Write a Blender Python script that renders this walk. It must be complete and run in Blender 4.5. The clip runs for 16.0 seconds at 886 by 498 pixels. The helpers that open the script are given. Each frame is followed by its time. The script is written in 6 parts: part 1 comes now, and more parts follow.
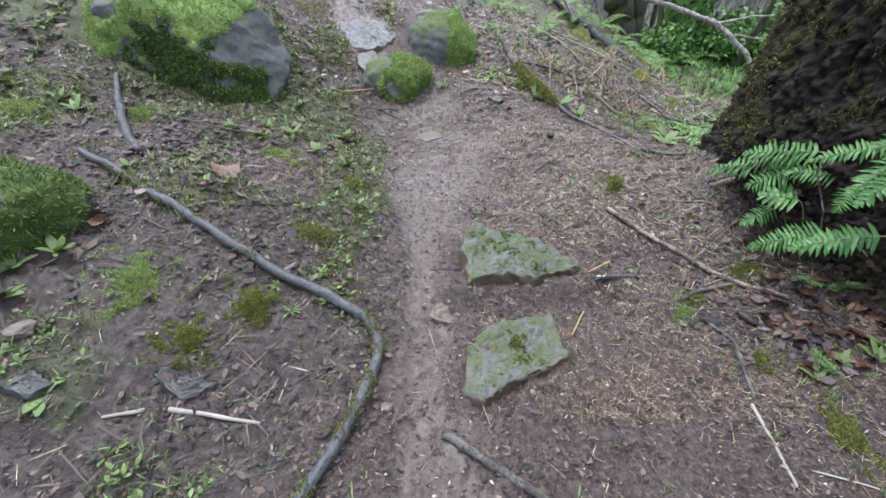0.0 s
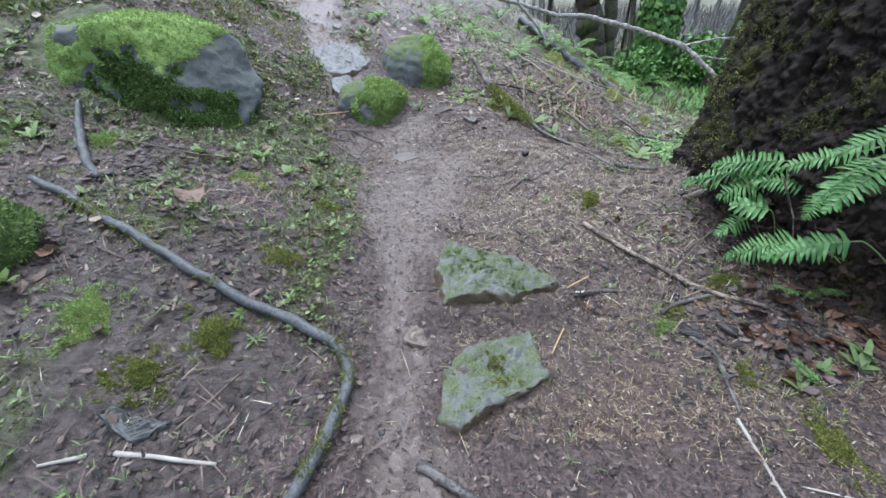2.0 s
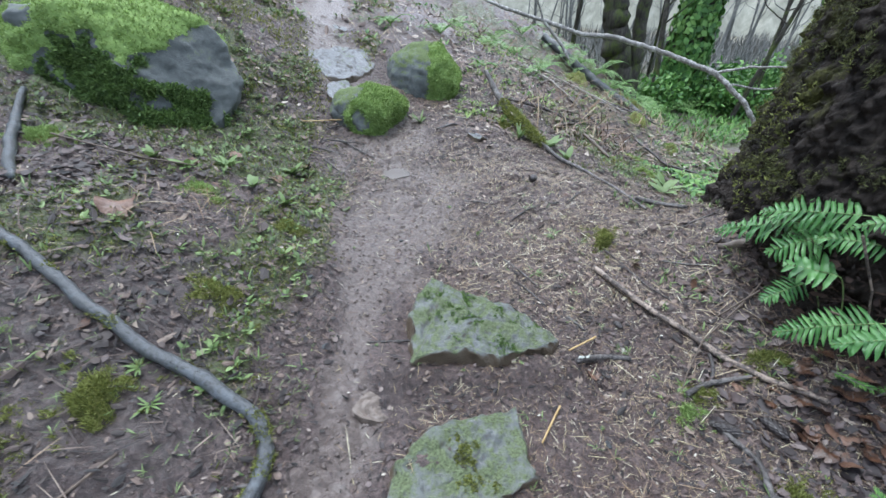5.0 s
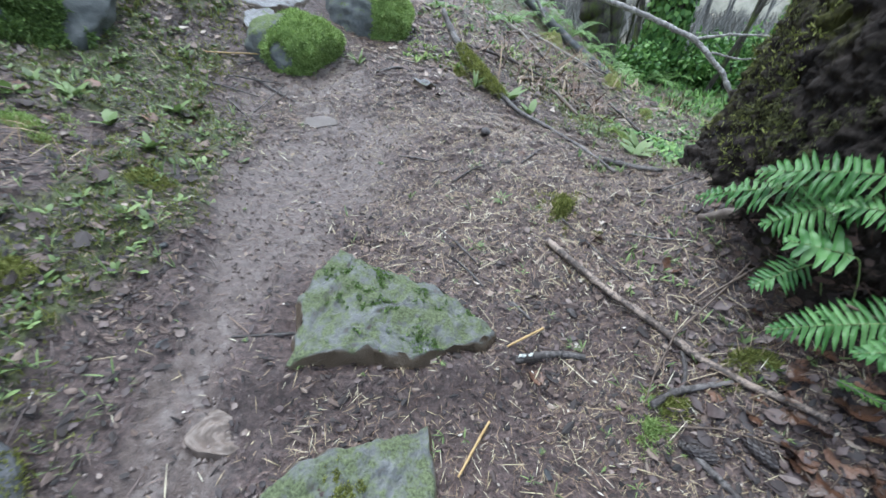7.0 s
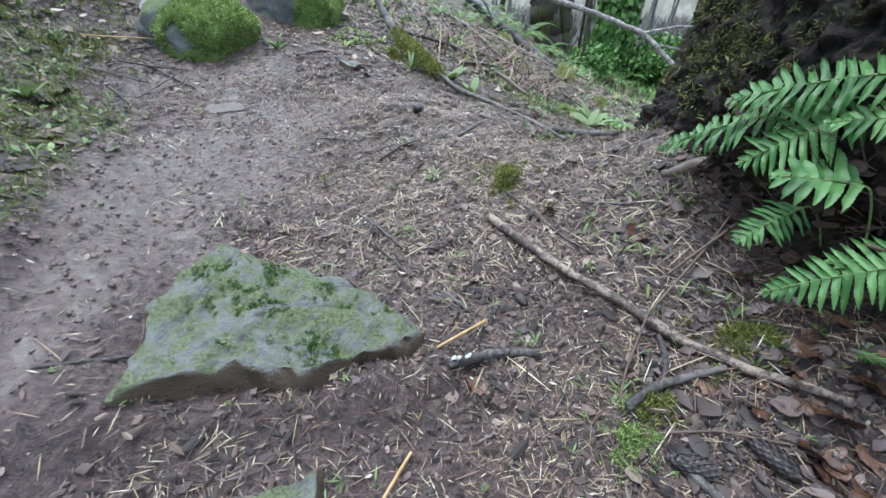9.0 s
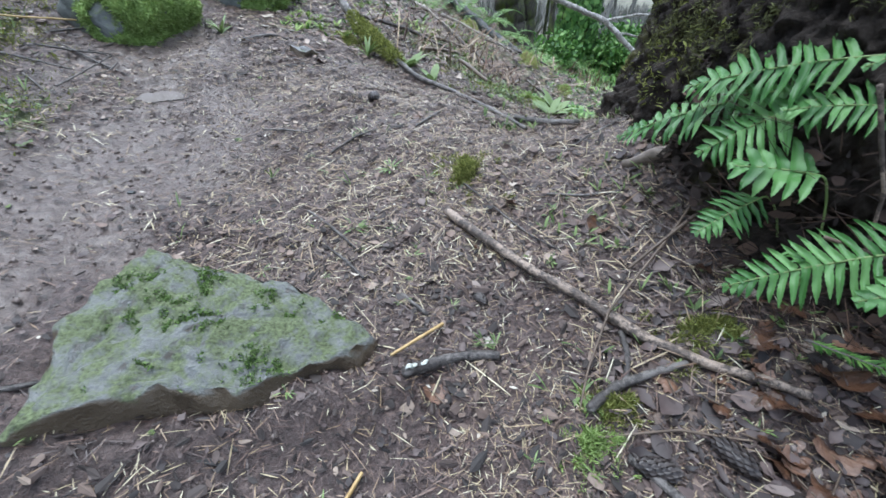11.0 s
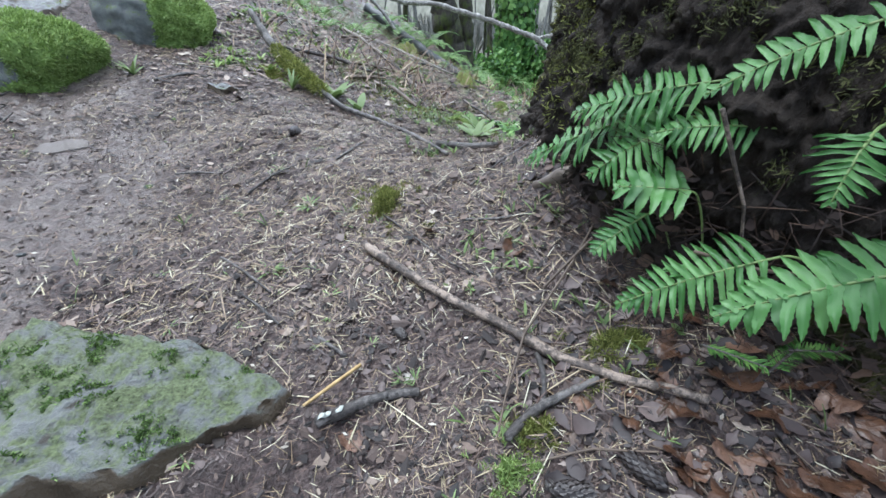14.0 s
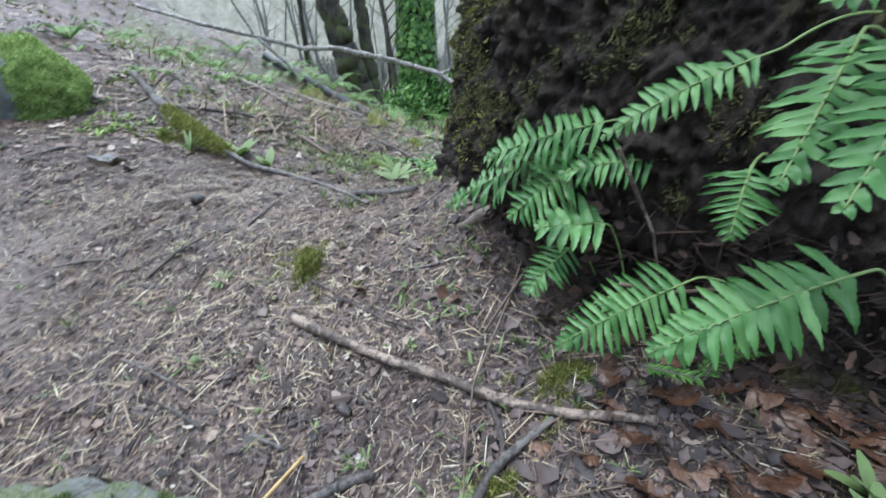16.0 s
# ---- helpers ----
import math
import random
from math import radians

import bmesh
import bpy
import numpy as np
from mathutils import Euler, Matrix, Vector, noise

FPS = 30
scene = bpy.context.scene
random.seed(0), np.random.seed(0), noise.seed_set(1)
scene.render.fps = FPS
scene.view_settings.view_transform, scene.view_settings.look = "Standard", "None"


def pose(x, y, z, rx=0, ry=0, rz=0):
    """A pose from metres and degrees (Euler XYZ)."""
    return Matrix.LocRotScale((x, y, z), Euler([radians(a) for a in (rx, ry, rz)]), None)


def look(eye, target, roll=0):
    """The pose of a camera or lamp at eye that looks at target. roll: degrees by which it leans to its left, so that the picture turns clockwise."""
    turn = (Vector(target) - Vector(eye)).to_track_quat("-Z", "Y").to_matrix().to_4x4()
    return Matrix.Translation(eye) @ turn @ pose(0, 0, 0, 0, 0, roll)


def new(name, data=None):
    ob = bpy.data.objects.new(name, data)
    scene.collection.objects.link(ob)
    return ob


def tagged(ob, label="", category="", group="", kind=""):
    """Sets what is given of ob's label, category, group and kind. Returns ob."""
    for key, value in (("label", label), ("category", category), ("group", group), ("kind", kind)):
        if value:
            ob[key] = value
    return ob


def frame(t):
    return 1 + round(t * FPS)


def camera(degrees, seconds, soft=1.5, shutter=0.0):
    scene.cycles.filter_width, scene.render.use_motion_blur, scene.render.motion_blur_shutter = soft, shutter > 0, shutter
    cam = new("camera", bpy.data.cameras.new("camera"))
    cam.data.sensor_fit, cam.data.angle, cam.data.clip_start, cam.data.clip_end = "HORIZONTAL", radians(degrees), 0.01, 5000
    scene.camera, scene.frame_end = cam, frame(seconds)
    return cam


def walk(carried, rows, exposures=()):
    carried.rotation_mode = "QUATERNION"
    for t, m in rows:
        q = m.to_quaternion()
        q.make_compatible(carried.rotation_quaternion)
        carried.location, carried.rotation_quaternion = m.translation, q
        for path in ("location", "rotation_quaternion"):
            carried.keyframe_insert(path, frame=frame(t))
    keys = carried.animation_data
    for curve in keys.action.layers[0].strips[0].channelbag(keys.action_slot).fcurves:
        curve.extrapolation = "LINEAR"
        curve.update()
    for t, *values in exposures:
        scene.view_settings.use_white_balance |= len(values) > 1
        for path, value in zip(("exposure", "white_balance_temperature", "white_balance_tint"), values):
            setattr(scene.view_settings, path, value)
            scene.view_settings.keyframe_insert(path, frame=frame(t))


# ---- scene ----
cam = camera(94.7, 16.0, shutter=0.5)
METRES, EYE, TILT, LEAN, TURN = 1.9, 1.47, -36.0, 0.0, 0.0
ROWS = [
    (0.0, 0.0, 0.0, 0.0, 0.0, 0.0, -0.0),
    (0.5, -0.0029, 0.0048, -0.0032, -0.53, 0.85, 0.47),
    (1.0, 0.0098, 0.009, -0.0058, 0.63, -0.09, 1.91),
    (1.5, 0.0186, 0.0201, -0.0094, -0.91, 2.21, 2.06),
    (2.0, 0.0337, 0.0278, -0.0059, -1.77, 3.07, 1.87),
    (2.5, 0.031, 0.0661, 0.0304, -2.72, 2.89, 1.46),
    (3.0, 0.0411, 0.1219, 0.0561, -3.94, -0.4, 1.38),
    (3.5, 0.0492, 0.1726, 0.0717, -1.04, -0.78, -0.53),
    (4.0, 0.049, 0.1956, 0.069, -0.81, 5.07, -0.78),
    (6.5, 0.2459, 0.3575, 0.0922, -1.22, 2.36, -5.4),
    (7.0, 0.2406, 0.4476, 0.0837, -3.94, 1.11, -3.2),
    (7.5, 0.2835, 0.5216, 0.0449, -3.97, 2.12, -1.58),
    (8.0, 0.3224, 0.5615, 0.0239, -5.23, 3.59, -0.33),
    (10.5, 0.3658, 0.6346, 0.0488, -9.36, 2.83, 2.49),
    (11.0, 0.381, 0.6348, 0.0466, -10.87, 1.85, 3.08),
    (11.5, 0.3974, 0.6334, 0.0414, -11.75, 1.41, 4.22),
    (12.0, 0.4069, 0.6321, 0.0467, -12.24, 1.92, 4.89),
    (12.5, 0.4213, 0.6275, 0.0526, -13.09, 2.77, 6.08),
    (13.0, 0.4317, 0.625, 0.0527, -13.84, 2.94, 7.26),
    (13.5, 0.4404, 0.6224, 0.0572, -14.6, 3.28, 7.62),
    (14.0, 0.4546, 0.6193, 0.0644, -15.49, 3.64, 8.45),
    (14.5, 0.4632, 0.6217, 0.0638, -15.83, 3.5, 9.45),
    (15.0, 0.4696, 0.6263, 0.0827, -18.1, 3.79, 11.42),
    (15.5, 0.467, 0.633, 0.0906, -20.51, 3.62, 14.57),
    (16.0, 0.4722, 0.6291, 0.0997, -24.16, 5.76, 17.83),
]
walk(cam, [(t, pose(0, 0, EYE, TILT, LEAN, TURN) @ pose(METRES * x, METRES * y, METRES * z, 90 + pitch, roll, yaw)) for t, x, y, z, yaw, pitch, roll in ROWS],
     [(0.0, 1.56, 6050, 13), (1.0, 1.56, 5850, 11), (3.0, 1.58, 5750, 8), (8.0, 1.56, 5720, 7), (16.0, 1.60, 5740, 6.5)])

# ---- world and light: an overcast winter sky over open woodland ----
world = bpy.data.worlds.new("sky")
scene.world = world
world.use_nodes = True
wn = world.node_tree
sky = wn.nodes.new("ShaderNodeTexSky")
sky.sky_type, sky.sun_disc, sky.sun_elevation, sky.sun_rotation = "NISHITA", False, radians(48), radians(20)
soften = wn.nodes.new("ShaderNodeHueSaturation")
soften.inputs["Saturation"].default_value = 0.45
wn.links.new(sky.outputs[0], soften.inputs["Color"])
wn.links.new(soften.outputs[0], wn.nodes["Background"].inputs[0])
wn.nodes["Background"].inputs[1].default_value = 0.15
sun = new("sun", bpy.data.lights.new("sun", "SUN"))
sun.data.energy, sun.data.angle, sun.data.color = 1.5, radians(40), (1.0, 0.985, 0.96)
sun.matrix_world = look((-5, 3, 18), (0, 0, 0))


# ---- noise and land ----
def lattice(ix, iy, iz, seed):
    ix, iy, iz = (np.atleast_1d(np.asarray(i)).astype(np.int64) for i in (ix, iy, iz))
    h = (ix * 374761393 + iy * 668265263 + iz * 2147483647 + seed * 974711) & 0xFFFFFFFF
    h = ((h ^ (h >> 13)) * 1274126177) & 0xFFFFFFFF
    h = ((h ^ (h >> 16)) * 2246822519) & 0xFFFFFFFF
    return ((h ^ (h >> 15)) & 0xFFFFFF) / float(0xFFFFFF)


def vnoise(p, seed=0):
    """Value noise in -1..1 at the rows of p."""
    p = np.asarray(p, float)
    i = np.floor(p).astype(np.int64)
    f = p - i
    u = f * f * (3 - 2 * f)
    total = 0
    for dx in (0, 1):
        for dy in (0, 1):
            for dz in (0, 1):
                w = (u[..., 0] if dx else 1 - u[..., 0]) * (u[..., 1] if dy else 1 - u[..., 1]) * (u[..., 2] if dz else 1 - u[..., 2])
                total = total + w * lattice(i[..., 0] + dx, i[..., 1] + dy, i[..., 2] + dz, seed)
    total = total * 2 - 1
    return total if p.ndim > 1 else float(total[0])


def fbm(p, octaves=4, seed=0, gain=0.5):
    p = np.asarray(p, float)
    total, amp = 0, 1.0
    for o in range(octaves):
        total = total + amp * vnoise(p * 2.03 ** o + 17.3 * o, seed + o)
        amp *= gain
    return total


def smooth(a, b, v):
    s = np.clip((v - a) / (b - a), 0, 1)
    return s * s * (3 - 2 * s)


# gentle mounds and hollows of the slope: centre and height
MOUNDS = [(-2.2, 0.2, -0.189), (-2.2, 2, -0.091), (-2.2, 4, 0.5), (-0.9, 0.6, -0.087), (-0.9, 1.9, 0.066), (-0.9, 3.2, -0.19),
          (-0.3, 4.6, -0.05), (0.1, 0.0, -0.04), (0.1, 1.3, -0.07), (0.1, 2.4, -0.202), (1, 0.4, 0.01), (1, 1.5, -0.096),
          (1, 2.5, 0.146), (1.2, 3.6, 0.013), (2.2, 0.8, 0.40), (2.2, 2.2, 0.315), (2.5, 5.1, -0.45)]


def land(x, y):
    """The smooth height of the ground."""
    x, y = np.asarray(x, float), np.asarray(y, float)
    xc, yc = np.clip(x, -7, 6), np.clip(y, -4, 7)
    z = 0.07 - 0.218 * xc + 0.14 * yc + 0.12 * np.clip(-x - 2.4, 0, 12)
    for a, b, h in MOUNDS:
        z = z + h * np.exp(-((x - a) ** 2 + (y - b) ** 2) / 0.81)
    z = z + 0.24 * np.exp(-((x - 1.78) ** 2 / 0.07 + (y - 2.05) ** 2 / 0.22))
    # soil banked against the stepping stones
    near_x = np.clip(x, 0.05, 0.78)
    z = z + 0.042 * np.exp(-((x - near_x) ** 2 + (y - (1.50 + 0.22 * (near_x - 0.1))) ** 2) / 0.006)
    z = z + 0.024 * np.exp(-((x - 0.34) ** 2 / 0.11 + (y - 1.13) ** 2 / 0.09))
    far = np.clip(1.05 - 0.40 * (x - 0.2), -1.1, 1.9) + 0.30 * np.clip(y - 8.8, 0, 2.4) * smooth(5.5, 3.0, x)
    far = far + (-1.1 - far) * smooth(11.3, 13.5, y) * smooth(1.5, 3.5, x) + 0.32 * np.clip(-x - 1.0, 0, 12) + 0.10 * np.clip(y - 8, 0, 25) * smooth(2.0, -1.0, x)
    z = z + (far - z) * smooth(4.2, 7.0, y)
    return z + (-1.1 - z) * smooth(5.0, 9.0, x)


TRAIL_Y = np.array([-4, 0, 0.7, 1.2, 1.7, 2.2, 2.8, 3.4, 4.2, 5.0, 6.5, 9.0])
TRAIL_X = np.array([0.1, 0.0, -0.05, -0.075, -0.10, -0.11, -0.05, -0.14, -0.70, -1.0, -1.4, -1.7])
TRAIL_W = np.array([0.16, 0.16, 0.12, 0.09, 0.085, 0.18, 0.30, 0.28, 0.20, 0.19, 0.2, 0.2])


def trail(x, y):
    """How bare and trodden the ground is, 0..1."""
    x, y = np.asarray(x, float), np.asarray(y, float)
    p = np.stack([x * 4, y * 4, 0 * x], -1)
    d = np.abs(x - np.interp(y, TRAIL_Y, TRAIL_X)) / np.interp(y, TRAIL_Y, TRAIL_W) + 0.75 * fbm(p, 4, 5)
    return 1 - smooth(0.35, 1.75, d)


def green(x, y):
    """How mossy and leafy the ground is, 0..1."""
    x, y = np.asarray(x, float), np.asarray(y, float)
    n = fbm(np.stack([x * 2.2, y * 2.2, 0 * x + 3], -1), 4, 11)
    bank = smooth(-0.15, -0.45, x + 0.25 * smooth(3.0, 4.5, y)) * smooth(1.0, 1.7, y) * 0.62
    edge = np.exp(-((x + 0.45) / 0.22) ** 2) * smooth(0.9, 1.4, y) * smooth(3.4, 2.4, y) * 0.62
    right = smooth(0.8, 1.5, x - 0.25 * (3.6 - y)) * smooth(2.5, 3.3, y) * 0.8
    low = smooth(-0.4, -0.8, x) * 0.30
    base = np.maximum(np.maximum(bank, right), low) + edge
    return np.clip((base + 1.0 * n * smooth(0.02, 0.3, base) - 0.40) * 1.9, 0, 1) * (1 - trail(x, y))


def soaked(x, y):
    """How wet and dark the mud is, 0..1."""
    x, y = np.asarray(x, float), np.asarray(y, float)
    n = fbm(np.stack([x * 1.8, y * 1.8, 0 * x + 8], -1), 3, 15)
    low = smooth(-0.25, -0.8, x) * smooth(2.3, 1.2, y)
    seep = np.exp(-(((x - 0.45) / 0.5) ** 2 + ((y - 1.45) / 0.14) ** 2)) + smooth(1.2, 1.7, x) * smooth(1.7, 1.2, y)
    return np.clip(1.05 * low + 0.3 * seep + 0.40 * n, 0, 1) * (1 - 0.6 * trail(x, y))


POOL = (-0.123, 3.051, 0.322)  # the level hollow in the trail that holds a puddle


def ground_z(x, y):
    x, y = np.asarray(x, float), np.asarray(y, float)
    p = np.stack([x, y, 0 * x], -1)
    t = trail(x, y)
    g = green(x, y)
    near = smooth(12, 6, np.hypot(x, y - 2))
    z = land(x, y) - 0.02 * t + near * t * 0.008 * fbm(p * 11, 2, 35)
    z = z + 0.016 * fbm(p * 5, 3, 21) * (1 - 0.4 * t) + near * (0.009 * fbm(p * 22, 3, 31) * (1 - 0.25 * t) + 0.0055 * fbm(p * 60, 2, 41))
    z = z + (POOL[2] - z) * np.exp(-(((x - POOL[0]) ** 2 + (y - POOL[1]) ** 2) / 0.024) ** 3)
    return z + near * g * (0.010 + 0.012 * fbm(p * 14, 2, 51)) + (1 - near) * 0.05 * fbm(p * 0.7, 3, 61)


def gz(x, y):
    return float(ground_z(np.array([x]), np.array([y]))[0])


# ---- materials ----
def shader(name):
    m = bpy.data.materials.new(name)
    m.use_nodes = True
    return m, m.node_tree, m.node_tree.nodes["Principled BSDF"]


def node(nt, kind, **inputs):
    n = nt.nodes.new("ShaderNode" + kind)
    for k, v in inputs.items():
        n.inputs[k.replace("_", " ")].default_value = v
    return n


def noise_at(nt, scale, detail=4.0, rough=0.6, stretch=None):
    c = nt.nodes.new("ShaderNodeTexCoord")
    n = node(nt, "TexNoise", Scale=scale, Detail=detail, Roughness=rough)
    if stretch:
        mp = nt.nodes.new("ShaderNodeMapping")
        mp.inputs["Scale"].default_value = stretch
        nt.links.new(c.outputs["Object"], mp.inputs[0])
        nt.links.new(mp.outputs[0], n.inputs["Vector"])
    else:
        nt.links.new(c.outputs["Object"], n.inputs["Vector"])
    return n.outputs["Fac"]


def ramp(nt, fac, stops):
    r = nt.nodes.new("ShaderNodeValToRGB")
    e = r.color_ramp.elements
    while len(e) < len(stops):
        e.new(0.5)
    for el, (p, c) in zip(e, stops):
        el.position, el.color = p, (*c, 1) if len(c) == 3 else c
    nt.links.new(fac, r.inputs[0])
    return r.outputs[0]


def mix(nt, fac, a, b, mode="MIX"):
    n = nt.nodes.new("ShaderNodeMix")
    n.data_type, n.blend_type = "RGBA", mode
    for sock, v in ((n.inputs[0], fac), (n.inputs[6], a), (n.inputs[7], b)):
        if isinstance(v, bpy.types.NodeSocket):
            nt.links.new(v, sock)
        else:
            sock.default_value = v if isinstance(v, float) else (*v, 1)
    return n.outputs[2]


def maths(nt, op, a, b=0.0):
    n = nt.nodes.new("ShaderNodeMath")
    n.operation = op
    for sock, v in zip(n.inputs, (a, b)):
        if isinstance(v, bpy.types.NodeSocket):
            nt.links.new(v, sock)
        else:
            sock.default_value = v
    return n.outputs[0]


def bump(nt, bs, height, strength=0.4, distance=0.005):
    b = nt.nodes.new("ShaderNodeBump")
    b.inputs["Strength"].default_value, b.inputs["Distance"].default_value = strength, distance
    nt.links.new(height, b.inputs["Height"])
    nt.links.new(b.outputs[0], bs.inputs["Normal"])


def plain(name, dark, light, rough=0.6, scale=20.0, relief=0.4, stretch=None, fine=120.0):
    """Two tones mottled at two scales, with a fine relief."""
    m, nt, bs = shader(name)
    mid = tuple((a + b) / 2 for a, b in zip(dark, light))
    col = ramp(nt, noise_at(nt, scale, 5.0, 0.65, stretch), [(0.3, dark), (0.52, mid), (0.72, light)])
    f = noise_at(nt, fine, 3.0, 0.6, stretch)
    col = mix(nt, maths(nt, "MULTIPLY", f, 0.5), col, dark)
    nt.links.new(col, bs.inputs["Base Color"])
    nt.links.new(ramp(nt, f, [(0.3, (rough - 0.12,) * 3), (0.7, (min(1, rough + 0.15),) * 3)]), bs.inputs["Roughness"])
    bump(nt, bs, f, relief, 0.003)
    return m


def piecewise(name, stops, rough=0.6, spread=0.10, scale=60.0, trans=0.0):
    """For loose pieces joined in one mesh: a tone of its own for each."""
    m, nt, bs = shader(name)
    geo = nt.nodes.new("ShaderNodeNewGeometry")
    col = ramp(nt, geo.outputs["Random Per Island"], stops)
    n = noise_at(nt, scale, 3.0)
    col = mix(nt, maths(nt, "MULTIPLY", n, 0.55), col, stops[0][1])
    nt.links.new(col, bs.inputs["Base Color"])
    bs.inputs["Roughness"].default_value = rough
    if trans:
        bs.inputs["Transmission Weight"].default_value = 0.0
        tr = nt.nodes.new("ShaderNodeBsdfTranslucent")
        nt.links.new(col, tr.inputs[0])
        mx = nt.nodes.new("ShaderNodeMixShader")
        mx.inputs[0].default_value = trans
        nt.links.new(bs.outputs[0], mx.inputs[1])
        nt.links.new(tr.outputs[0], mx.inputs[2])
        nt.links.new(mx.outputs[0], nt.nodes["Material Output"].inputs[0])
    return m


def ground_material():
    m, nt, bs = shader("earth")
    at = nt.nodes.new("ShaderNodeAttribute")
    at.attribute_name = "cover"
    sep = nt.nodes.new("ShaderNodeSeparateColor")
    nt.links.new(at.outputs["Color"], sep.inputs[0])
    n1, n2, n3 = noise_at(nt, 9.0, 6.0, 0.7), noise_at(nt, 52.0, 6.0, 0.78), noise_at(nt, 260.0, 3.0, 0.6)
    litter = ramp(nt, n2, [(0.30, (0.018, 0.013, 0.012)), (0.46, (0.078, 0.055, 0.050)), (0.58, (0.152, 0.109, 0.098)), (0.74, (0.27, 0.205, 0.178))])
    mud = ramp(nt, n2, [(0.28, (0.060, 0.044, 0.037)), (0.5, (0.150, 0.114, 0.097)), (0.72, (0.26, 0.208, 0.18))])
    mossy = ramp(nt, n2, [(0.3, (0.030, 0.040, 0.016)), (0.5, (0.085, 0.11, 0.03)), (0.72, (0.17, 0.21, 0.06))])
    straw = ramp(nt, n2, [(0.3, (0.07, 0.06, 0.035)), (0.5, (0.14, 0.12, 0.07)), (0.7, (0.20, 0.175, 0.11))])
    wobble = maths(nt, "SUBTRACT", n1, 0.5)
    tf = maths(nt, "ADD", sep.outputs[0], maths(nt, "MULTIPLY", wobble, 0.9))
    col = mix(nt, ramp(nt, tf, [(0.28, (0, 0, 0)), (0.72, (1, 1, 1))]), litter, mud)
    gf = maths(nt, "ADD", sep.outputs[1], maths(nt, "MULTIPLY", maths(nt, "SUBTRACT", n2, 0.5), 1.3))
    col = mix(nt, ramp(nt, gf, [(0.45, (0, 0, 0)), (0.85, (0.9, 0.9, 0.9))]), col, mossy)
    col = mix(nt, sep.outputs[2], col, straw)
    wf = maths(nt, "ADD", at.outputs["Alpha"], maths(nt, "MULTIPLY", wobble, 1.2))
    wet = ramp(nt, wf, [(0.25, (0, 0, 0)), (0.75, (0.85, 0.85, 0.85))])
    col = mix(nt, wet, col, mix(nt, 0.52, col, (0.024, 0.018, 0.017)))
    col = mix(nt, maths(nt, "MULTIPLY", n3, 0.35), col, (0.03, 0.024, 0.02))
    nt.links.new(col, bs.inputs["Base Color"])
    dryness = ramp(nt, n1, [(0.35, (0.34,) * 3), (0.65, (0.66,) * 3)])
    trodden = ramp(nt, n1, [(0.35, (0.24,) * 3), (0.65, (0.46,) * 3)])
    dryness = mix(nt, sep.outputs[0], dryness, trodden)
    nt.links.new(mix(nt, wet, dryness, (0.32,) * 3), bs.inputs["Roughness"])
    film = maths(nt, "ADD", maths(nt, "MULTIPLY", sep.outputs[0], 0.30), maths(nt, "MULTIPLY", at.outputs["Alpha"], 0.12))
    nt.links.new(film, bs.inputs["Coat Weight"])
    bs.inputs["Coat Roughness"].default_value = 0.30
    bump(nt, bs, mix(nt, 0.4, n2, n3), 1.0, 0.014)
    return m


def rock_material(name, dark, light, moss, amount, rough=0.6, grain=4.5, muddy=False):
    """Weathered stone with a film of moss where it faces up, in ragged patches."""
    m, nt, bs = shader(name)
    n1, n2, n3 = noise_at(nt, grain, 6.0, 0.7), noise_at(nt, 28.0, 5.0, 0.7), noise_at(nt, 140.0, 3.0, 0.6)
    stone = ramp(nt, n2, [(0.3, dark), (0.55, tuple((a + b) / 2 for a, b in zip(dark, light))), (0.75, light)])
    stone = mix(nt, maths(nt, "MULTIPLY", n3, 0.4), stone, dark)
    green_tone = ramp(nt, n3, [(0.3, tuple(0.35 * c for c in moss)), (0.55, moss), (0.75, tuple(1.5 * c for c in moss))])
    geo = nt.nodes.new("ShaderNodeNewGeometry")
    sep = nt.nodes.new("ShaderNodeSeparateXYZ")
    nt.links.new(geo.outputs["Normal"], sep.inputs[0])
    up = maths(nt, "MULTIPLY", maths(nt, "ADD", sep.outputs[2], 0.2), 0.35)
    f = maths(nt, "ADD", maths(nt, "ADD", up, n1), maths(nt, "MULTIPLY", n2, 0.5))
    cover = ramp(nt, maths(nt, "SUBTRACT", f, 1.0 - amount), [(0.18, (0, 0, 0)), (0.34, (1, 1, 1))])
    if muddy:  # soil clinging to the broken sides
        side = maths(nt, "ADD", maths(nt, "ABSOLUTE", sep.outputs[2]), maths(nt, "MULTIPLY", maths(nt, "SUBTRACT", n2, 0.5), 0.8))
        stone = mix(nt, ramp(nt, side, [(0.45, (1, 1, 1)), (0.80, (0, 0, 0))]), stone, (0.095, 0.072, 0.048))
    nt.links.new(mix(nt, cover, stone, green_tone), bs.inputs["Base Color"])
    nt.links.new(mix(nt, cover, (rough,) * 3, (0.9,) * 3), bs.inputs["Roughness"])
    bump(nt, bs, mix(nt, 0.45, n2, n3), 0.85, 0.010)
    return m


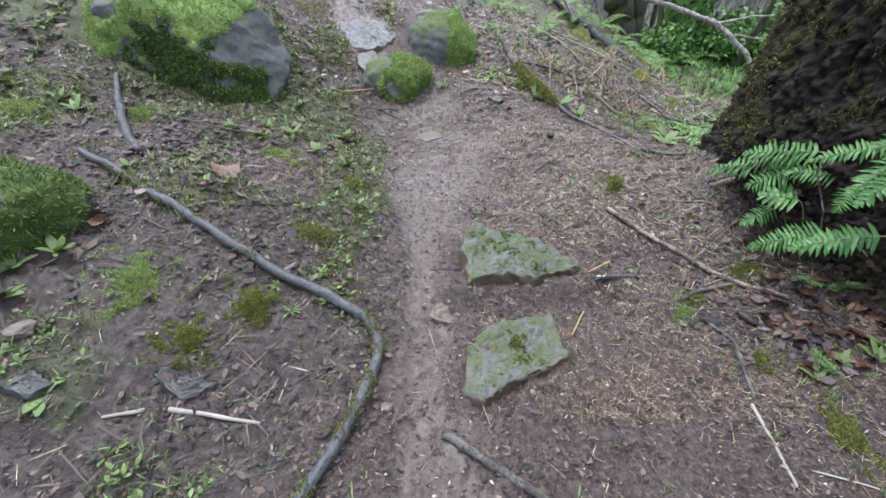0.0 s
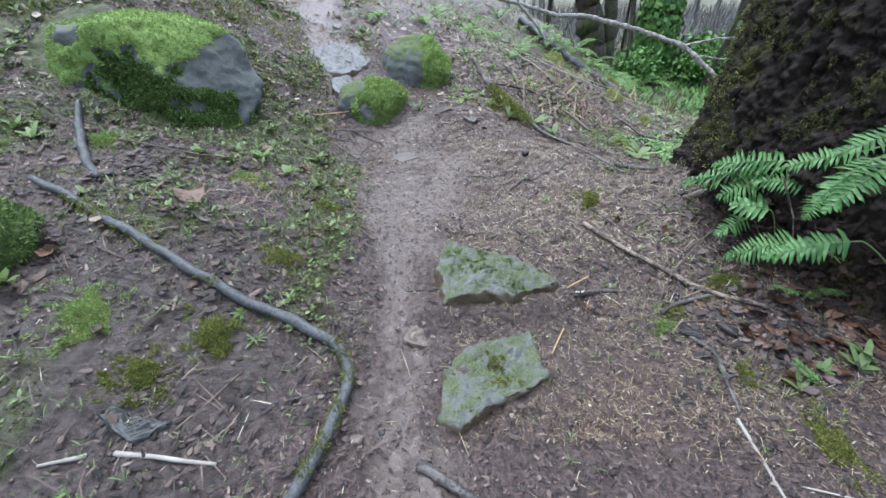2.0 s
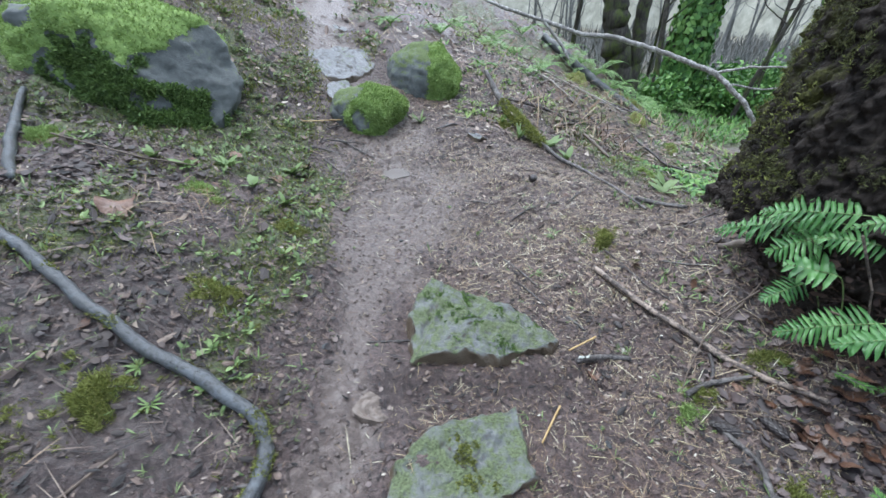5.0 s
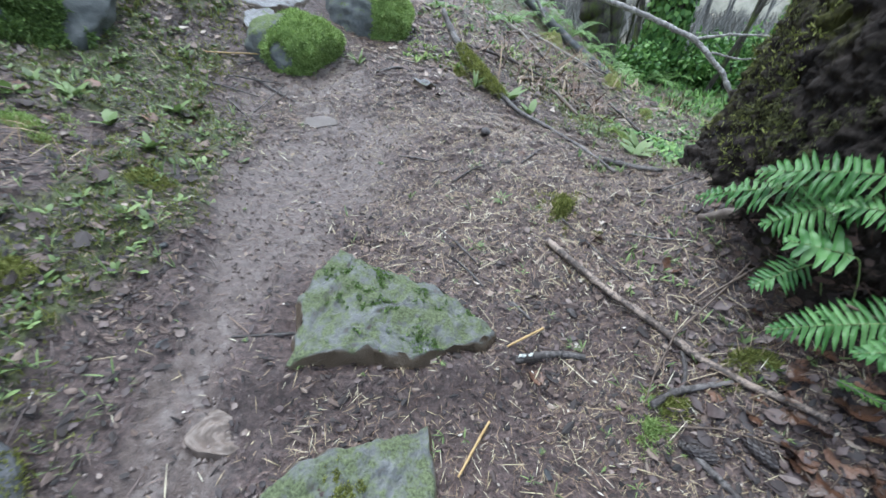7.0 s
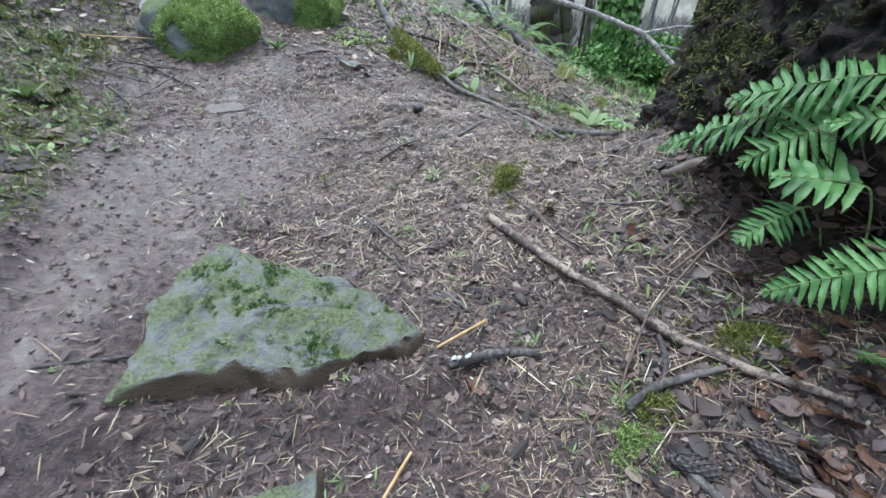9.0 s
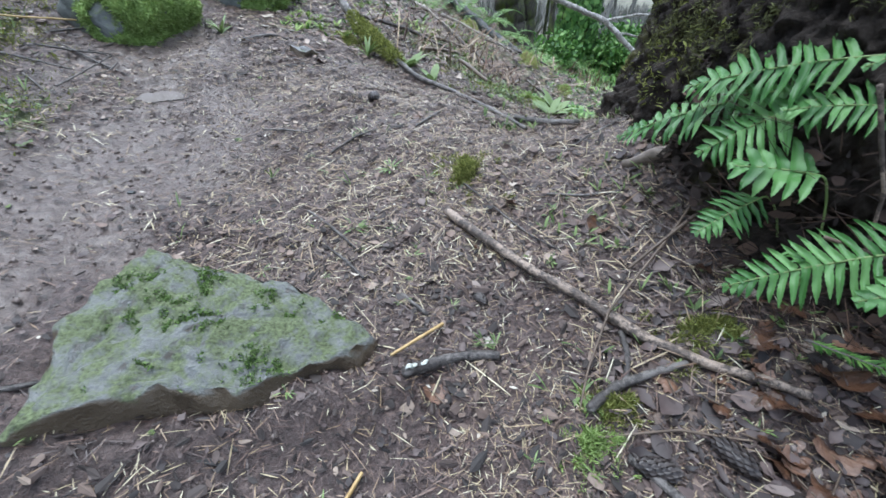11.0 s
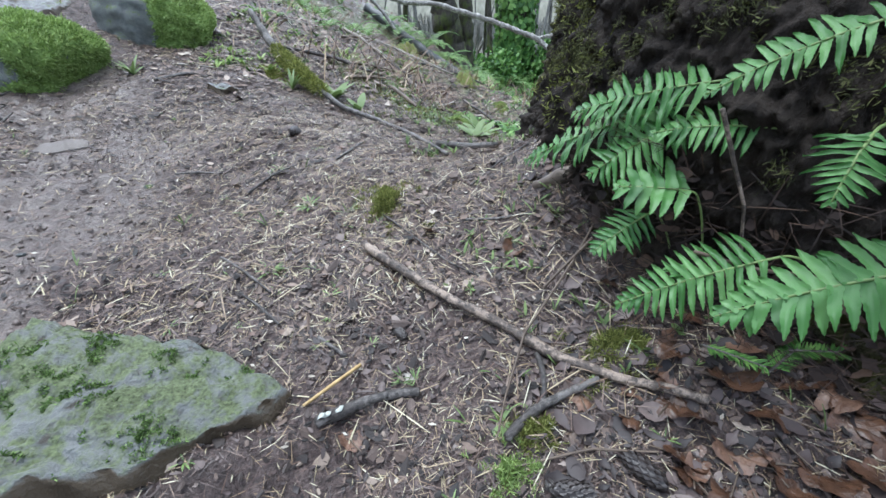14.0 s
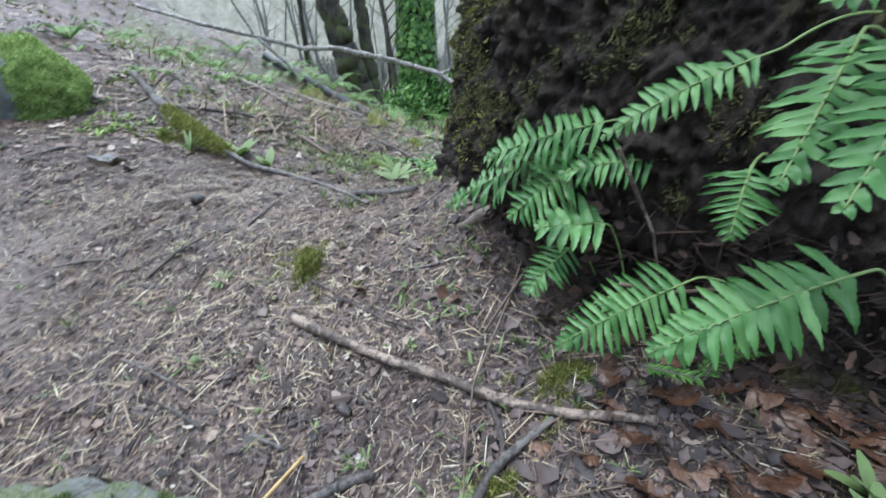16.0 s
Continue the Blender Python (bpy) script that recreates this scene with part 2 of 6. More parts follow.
def bark_material(name, dark, light, moss, amount):
    m, nt, bs = shader(name)
    n1 = noise_at(nt, 3.0, 5.0, 0.6)
    n2 = noise_at(nt, 16.0, 6.0, 0.7, (1, 1, 0.35))
    n3 = noise_at(nt, 110.0, 3.0, 0.6)
    col = ramp(nt, n2, [(0.32, dark), (0.55, tuple((a + b) / 2 for a, b in zip(dark, light))), (0.75, light)])
    green_tone = ramp(nt, n3, [(0.3, tuple(0.4 * c for c in moss)), (0.7, moss)])
    f = maths(nt, "ADD", n1, maths(nt, "MULTIPLY", n2, 0.45))
    cover = ramp(nt, f, [(0.98 - amount, (0, 0, 0)), (1.12 - amount, (0.9, 0.9, 0.9))])
    nt.links.new(mix(nt, cover, col, green_tone), bs.inputs["Base Color"])
    nt.links.new(ramp(nt, n3, [(0.3, (0.45,) * 3), (0.7, (0.8,) * 3)]), bs.inputs["Roughness"])
    bump(nt, bs, mix(nt, 0.4, n2, noise_at(nt, 55.0, 5.0, 0.75)), 1.0, 0.030)
    bs.inputs["Specular IOR Level"].default_value = 0.12
    return m


def worn_bark(name, dark, middle, bare, rough):
    """Bark worn through in ragged patches, with fine cracks."""
    m, nt, bs = shader(name)
    n1, n2, n3 = noise_at(nt, 11.0, 6.0, 0.72), noise_at(nt, 70.0, 5.0, 0.75), noise_at(nt, 320.0, 3.0, 0.6)
    bark = ramp(nt, n2, [(0.34, dark), (0.5, middle), (0.68, tuple(1.6 * c for c in middle))])
    wood = ramp(nt, n3, [(0.3, tuple(0.55 * c for c in bare)), (0.7, bare)])
    worn = ramp(nt, maths(nt, "ADD", n1, maths(nt, "MULTIPLY", n2, 0.5)), [(0.74, (0, 0, 0)), (0.84, (1, 1, 1))])
    nt.links.new(mix(nt, worn, bark, wood), bs.inputs["Base Color"])
    nt.links.new(ramp(nt, n2, [(0.3, (rough - 0.1,) * 3), (0.7, (rough + 0.25,) * 3)]), bs.inputs["Roughness"])
    bump(nt, bs, mix(nt, 0.4, n2, n3), 0.9, 0.006)
    return m


M_EARTH = ground_material()
M_GREYSTONE = rock_material("grey_stone", (0.07, 0.078, 0.078), (0.24, 0.26, 0.25), (0.11, 0.145, 0.05), 0.26, 0.6, 7.0)
M_BOULDER = rock_material("mossy_boulder", (0.045, 0.052, 0.05), (0.13, 0.145, 0.14), (0.11, 0.15, 0.03), 0.06)
M_SLAB = rock_material("wet_slab", (0.06, 0.065, 0.062), (0.225, 0.235, 0.23), (0.105, 0.128, 0.062), 0.15, 0.36, 11.0, True)
M_PALESTONE = rock_material("pale_stone", (0.09, 0.094, 0.096), (0.24, 0.245, 0.25), (0.10, 0.14, 0.03), 0.0, 0.4, 8.0, True)
M_TANSTONE = plain("tan_stone", (0.10, 0.077, 0.06), (0.25, 0.20, 0.165), 0.5, 26)
M_SLATE = plain("dark_slate", (0.022, 0.024, 0.025), (0.075, 0.08, 0.08), 0.5, 14)
M_BARK = bark_material("wet_bark", (0.006, 0.005, 0.0045), (0.075, 0.061, 0.051), (0.095, 0.098, 0.028), 0.22)
# far bark, its tones lifted to stand for haze
M_FARBARK = bark_material("far_bark_hazed", (0.025, 0.023, 0.019), (0.11, 0.10, 0.085), (0.10, 0.13, 0.035), 0.26)
M_GREYWOOD = worn_bark("weathered_wood", (0.030, 0.032, 0.031), (0.07, 0.073, 0.075), (0.125, 0.138, 0.15), 0.32)
M_PALEWOOD = plain("pale_dead_wood", (0.24, 0.22, 0.19), (0.52, 0.48, 0.42), 0.7, 9)
M_STICK = worn_bark("peeled_stick", (0.030, 0.024, 0.021), (0.10, 0.078, 0.064), (0.42, 0.33, 0.26), 0.45)
M_DARKTWIG = worn_bark("dark_twig", (0.012, 0.010, 0.009), (0.055, 0.048, 0.044), (0.19, 0.172, 0.158), 0.42)
M_BROWNTWIG = plain("brown_twig", (0.06, 0.042, 0.03), (0.19, 0.14, 0.10), 0.55, 30)
M_STRAW = plain("straw", (0.32, 0.21, 0.08), (0.62, 0.46, 0.22), 0.5, 30)
M_LICHEN = plain("white_lichen", (0.35, 0.37, 0.33), (0.65, 0.67, 0.6), 0.8, 60)
M_DEADLEAF = plain("wet_dead_leaf", (0.028, 0.015, 0.010), (0.17, 0.085, 0.048), 0.34, 34, 0.8)
M_PALELEAF = plain("tan_dead_leaf", (0.08, 0.042, 0.028), (0.27, 0.155, 0.10), 0.42, 26, 0.8)
M_CONE = plain("wet_cone", (0.016, 0.013, 0.012), (0.075, 0.06, 0.055), 0.4, 40)
# pond: reflected sky is painted as a pale grey base colour
M_WATER = plain("sky_pale_water", (0.35, 0.37, 0.38), (0.45, 0.47, 0.48), 0.15, 1)
M_NEEDLES = piecewise("needles", [(0.0, (0.035, 0.022, 0.019)), (0.34, (0.095, 0.056, 0.046)), (0.58, (0.20, 0.125, 0.088)), (0.76, (0.34, 0.24, 0.135)), (0.91, (0.48, 0.41, 0.23)), (1.0, (0.72, 0.68, 0.50))], 0.45)
M_LITTER = piecewise("leaf_bits", [(0.0, (0.010, 0.008, 0.0075)), (0.4, (0.038, 0.028, 0.024)), (0.72, (0.10, 0.070, 0.058)), (0.92, (0.19, 0.135, 0.105)), (1.0, (0.34, 0.27, 0.21))], 0.68)
M_CRUMB = piecewise("crumbs", [(0.0, (0.085, 0.065, 0.056)), (0.6, (0.155, 0.122, 0.106)), (1.0, (0.27, 0.225, 0.20))], 0.5)
# lighter copy of the leaf bits: open sky light and haze put into the colour
M_BRIGHTLITTER = piecewise("brightened_leaf_bits", [(0.0, (0.04, 0.025, 0.02)), (0.35, (0.15, 0.095, 0.072)), (0.68, (0.27, 0.195, 0.15)), (0.9, (0.40, 0.32, 0.255)), (1.0, (0.6, 0.54, 0.45))], 0.6)
M_HERB = piecewise("herb_leaves", [(0.0, (0.06, 0.095, 0.03)), (0.5, (0.16, 0.245, 0.075)), (1.0, (0.32, 0.43, 0.16))], 0.55, trans=0.2)
M_MOSS = piecewise("moss_blades", [(0.0, (0.075, 0.085, 0.016)), (0.5, (0.20, 0.225, 0.045)), (1.0, (0.42, 0.45, 0.14))], 0.8, trans=0.3)
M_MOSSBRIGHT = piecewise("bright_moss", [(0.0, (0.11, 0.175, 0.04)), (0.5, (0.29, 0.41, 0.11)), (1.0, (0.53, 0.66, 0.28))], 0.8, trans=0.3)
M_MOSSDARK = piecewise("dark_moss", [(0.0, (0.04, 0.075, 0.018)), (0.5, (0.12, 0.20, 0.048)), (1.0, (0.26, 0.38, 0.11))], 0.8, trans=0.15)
M_BARKMOSS = piecewise("bark_moss", [(0.0, (0.035, 0.038, 0.012)), (0.5, (0.085, 0.092, 0.028)), (1.0, (0.17, 0.18, 0.06))], 0.85, trans=0.15)
M_IVY = piecewise("ivy_leaves", [(0.0, (0.035, 0.10, 0.022)), (0.5, (0.12, 0.27, 0.05)), (1.0, (0.28, 0.47, 0.12))], 0.6, trans=0.15)


M_FLAKE = piecewise("leaf_flakes", [(0.0, (0.012, 0.008, 0.008)), (0.40, (0.044, 0.030, 0.028)), (0.72, (0.095, 0.066, 0.060)), (0.92, (0.16, 0.118, 0.106)), (1.0, (0.30, 0.24, 0.20))], 0.58)
M_DUFF = piecewise("duff", [(0.0, (0.010, 0.006, 0.005)), (0.5, (0.035, 0.021, 0.016)), (0.85, (0.07, 0.04, 0.027)), (1.0, (0.14, 0.085, 0.055))], 0.9)
M_RUST = piecewise("rusty_stalks", [(0.0, (0.06, 0.035, 0.024)), (0.5, (0.17, 0.095, 0.055)), (0.8, (0.34, 0.24, 0.13)), (1.0, (0.55, 0.46, 0.30))], 0.55)
M_FERNFAR = piecewise("far_fern_green", [(0.0, (0.10, 0.20, 0.05)), (0.5, (0.20, 0.36, 0.09)), (1.0, (0.36, 0.54, 0.18))], 0.5, trans=0.2)


def fern_material():
    m, nt, bs = shader("fern_green")
    info = nt.nodes.new("ShaderNodeObjectInfo")
    col = ramp(nt, info.outputs["Random"], [(0.0, (0.042, 0.140, 0.030)), (0.5, (0.088, 0.235, 0.058)), (1.0, (0.18, 0.36, 0.120))])
    n = noise_at(nt, 40.0, 3.0)
    col = mix(nt, maths(nt, "MULTIPLY", n, 0.4), col, (0.045, 0.11, 0.02))
    nt.links.new(col, bs.inputs["Base Color"])
    bs.inputs["Roughness"].default_value = 0.30
    bs.inputs["Coat Weight"].default_value = 0.08
    bump(nt, bs, noise_at(nt, 160.0, 2.0), 0.3, 0.002)
    tr = nt.nodes.new("ShaderNodeBsdfTranslucent")
    nt.links.new(col, tr.inputs[0])
    mx = nt.nodes.new("ShaderNodeMixShader")
    mx.inputs[0].default_value = 0.22
    nt.links.new(bs.outputs[0], mx.inputs[1])
    nt.links.new(tr.outputs[0], mx.inputs[2])
    nt.links.new(mx.outputs[0], nt.nodes["Material Output"].inputs[0])
    return m


M_FERN = fern_material()
M_STIPE = plain("fern_stalk", (0.11, 0.17, 0.05), (0.22, 0.31, 0.10), 0.5, 30)


# ---- building helpers ----
def from_arrays(name, verts, faces, material, parent=None, flat=False):
    me = bpy.data.meshes.new(name)
    me.from_pydata([tuple(map(float, v)) for v in verts], [], [tuple(map(int, f)) for f in faces])
    me.materials.append(material)
    if not flat:
        me.polygons.foreach_set("use_smooth", [True] * len(me.polygons))
    me.update()
    ob = new(name, me)
    if parent:
        ob.parent = parent
    return ob


def thing(name, at, label, category, group=""):
    ob = new(name)
    ob.location = at
    ob.empty_display_size = 0.05
    bpy.context.view_layer.update()
    return tagged(ob, label, category, group)


def stuff(name, verts, faces, material, label, category, parent=None, flat=False):
    ob = from_arrays(name, verts, faces, material, parent, flat)
    return tagged(ob, label, "" if parent else category, kind="stuff")


_ico = {}


def ico(level):
    """Vertices and faces of a ball of triangles."""
    if level not in _ico:
        bm = bmesh.new()
        bmesh.ops.create_icosphere(bm, subdivisions=level, radius=1)
        _ico[level] = (np.array([v.co[:] for v in bm.verts]), [[v.index for v in f.verts] for f in bm.faces])
        bm.free()
    return _ico[level]


def rock_shape(radii, seed, level=5, rough=0.12, cuts=7, depth=0.72, planes=(), seat=False):
    """A stone: a ball cut by random planes to blunt facets, then roughened."""
    rng = np.random.default_rng(seed)
    v, f = ico(level)
    v = v.copy()
    for _ in range(cuts):
        n = rng.normal(size=3)
        n /= np.linalg.norm(n)
        d = v @ n - rng.uniform(depth, 0.95)
        v -= np.outer(np.maximum(d, 0) * 0.85, n)
    for n, d in planes:
        n = np.array(n) / np.linalg.norm(n)
        v -= np.outer(np.maximum(v @ n - d, 0) * 0.9, n)
    if seat:  # buried stones keep their width down into the soil
        low = smooth(0.25, -0.15, v[:, 2])
        v[:, :2] *= (1 + low * (np.minimum(1.0 / np.sqrt(np.maximum(1 - v[:, 2] ** 2, 0.30)), 1.5) - 1))[:, None]
    v *= (1 + rough * fbm(v * 1.7 + seed, 4, seed) + 0.25 * rough * fbm(v * 7, 3, seed + 9))[:, None]
    return v * np.array(radii), f


def slab_shape(outline, thick, seed, tilt=(0, 0), level=34, crack=None):
    """A flat stone on an outline of corners round its centre: a rough top, broken sides."""
    rng = np.random.default_rng(seed)
    pts = []
    n = len(outline)
    for i in range(n):
        a, b = np.array(outline[i]), np.array(outline[(i + 1) % n])
        k = max(3, int(np.linalg.norm(b - a) / 0.014))
        for j in range(k):
            pts.append(a + (b - a) * j / k)
    ring = np.array(pts)
    m = len(ring)
    faces = []
    steps = [(1.07, -1.5), (1.035, -0.7), (1.0, -0.16), (0.975, 0.0)] + [(s, 0.0) for s in np.linspace(0.95, 0.04, level)]
    out = ring / (np.linalg.norm(ring, axis=1)[:, None] + 1e-6)
    rows = []
    for k, (s, h) in enumerate(steps):
        q = ring * s
        if k < 4:
            q = q + out * 0.012 * vnoise(np.stack([q[:, 0] * 30, q[:, 1] * 30, 0 * q[:, 0] + h * 6 + seed], -1), seed)[:, None]
        z = h * thick + tilt[0] * q[:, 0] + tilt[1] * q[:, 1]
        if h > -1:
            e = np.stack([q[:, 0] * 7, q[:, 1] * 7, 0 * q[:, 0] + seed], -1)
            ledge = np.floor(2.2 * fbm(e * 0.6, 2, seed + 5)) * 0.006
            z = z + 0.011 * fbm(e, 4, seed) + 0.008 * fbm(e * 5, 3, seed + 3) + 0.0035 * fbm(e * 17, 3, seed + 6) + ledge
            if crack:
                (ax, ay), (bx, by) = crack
                ln = math.hypot(bx - ax, by - ay)
                off = ((q[:, 0] - ax) * (by - ay) - (q[:, 1] - ay) * (bx - ax)) / ln + 0.012 * vnoise(e * 2.3, seed + 8)
                z = z - 0.014 * np.exp(-(off / 0.008) ** 2) + 0.006 * smooth(-0.01, 0.01, off)
        rows.append(np.column_stack([q, z]))
    verts = [tuple(v) for v in np.concatenate(rows)]
    for k in range(len(steps) - 1):
        for j in range(m):
            faces.append((k * m + j, k * m + (j + 1) % m, (k + 1) * m + (j + 1) % m, (k + 1) * m + j))
    c = len(verts)
    last = (len(steps) - 1) * m
    verts.append(tuple(np.mean(verts[last:], axis=0)))
    faces += [(last + j, last + (j + 1) % m, c) for j in range(m)]
    return np.array(verts), faces


def sweep(points, radii, seed=0, sides=9, wobble=0.10, knots=0, step=0.02, bend=0.30):
    """A stick along a line of points, with uneven girth, bumps and closed ends."""
    p = np.array(points, float)
    r = np.interp(np.linspace(0, 1, len(p)), np.linspace(0, 1, len(radii)), radii)
    seg = np.r_[0, np.cumsum(np.linalg.norm(np.diff(p, axis=0), axis=1))]
    step = min(step, max(0.006, 1.3 * max(radii))) if max(radii) < 0.04 else step
    n = max(6, int(seg[-1] / step))
    s = np.linspace(0, seg[-1], n)
    c = np.stack([np.interp(s, seg, p[:, i]) for i in range(3)], -1)
    for _ in range(3):
        c[1:-1] = (c[:-2] + 2 * c[1:-1] + c[2:]) / 4
    rr = np.interp(s, seg, r)
    c[1:-1] += (bend * rr[:, None] * np.stack([vnoise(np.stack([s * 9, s * 0 + k, s * 0 + seed], -1), seed) for k in range(3)], -1))[1:-1] * (0.5 + 0.5 * (max(radii) < 0.03))
    rr = rr * (1 + wobble * fbm(np.stack([s * 25, s * 0 + seed, s * 0], -1), 2, seed))
    rng = np.random.default_rng(seed + 77)
    for _ in range(knots):
        a = rng.uniform(0.1, 0.9) * seg[-1]
        rr = rr * (1 + 0.22 * np.exp(-((s - a) / 0.011) ** 2))
    t = np.gradient(c, axis=0)
    t /= np.linalg.norm(t, axis=1)[:, None]
    ref = np.array([0.13, 0.21, 0.97]) if abs(t[0, 2]) < 0.85 else np.array([1.0, 0.1, 0.0])
    u = np.cross(t, ref)
    u /= np.linalg.norm(u, axis=1)[:, None]
    w = np.cross(t, u)
    faces = []
    a = 2 * math.pi * np.arange(sides) / sides
    grit = vnoise(np.stack(np.broadcast_arrays(np.arange(sides)[None] * 1.7, s[:, None] * 85, np.array([[float(seed)]])), -1), seed + 4)
    q = (rr[:, None] * (1 + wobble * grit))[..., None]
    verts = list((c[:, None] + q * (np.cos(a)[None, :, None] * u[:, None] + np.sin(a)[None, :, None] * w[:, None])).reshape(-1, 3))
    for i in range(n - 1):
        for k in range(sides):
            faces.append((i * sides + k, i * sides + (k + 1) % sides, (i + 1) * sides + (k + 1) % sides, (i + 1) * sides + k))
    verts += [c[0] - t[0] * rr[0] * 0.4, c[-1] + t[-1] * rr[-1] * 0.4]
    b = len(verts)
    faces += [(k, b - 2, (k + 1) % sides) for k in range(sides)]
    e = (n - 1) * sides
    faces += [(e + k, e + (k + 1) % sides, b - 1) for k in range(sides)]
    return np.array(verts), faces


def joined(pieces):
    verts, faces, base = [], [], 0
    for v, f in pieces:
        verts.append(np.asarray(v))
        faces += [tuple(base + i for i in q) for q in f]
        base += len(v)
    return np.concatenate(verts), faces


def laid(points, lift):
    """Points (x, y) laid on the ground with their middle line lift above it."""
    return [(x, y, gz(x, y) + lift) for x, y in points]


def stick(name, xy, radii, material, label, category="stick", seed=0, sides=9, knots=0, lift=None, points=None, twigs=()):
    p = points or laid(xy, lift if lift is not None else 0.6 * max(radii))
    base = Vector(p[0])
    ob = thing(name, base, label, category)
    v, f = sweep(p, radii, seed, sides, knots=knots)
    from_arrays("stem", v - np.array(base), f, material, ob)
    for k, (tp, tr) in enumerate(twigs):
        v, f = sweep(tp, tr, seed + 5 + k, 6)
        from_arrays("twig", v - np.array(base), f, material, ob)
    return ob


def strips(centres, dirs, normals, length, width, bend=0.2, cut=2):
    """Many narrow blades as one mesh: centre, way, normal, length and width of each."""
    n = len(centres)
    side = np.cross(dirs, normals)
    side /= np.linalg.norm(side, axis=1)[:, None] + 1e-9
    rows = []
    for k in range(cut + 1):
        s = k / cut
        w = width * (1 - 0.75 * abs(2 * s - 1) ** 2)
        mid = centres + dirs * (length * (s - 0.5))[:, None] + normals * (bend * length * (0.25 - (s - 0.5) ** 2))[:, None]
        rows += [mid - side * (w / 2)[:, None], mid + side * (w / 2)[:, None]]
    v = np.stack(rows, 1).reshape(-1, 3)
    m = 2 * (cut + 1)
    i = np.arange(n)[:, None] * m
    f = np.concatenate([i + np.array([2 * k, 2 * k + 1, 2 * k + 3, 2 * k + 2]) for k in range(cut)], 0)
    return v, f


def tufts(points, normals, seed, per=1, length=0.02, width=0.006, lean=0.7):
    """Moss: small blades standing off a surface at the points given."""
    rng = np.random.default_rng(seed)
    p, nn = np.repeat(points, per, 0), np.repeat(normals, per, 0)
    k = len(p)
    d = nn + lean * rng.normal(size=(k, 3)) * 0.6
    d /= np.linalg.norm(d, axis=1)[:, None]
    ln = length * rng.uniform(0.5, 1.5, k)
    side = rng.normal(size=(k, 3))
    side -= (side * d).sum(1)[:, None] * d
    side /= np.linalg.norm(side, axis=1)[:, None]
    c = p + rng.normal(size=(k, 3)) * length * 0.25 + d * (ln * 0.35)[:, None]
    return strips(c, d, side, ln, width * rng.uniform(0.6, 1.4, k), 0.25)


def surface_points(v, f, count, seed, accept=None):
    """Points and normals spread over a mesh."""
    rng = np.random.default_rng(seed)
    tri = np.array([q[:3] for q in f] + [(q[0], q[2], q[3]) for q in f if len(q) == 4])
    a, b, c = v[tri[:, 0]], v[tri[:, 1]], v[tri[:, 2]]
    n = np.cross(b - a, c - a)
    area = np.linalg.norm(n, axis=1)
    n /= area[:, None] + 1e-12
    pick = rng.choice(len(tri), count, p=area / area.sum())
    u, w = rng.random(count), rng.random(count)
    flip = u + w > 1
    u[flip], w[flip] = 1 - u[flip], 1 - w[flip]
    p = a[pick] + u[:, None] * (b - a)[pick] + w[:, None] * (c - a)[pick]
    n = n[pick]
    if accept is not None:
        keep = accept(p, n)
        p, n = p[keep], n[keep]
    return p, n


def moss_shell(v, f, mask, thick, seed):
    """A cushion that follows the faces of a stone where mask holds: lifted off it unevenly, sunk at the rim."""
    f = np.array([q for q in f])
    keep = f[mask[f].all(1)]
    used, back = np.unique(keep, return_inverse=True)
    n = np.zeros_like(v)
    a, b, c = v[f[:, 0]], v[f[:, 1]], v[f[:, 2]]
    w = np.cross(b - a, c - a)
    for k in range(3):
        np.add.at(n, f[:, k], w)
    n /= np.linalg.norm(n, axis=1)[:, None] + 1e-12
    rim = np.zeros(len(v), bool)
    rim[f[~mask[f].all(1)].ravel()] = True
    h = thick * (0.6 + 0.7 * fbm(v * 9, 3, seed)) * np.where(rim, -0.4, 1.0)
    return (v + n * h[:, None])[used], back.reshape(-1, 3)


# ---- ground: one sheet, fine near the trail, coarse to the horizon ----
def spread(a, b, step, lo, hi, k):
    grow = np.linspace(0, 1, k + 1)[1:] ** 3
    return np.concatenate([(a - (a - lo) * grow - step * np.arange(1, k + 1))[::-1], np.arange(a, b, step), b + (hi - b) * grow + step * np.arange(0, k)])


def build_ground():
    xs = spread(-2.5, 2.3, 0.0115, -140, 140, 55)
    ys = spread(0.2, 5.0, 0.0115, -60, 200, 60)
    X, Y = np.meshgrid(xs, ys)
    x, y = X.ravel(), Y.ravel()
    z = ground_z(x, y)
    w, h = len(xs), len(ys)
    i = (np.arange(h - 1)[:, None] * w + np.arange(w - 1)[None]).ravel()
    faces = np.stack([i, i + 1, i + w + 1, i + w], -1)
    me = bpy.data.meshes.new("ground")
    me.vertices.add(len(x))
    me.vertices.foreach_set("co", np.stack([x, y, z], -1).ravel())
    me.loops.add(faces.size)
    me.loops.foreach_set("vertex_index", faces.ravel().astype(np.int32))
    me.polygons.add(len(faces))
    me.polygons.foreach_set("loop_start", np.arange(0, faces.size, 4, dtype=np.int32))
    me.polygons.foreach_set("use_smooth", np.ones(len(faces), bool))
    me.update(calc_edges=True)
    cover = me.attributes.new("cover", "FLOAT_COLOR", "POINT")
    dry = smooth(14, 22, np.hypot(x, y)) * smooth(2.0, 6.0, x + 0.1 * y)
    cover.data.foreach_set("color", np.stack([trail(x, y), green(x, y), dry, soaked(x, y)], -1).ravel())
    me.materials.append(M_EARTH)
    return tagged(new("ground", me), "muddy forest floor with needles, moss and a trodden trail", "ground", kind="structure")


build_ground()


# ---- the great tree beside the trail ----
TREE = (2.58, 2.0)


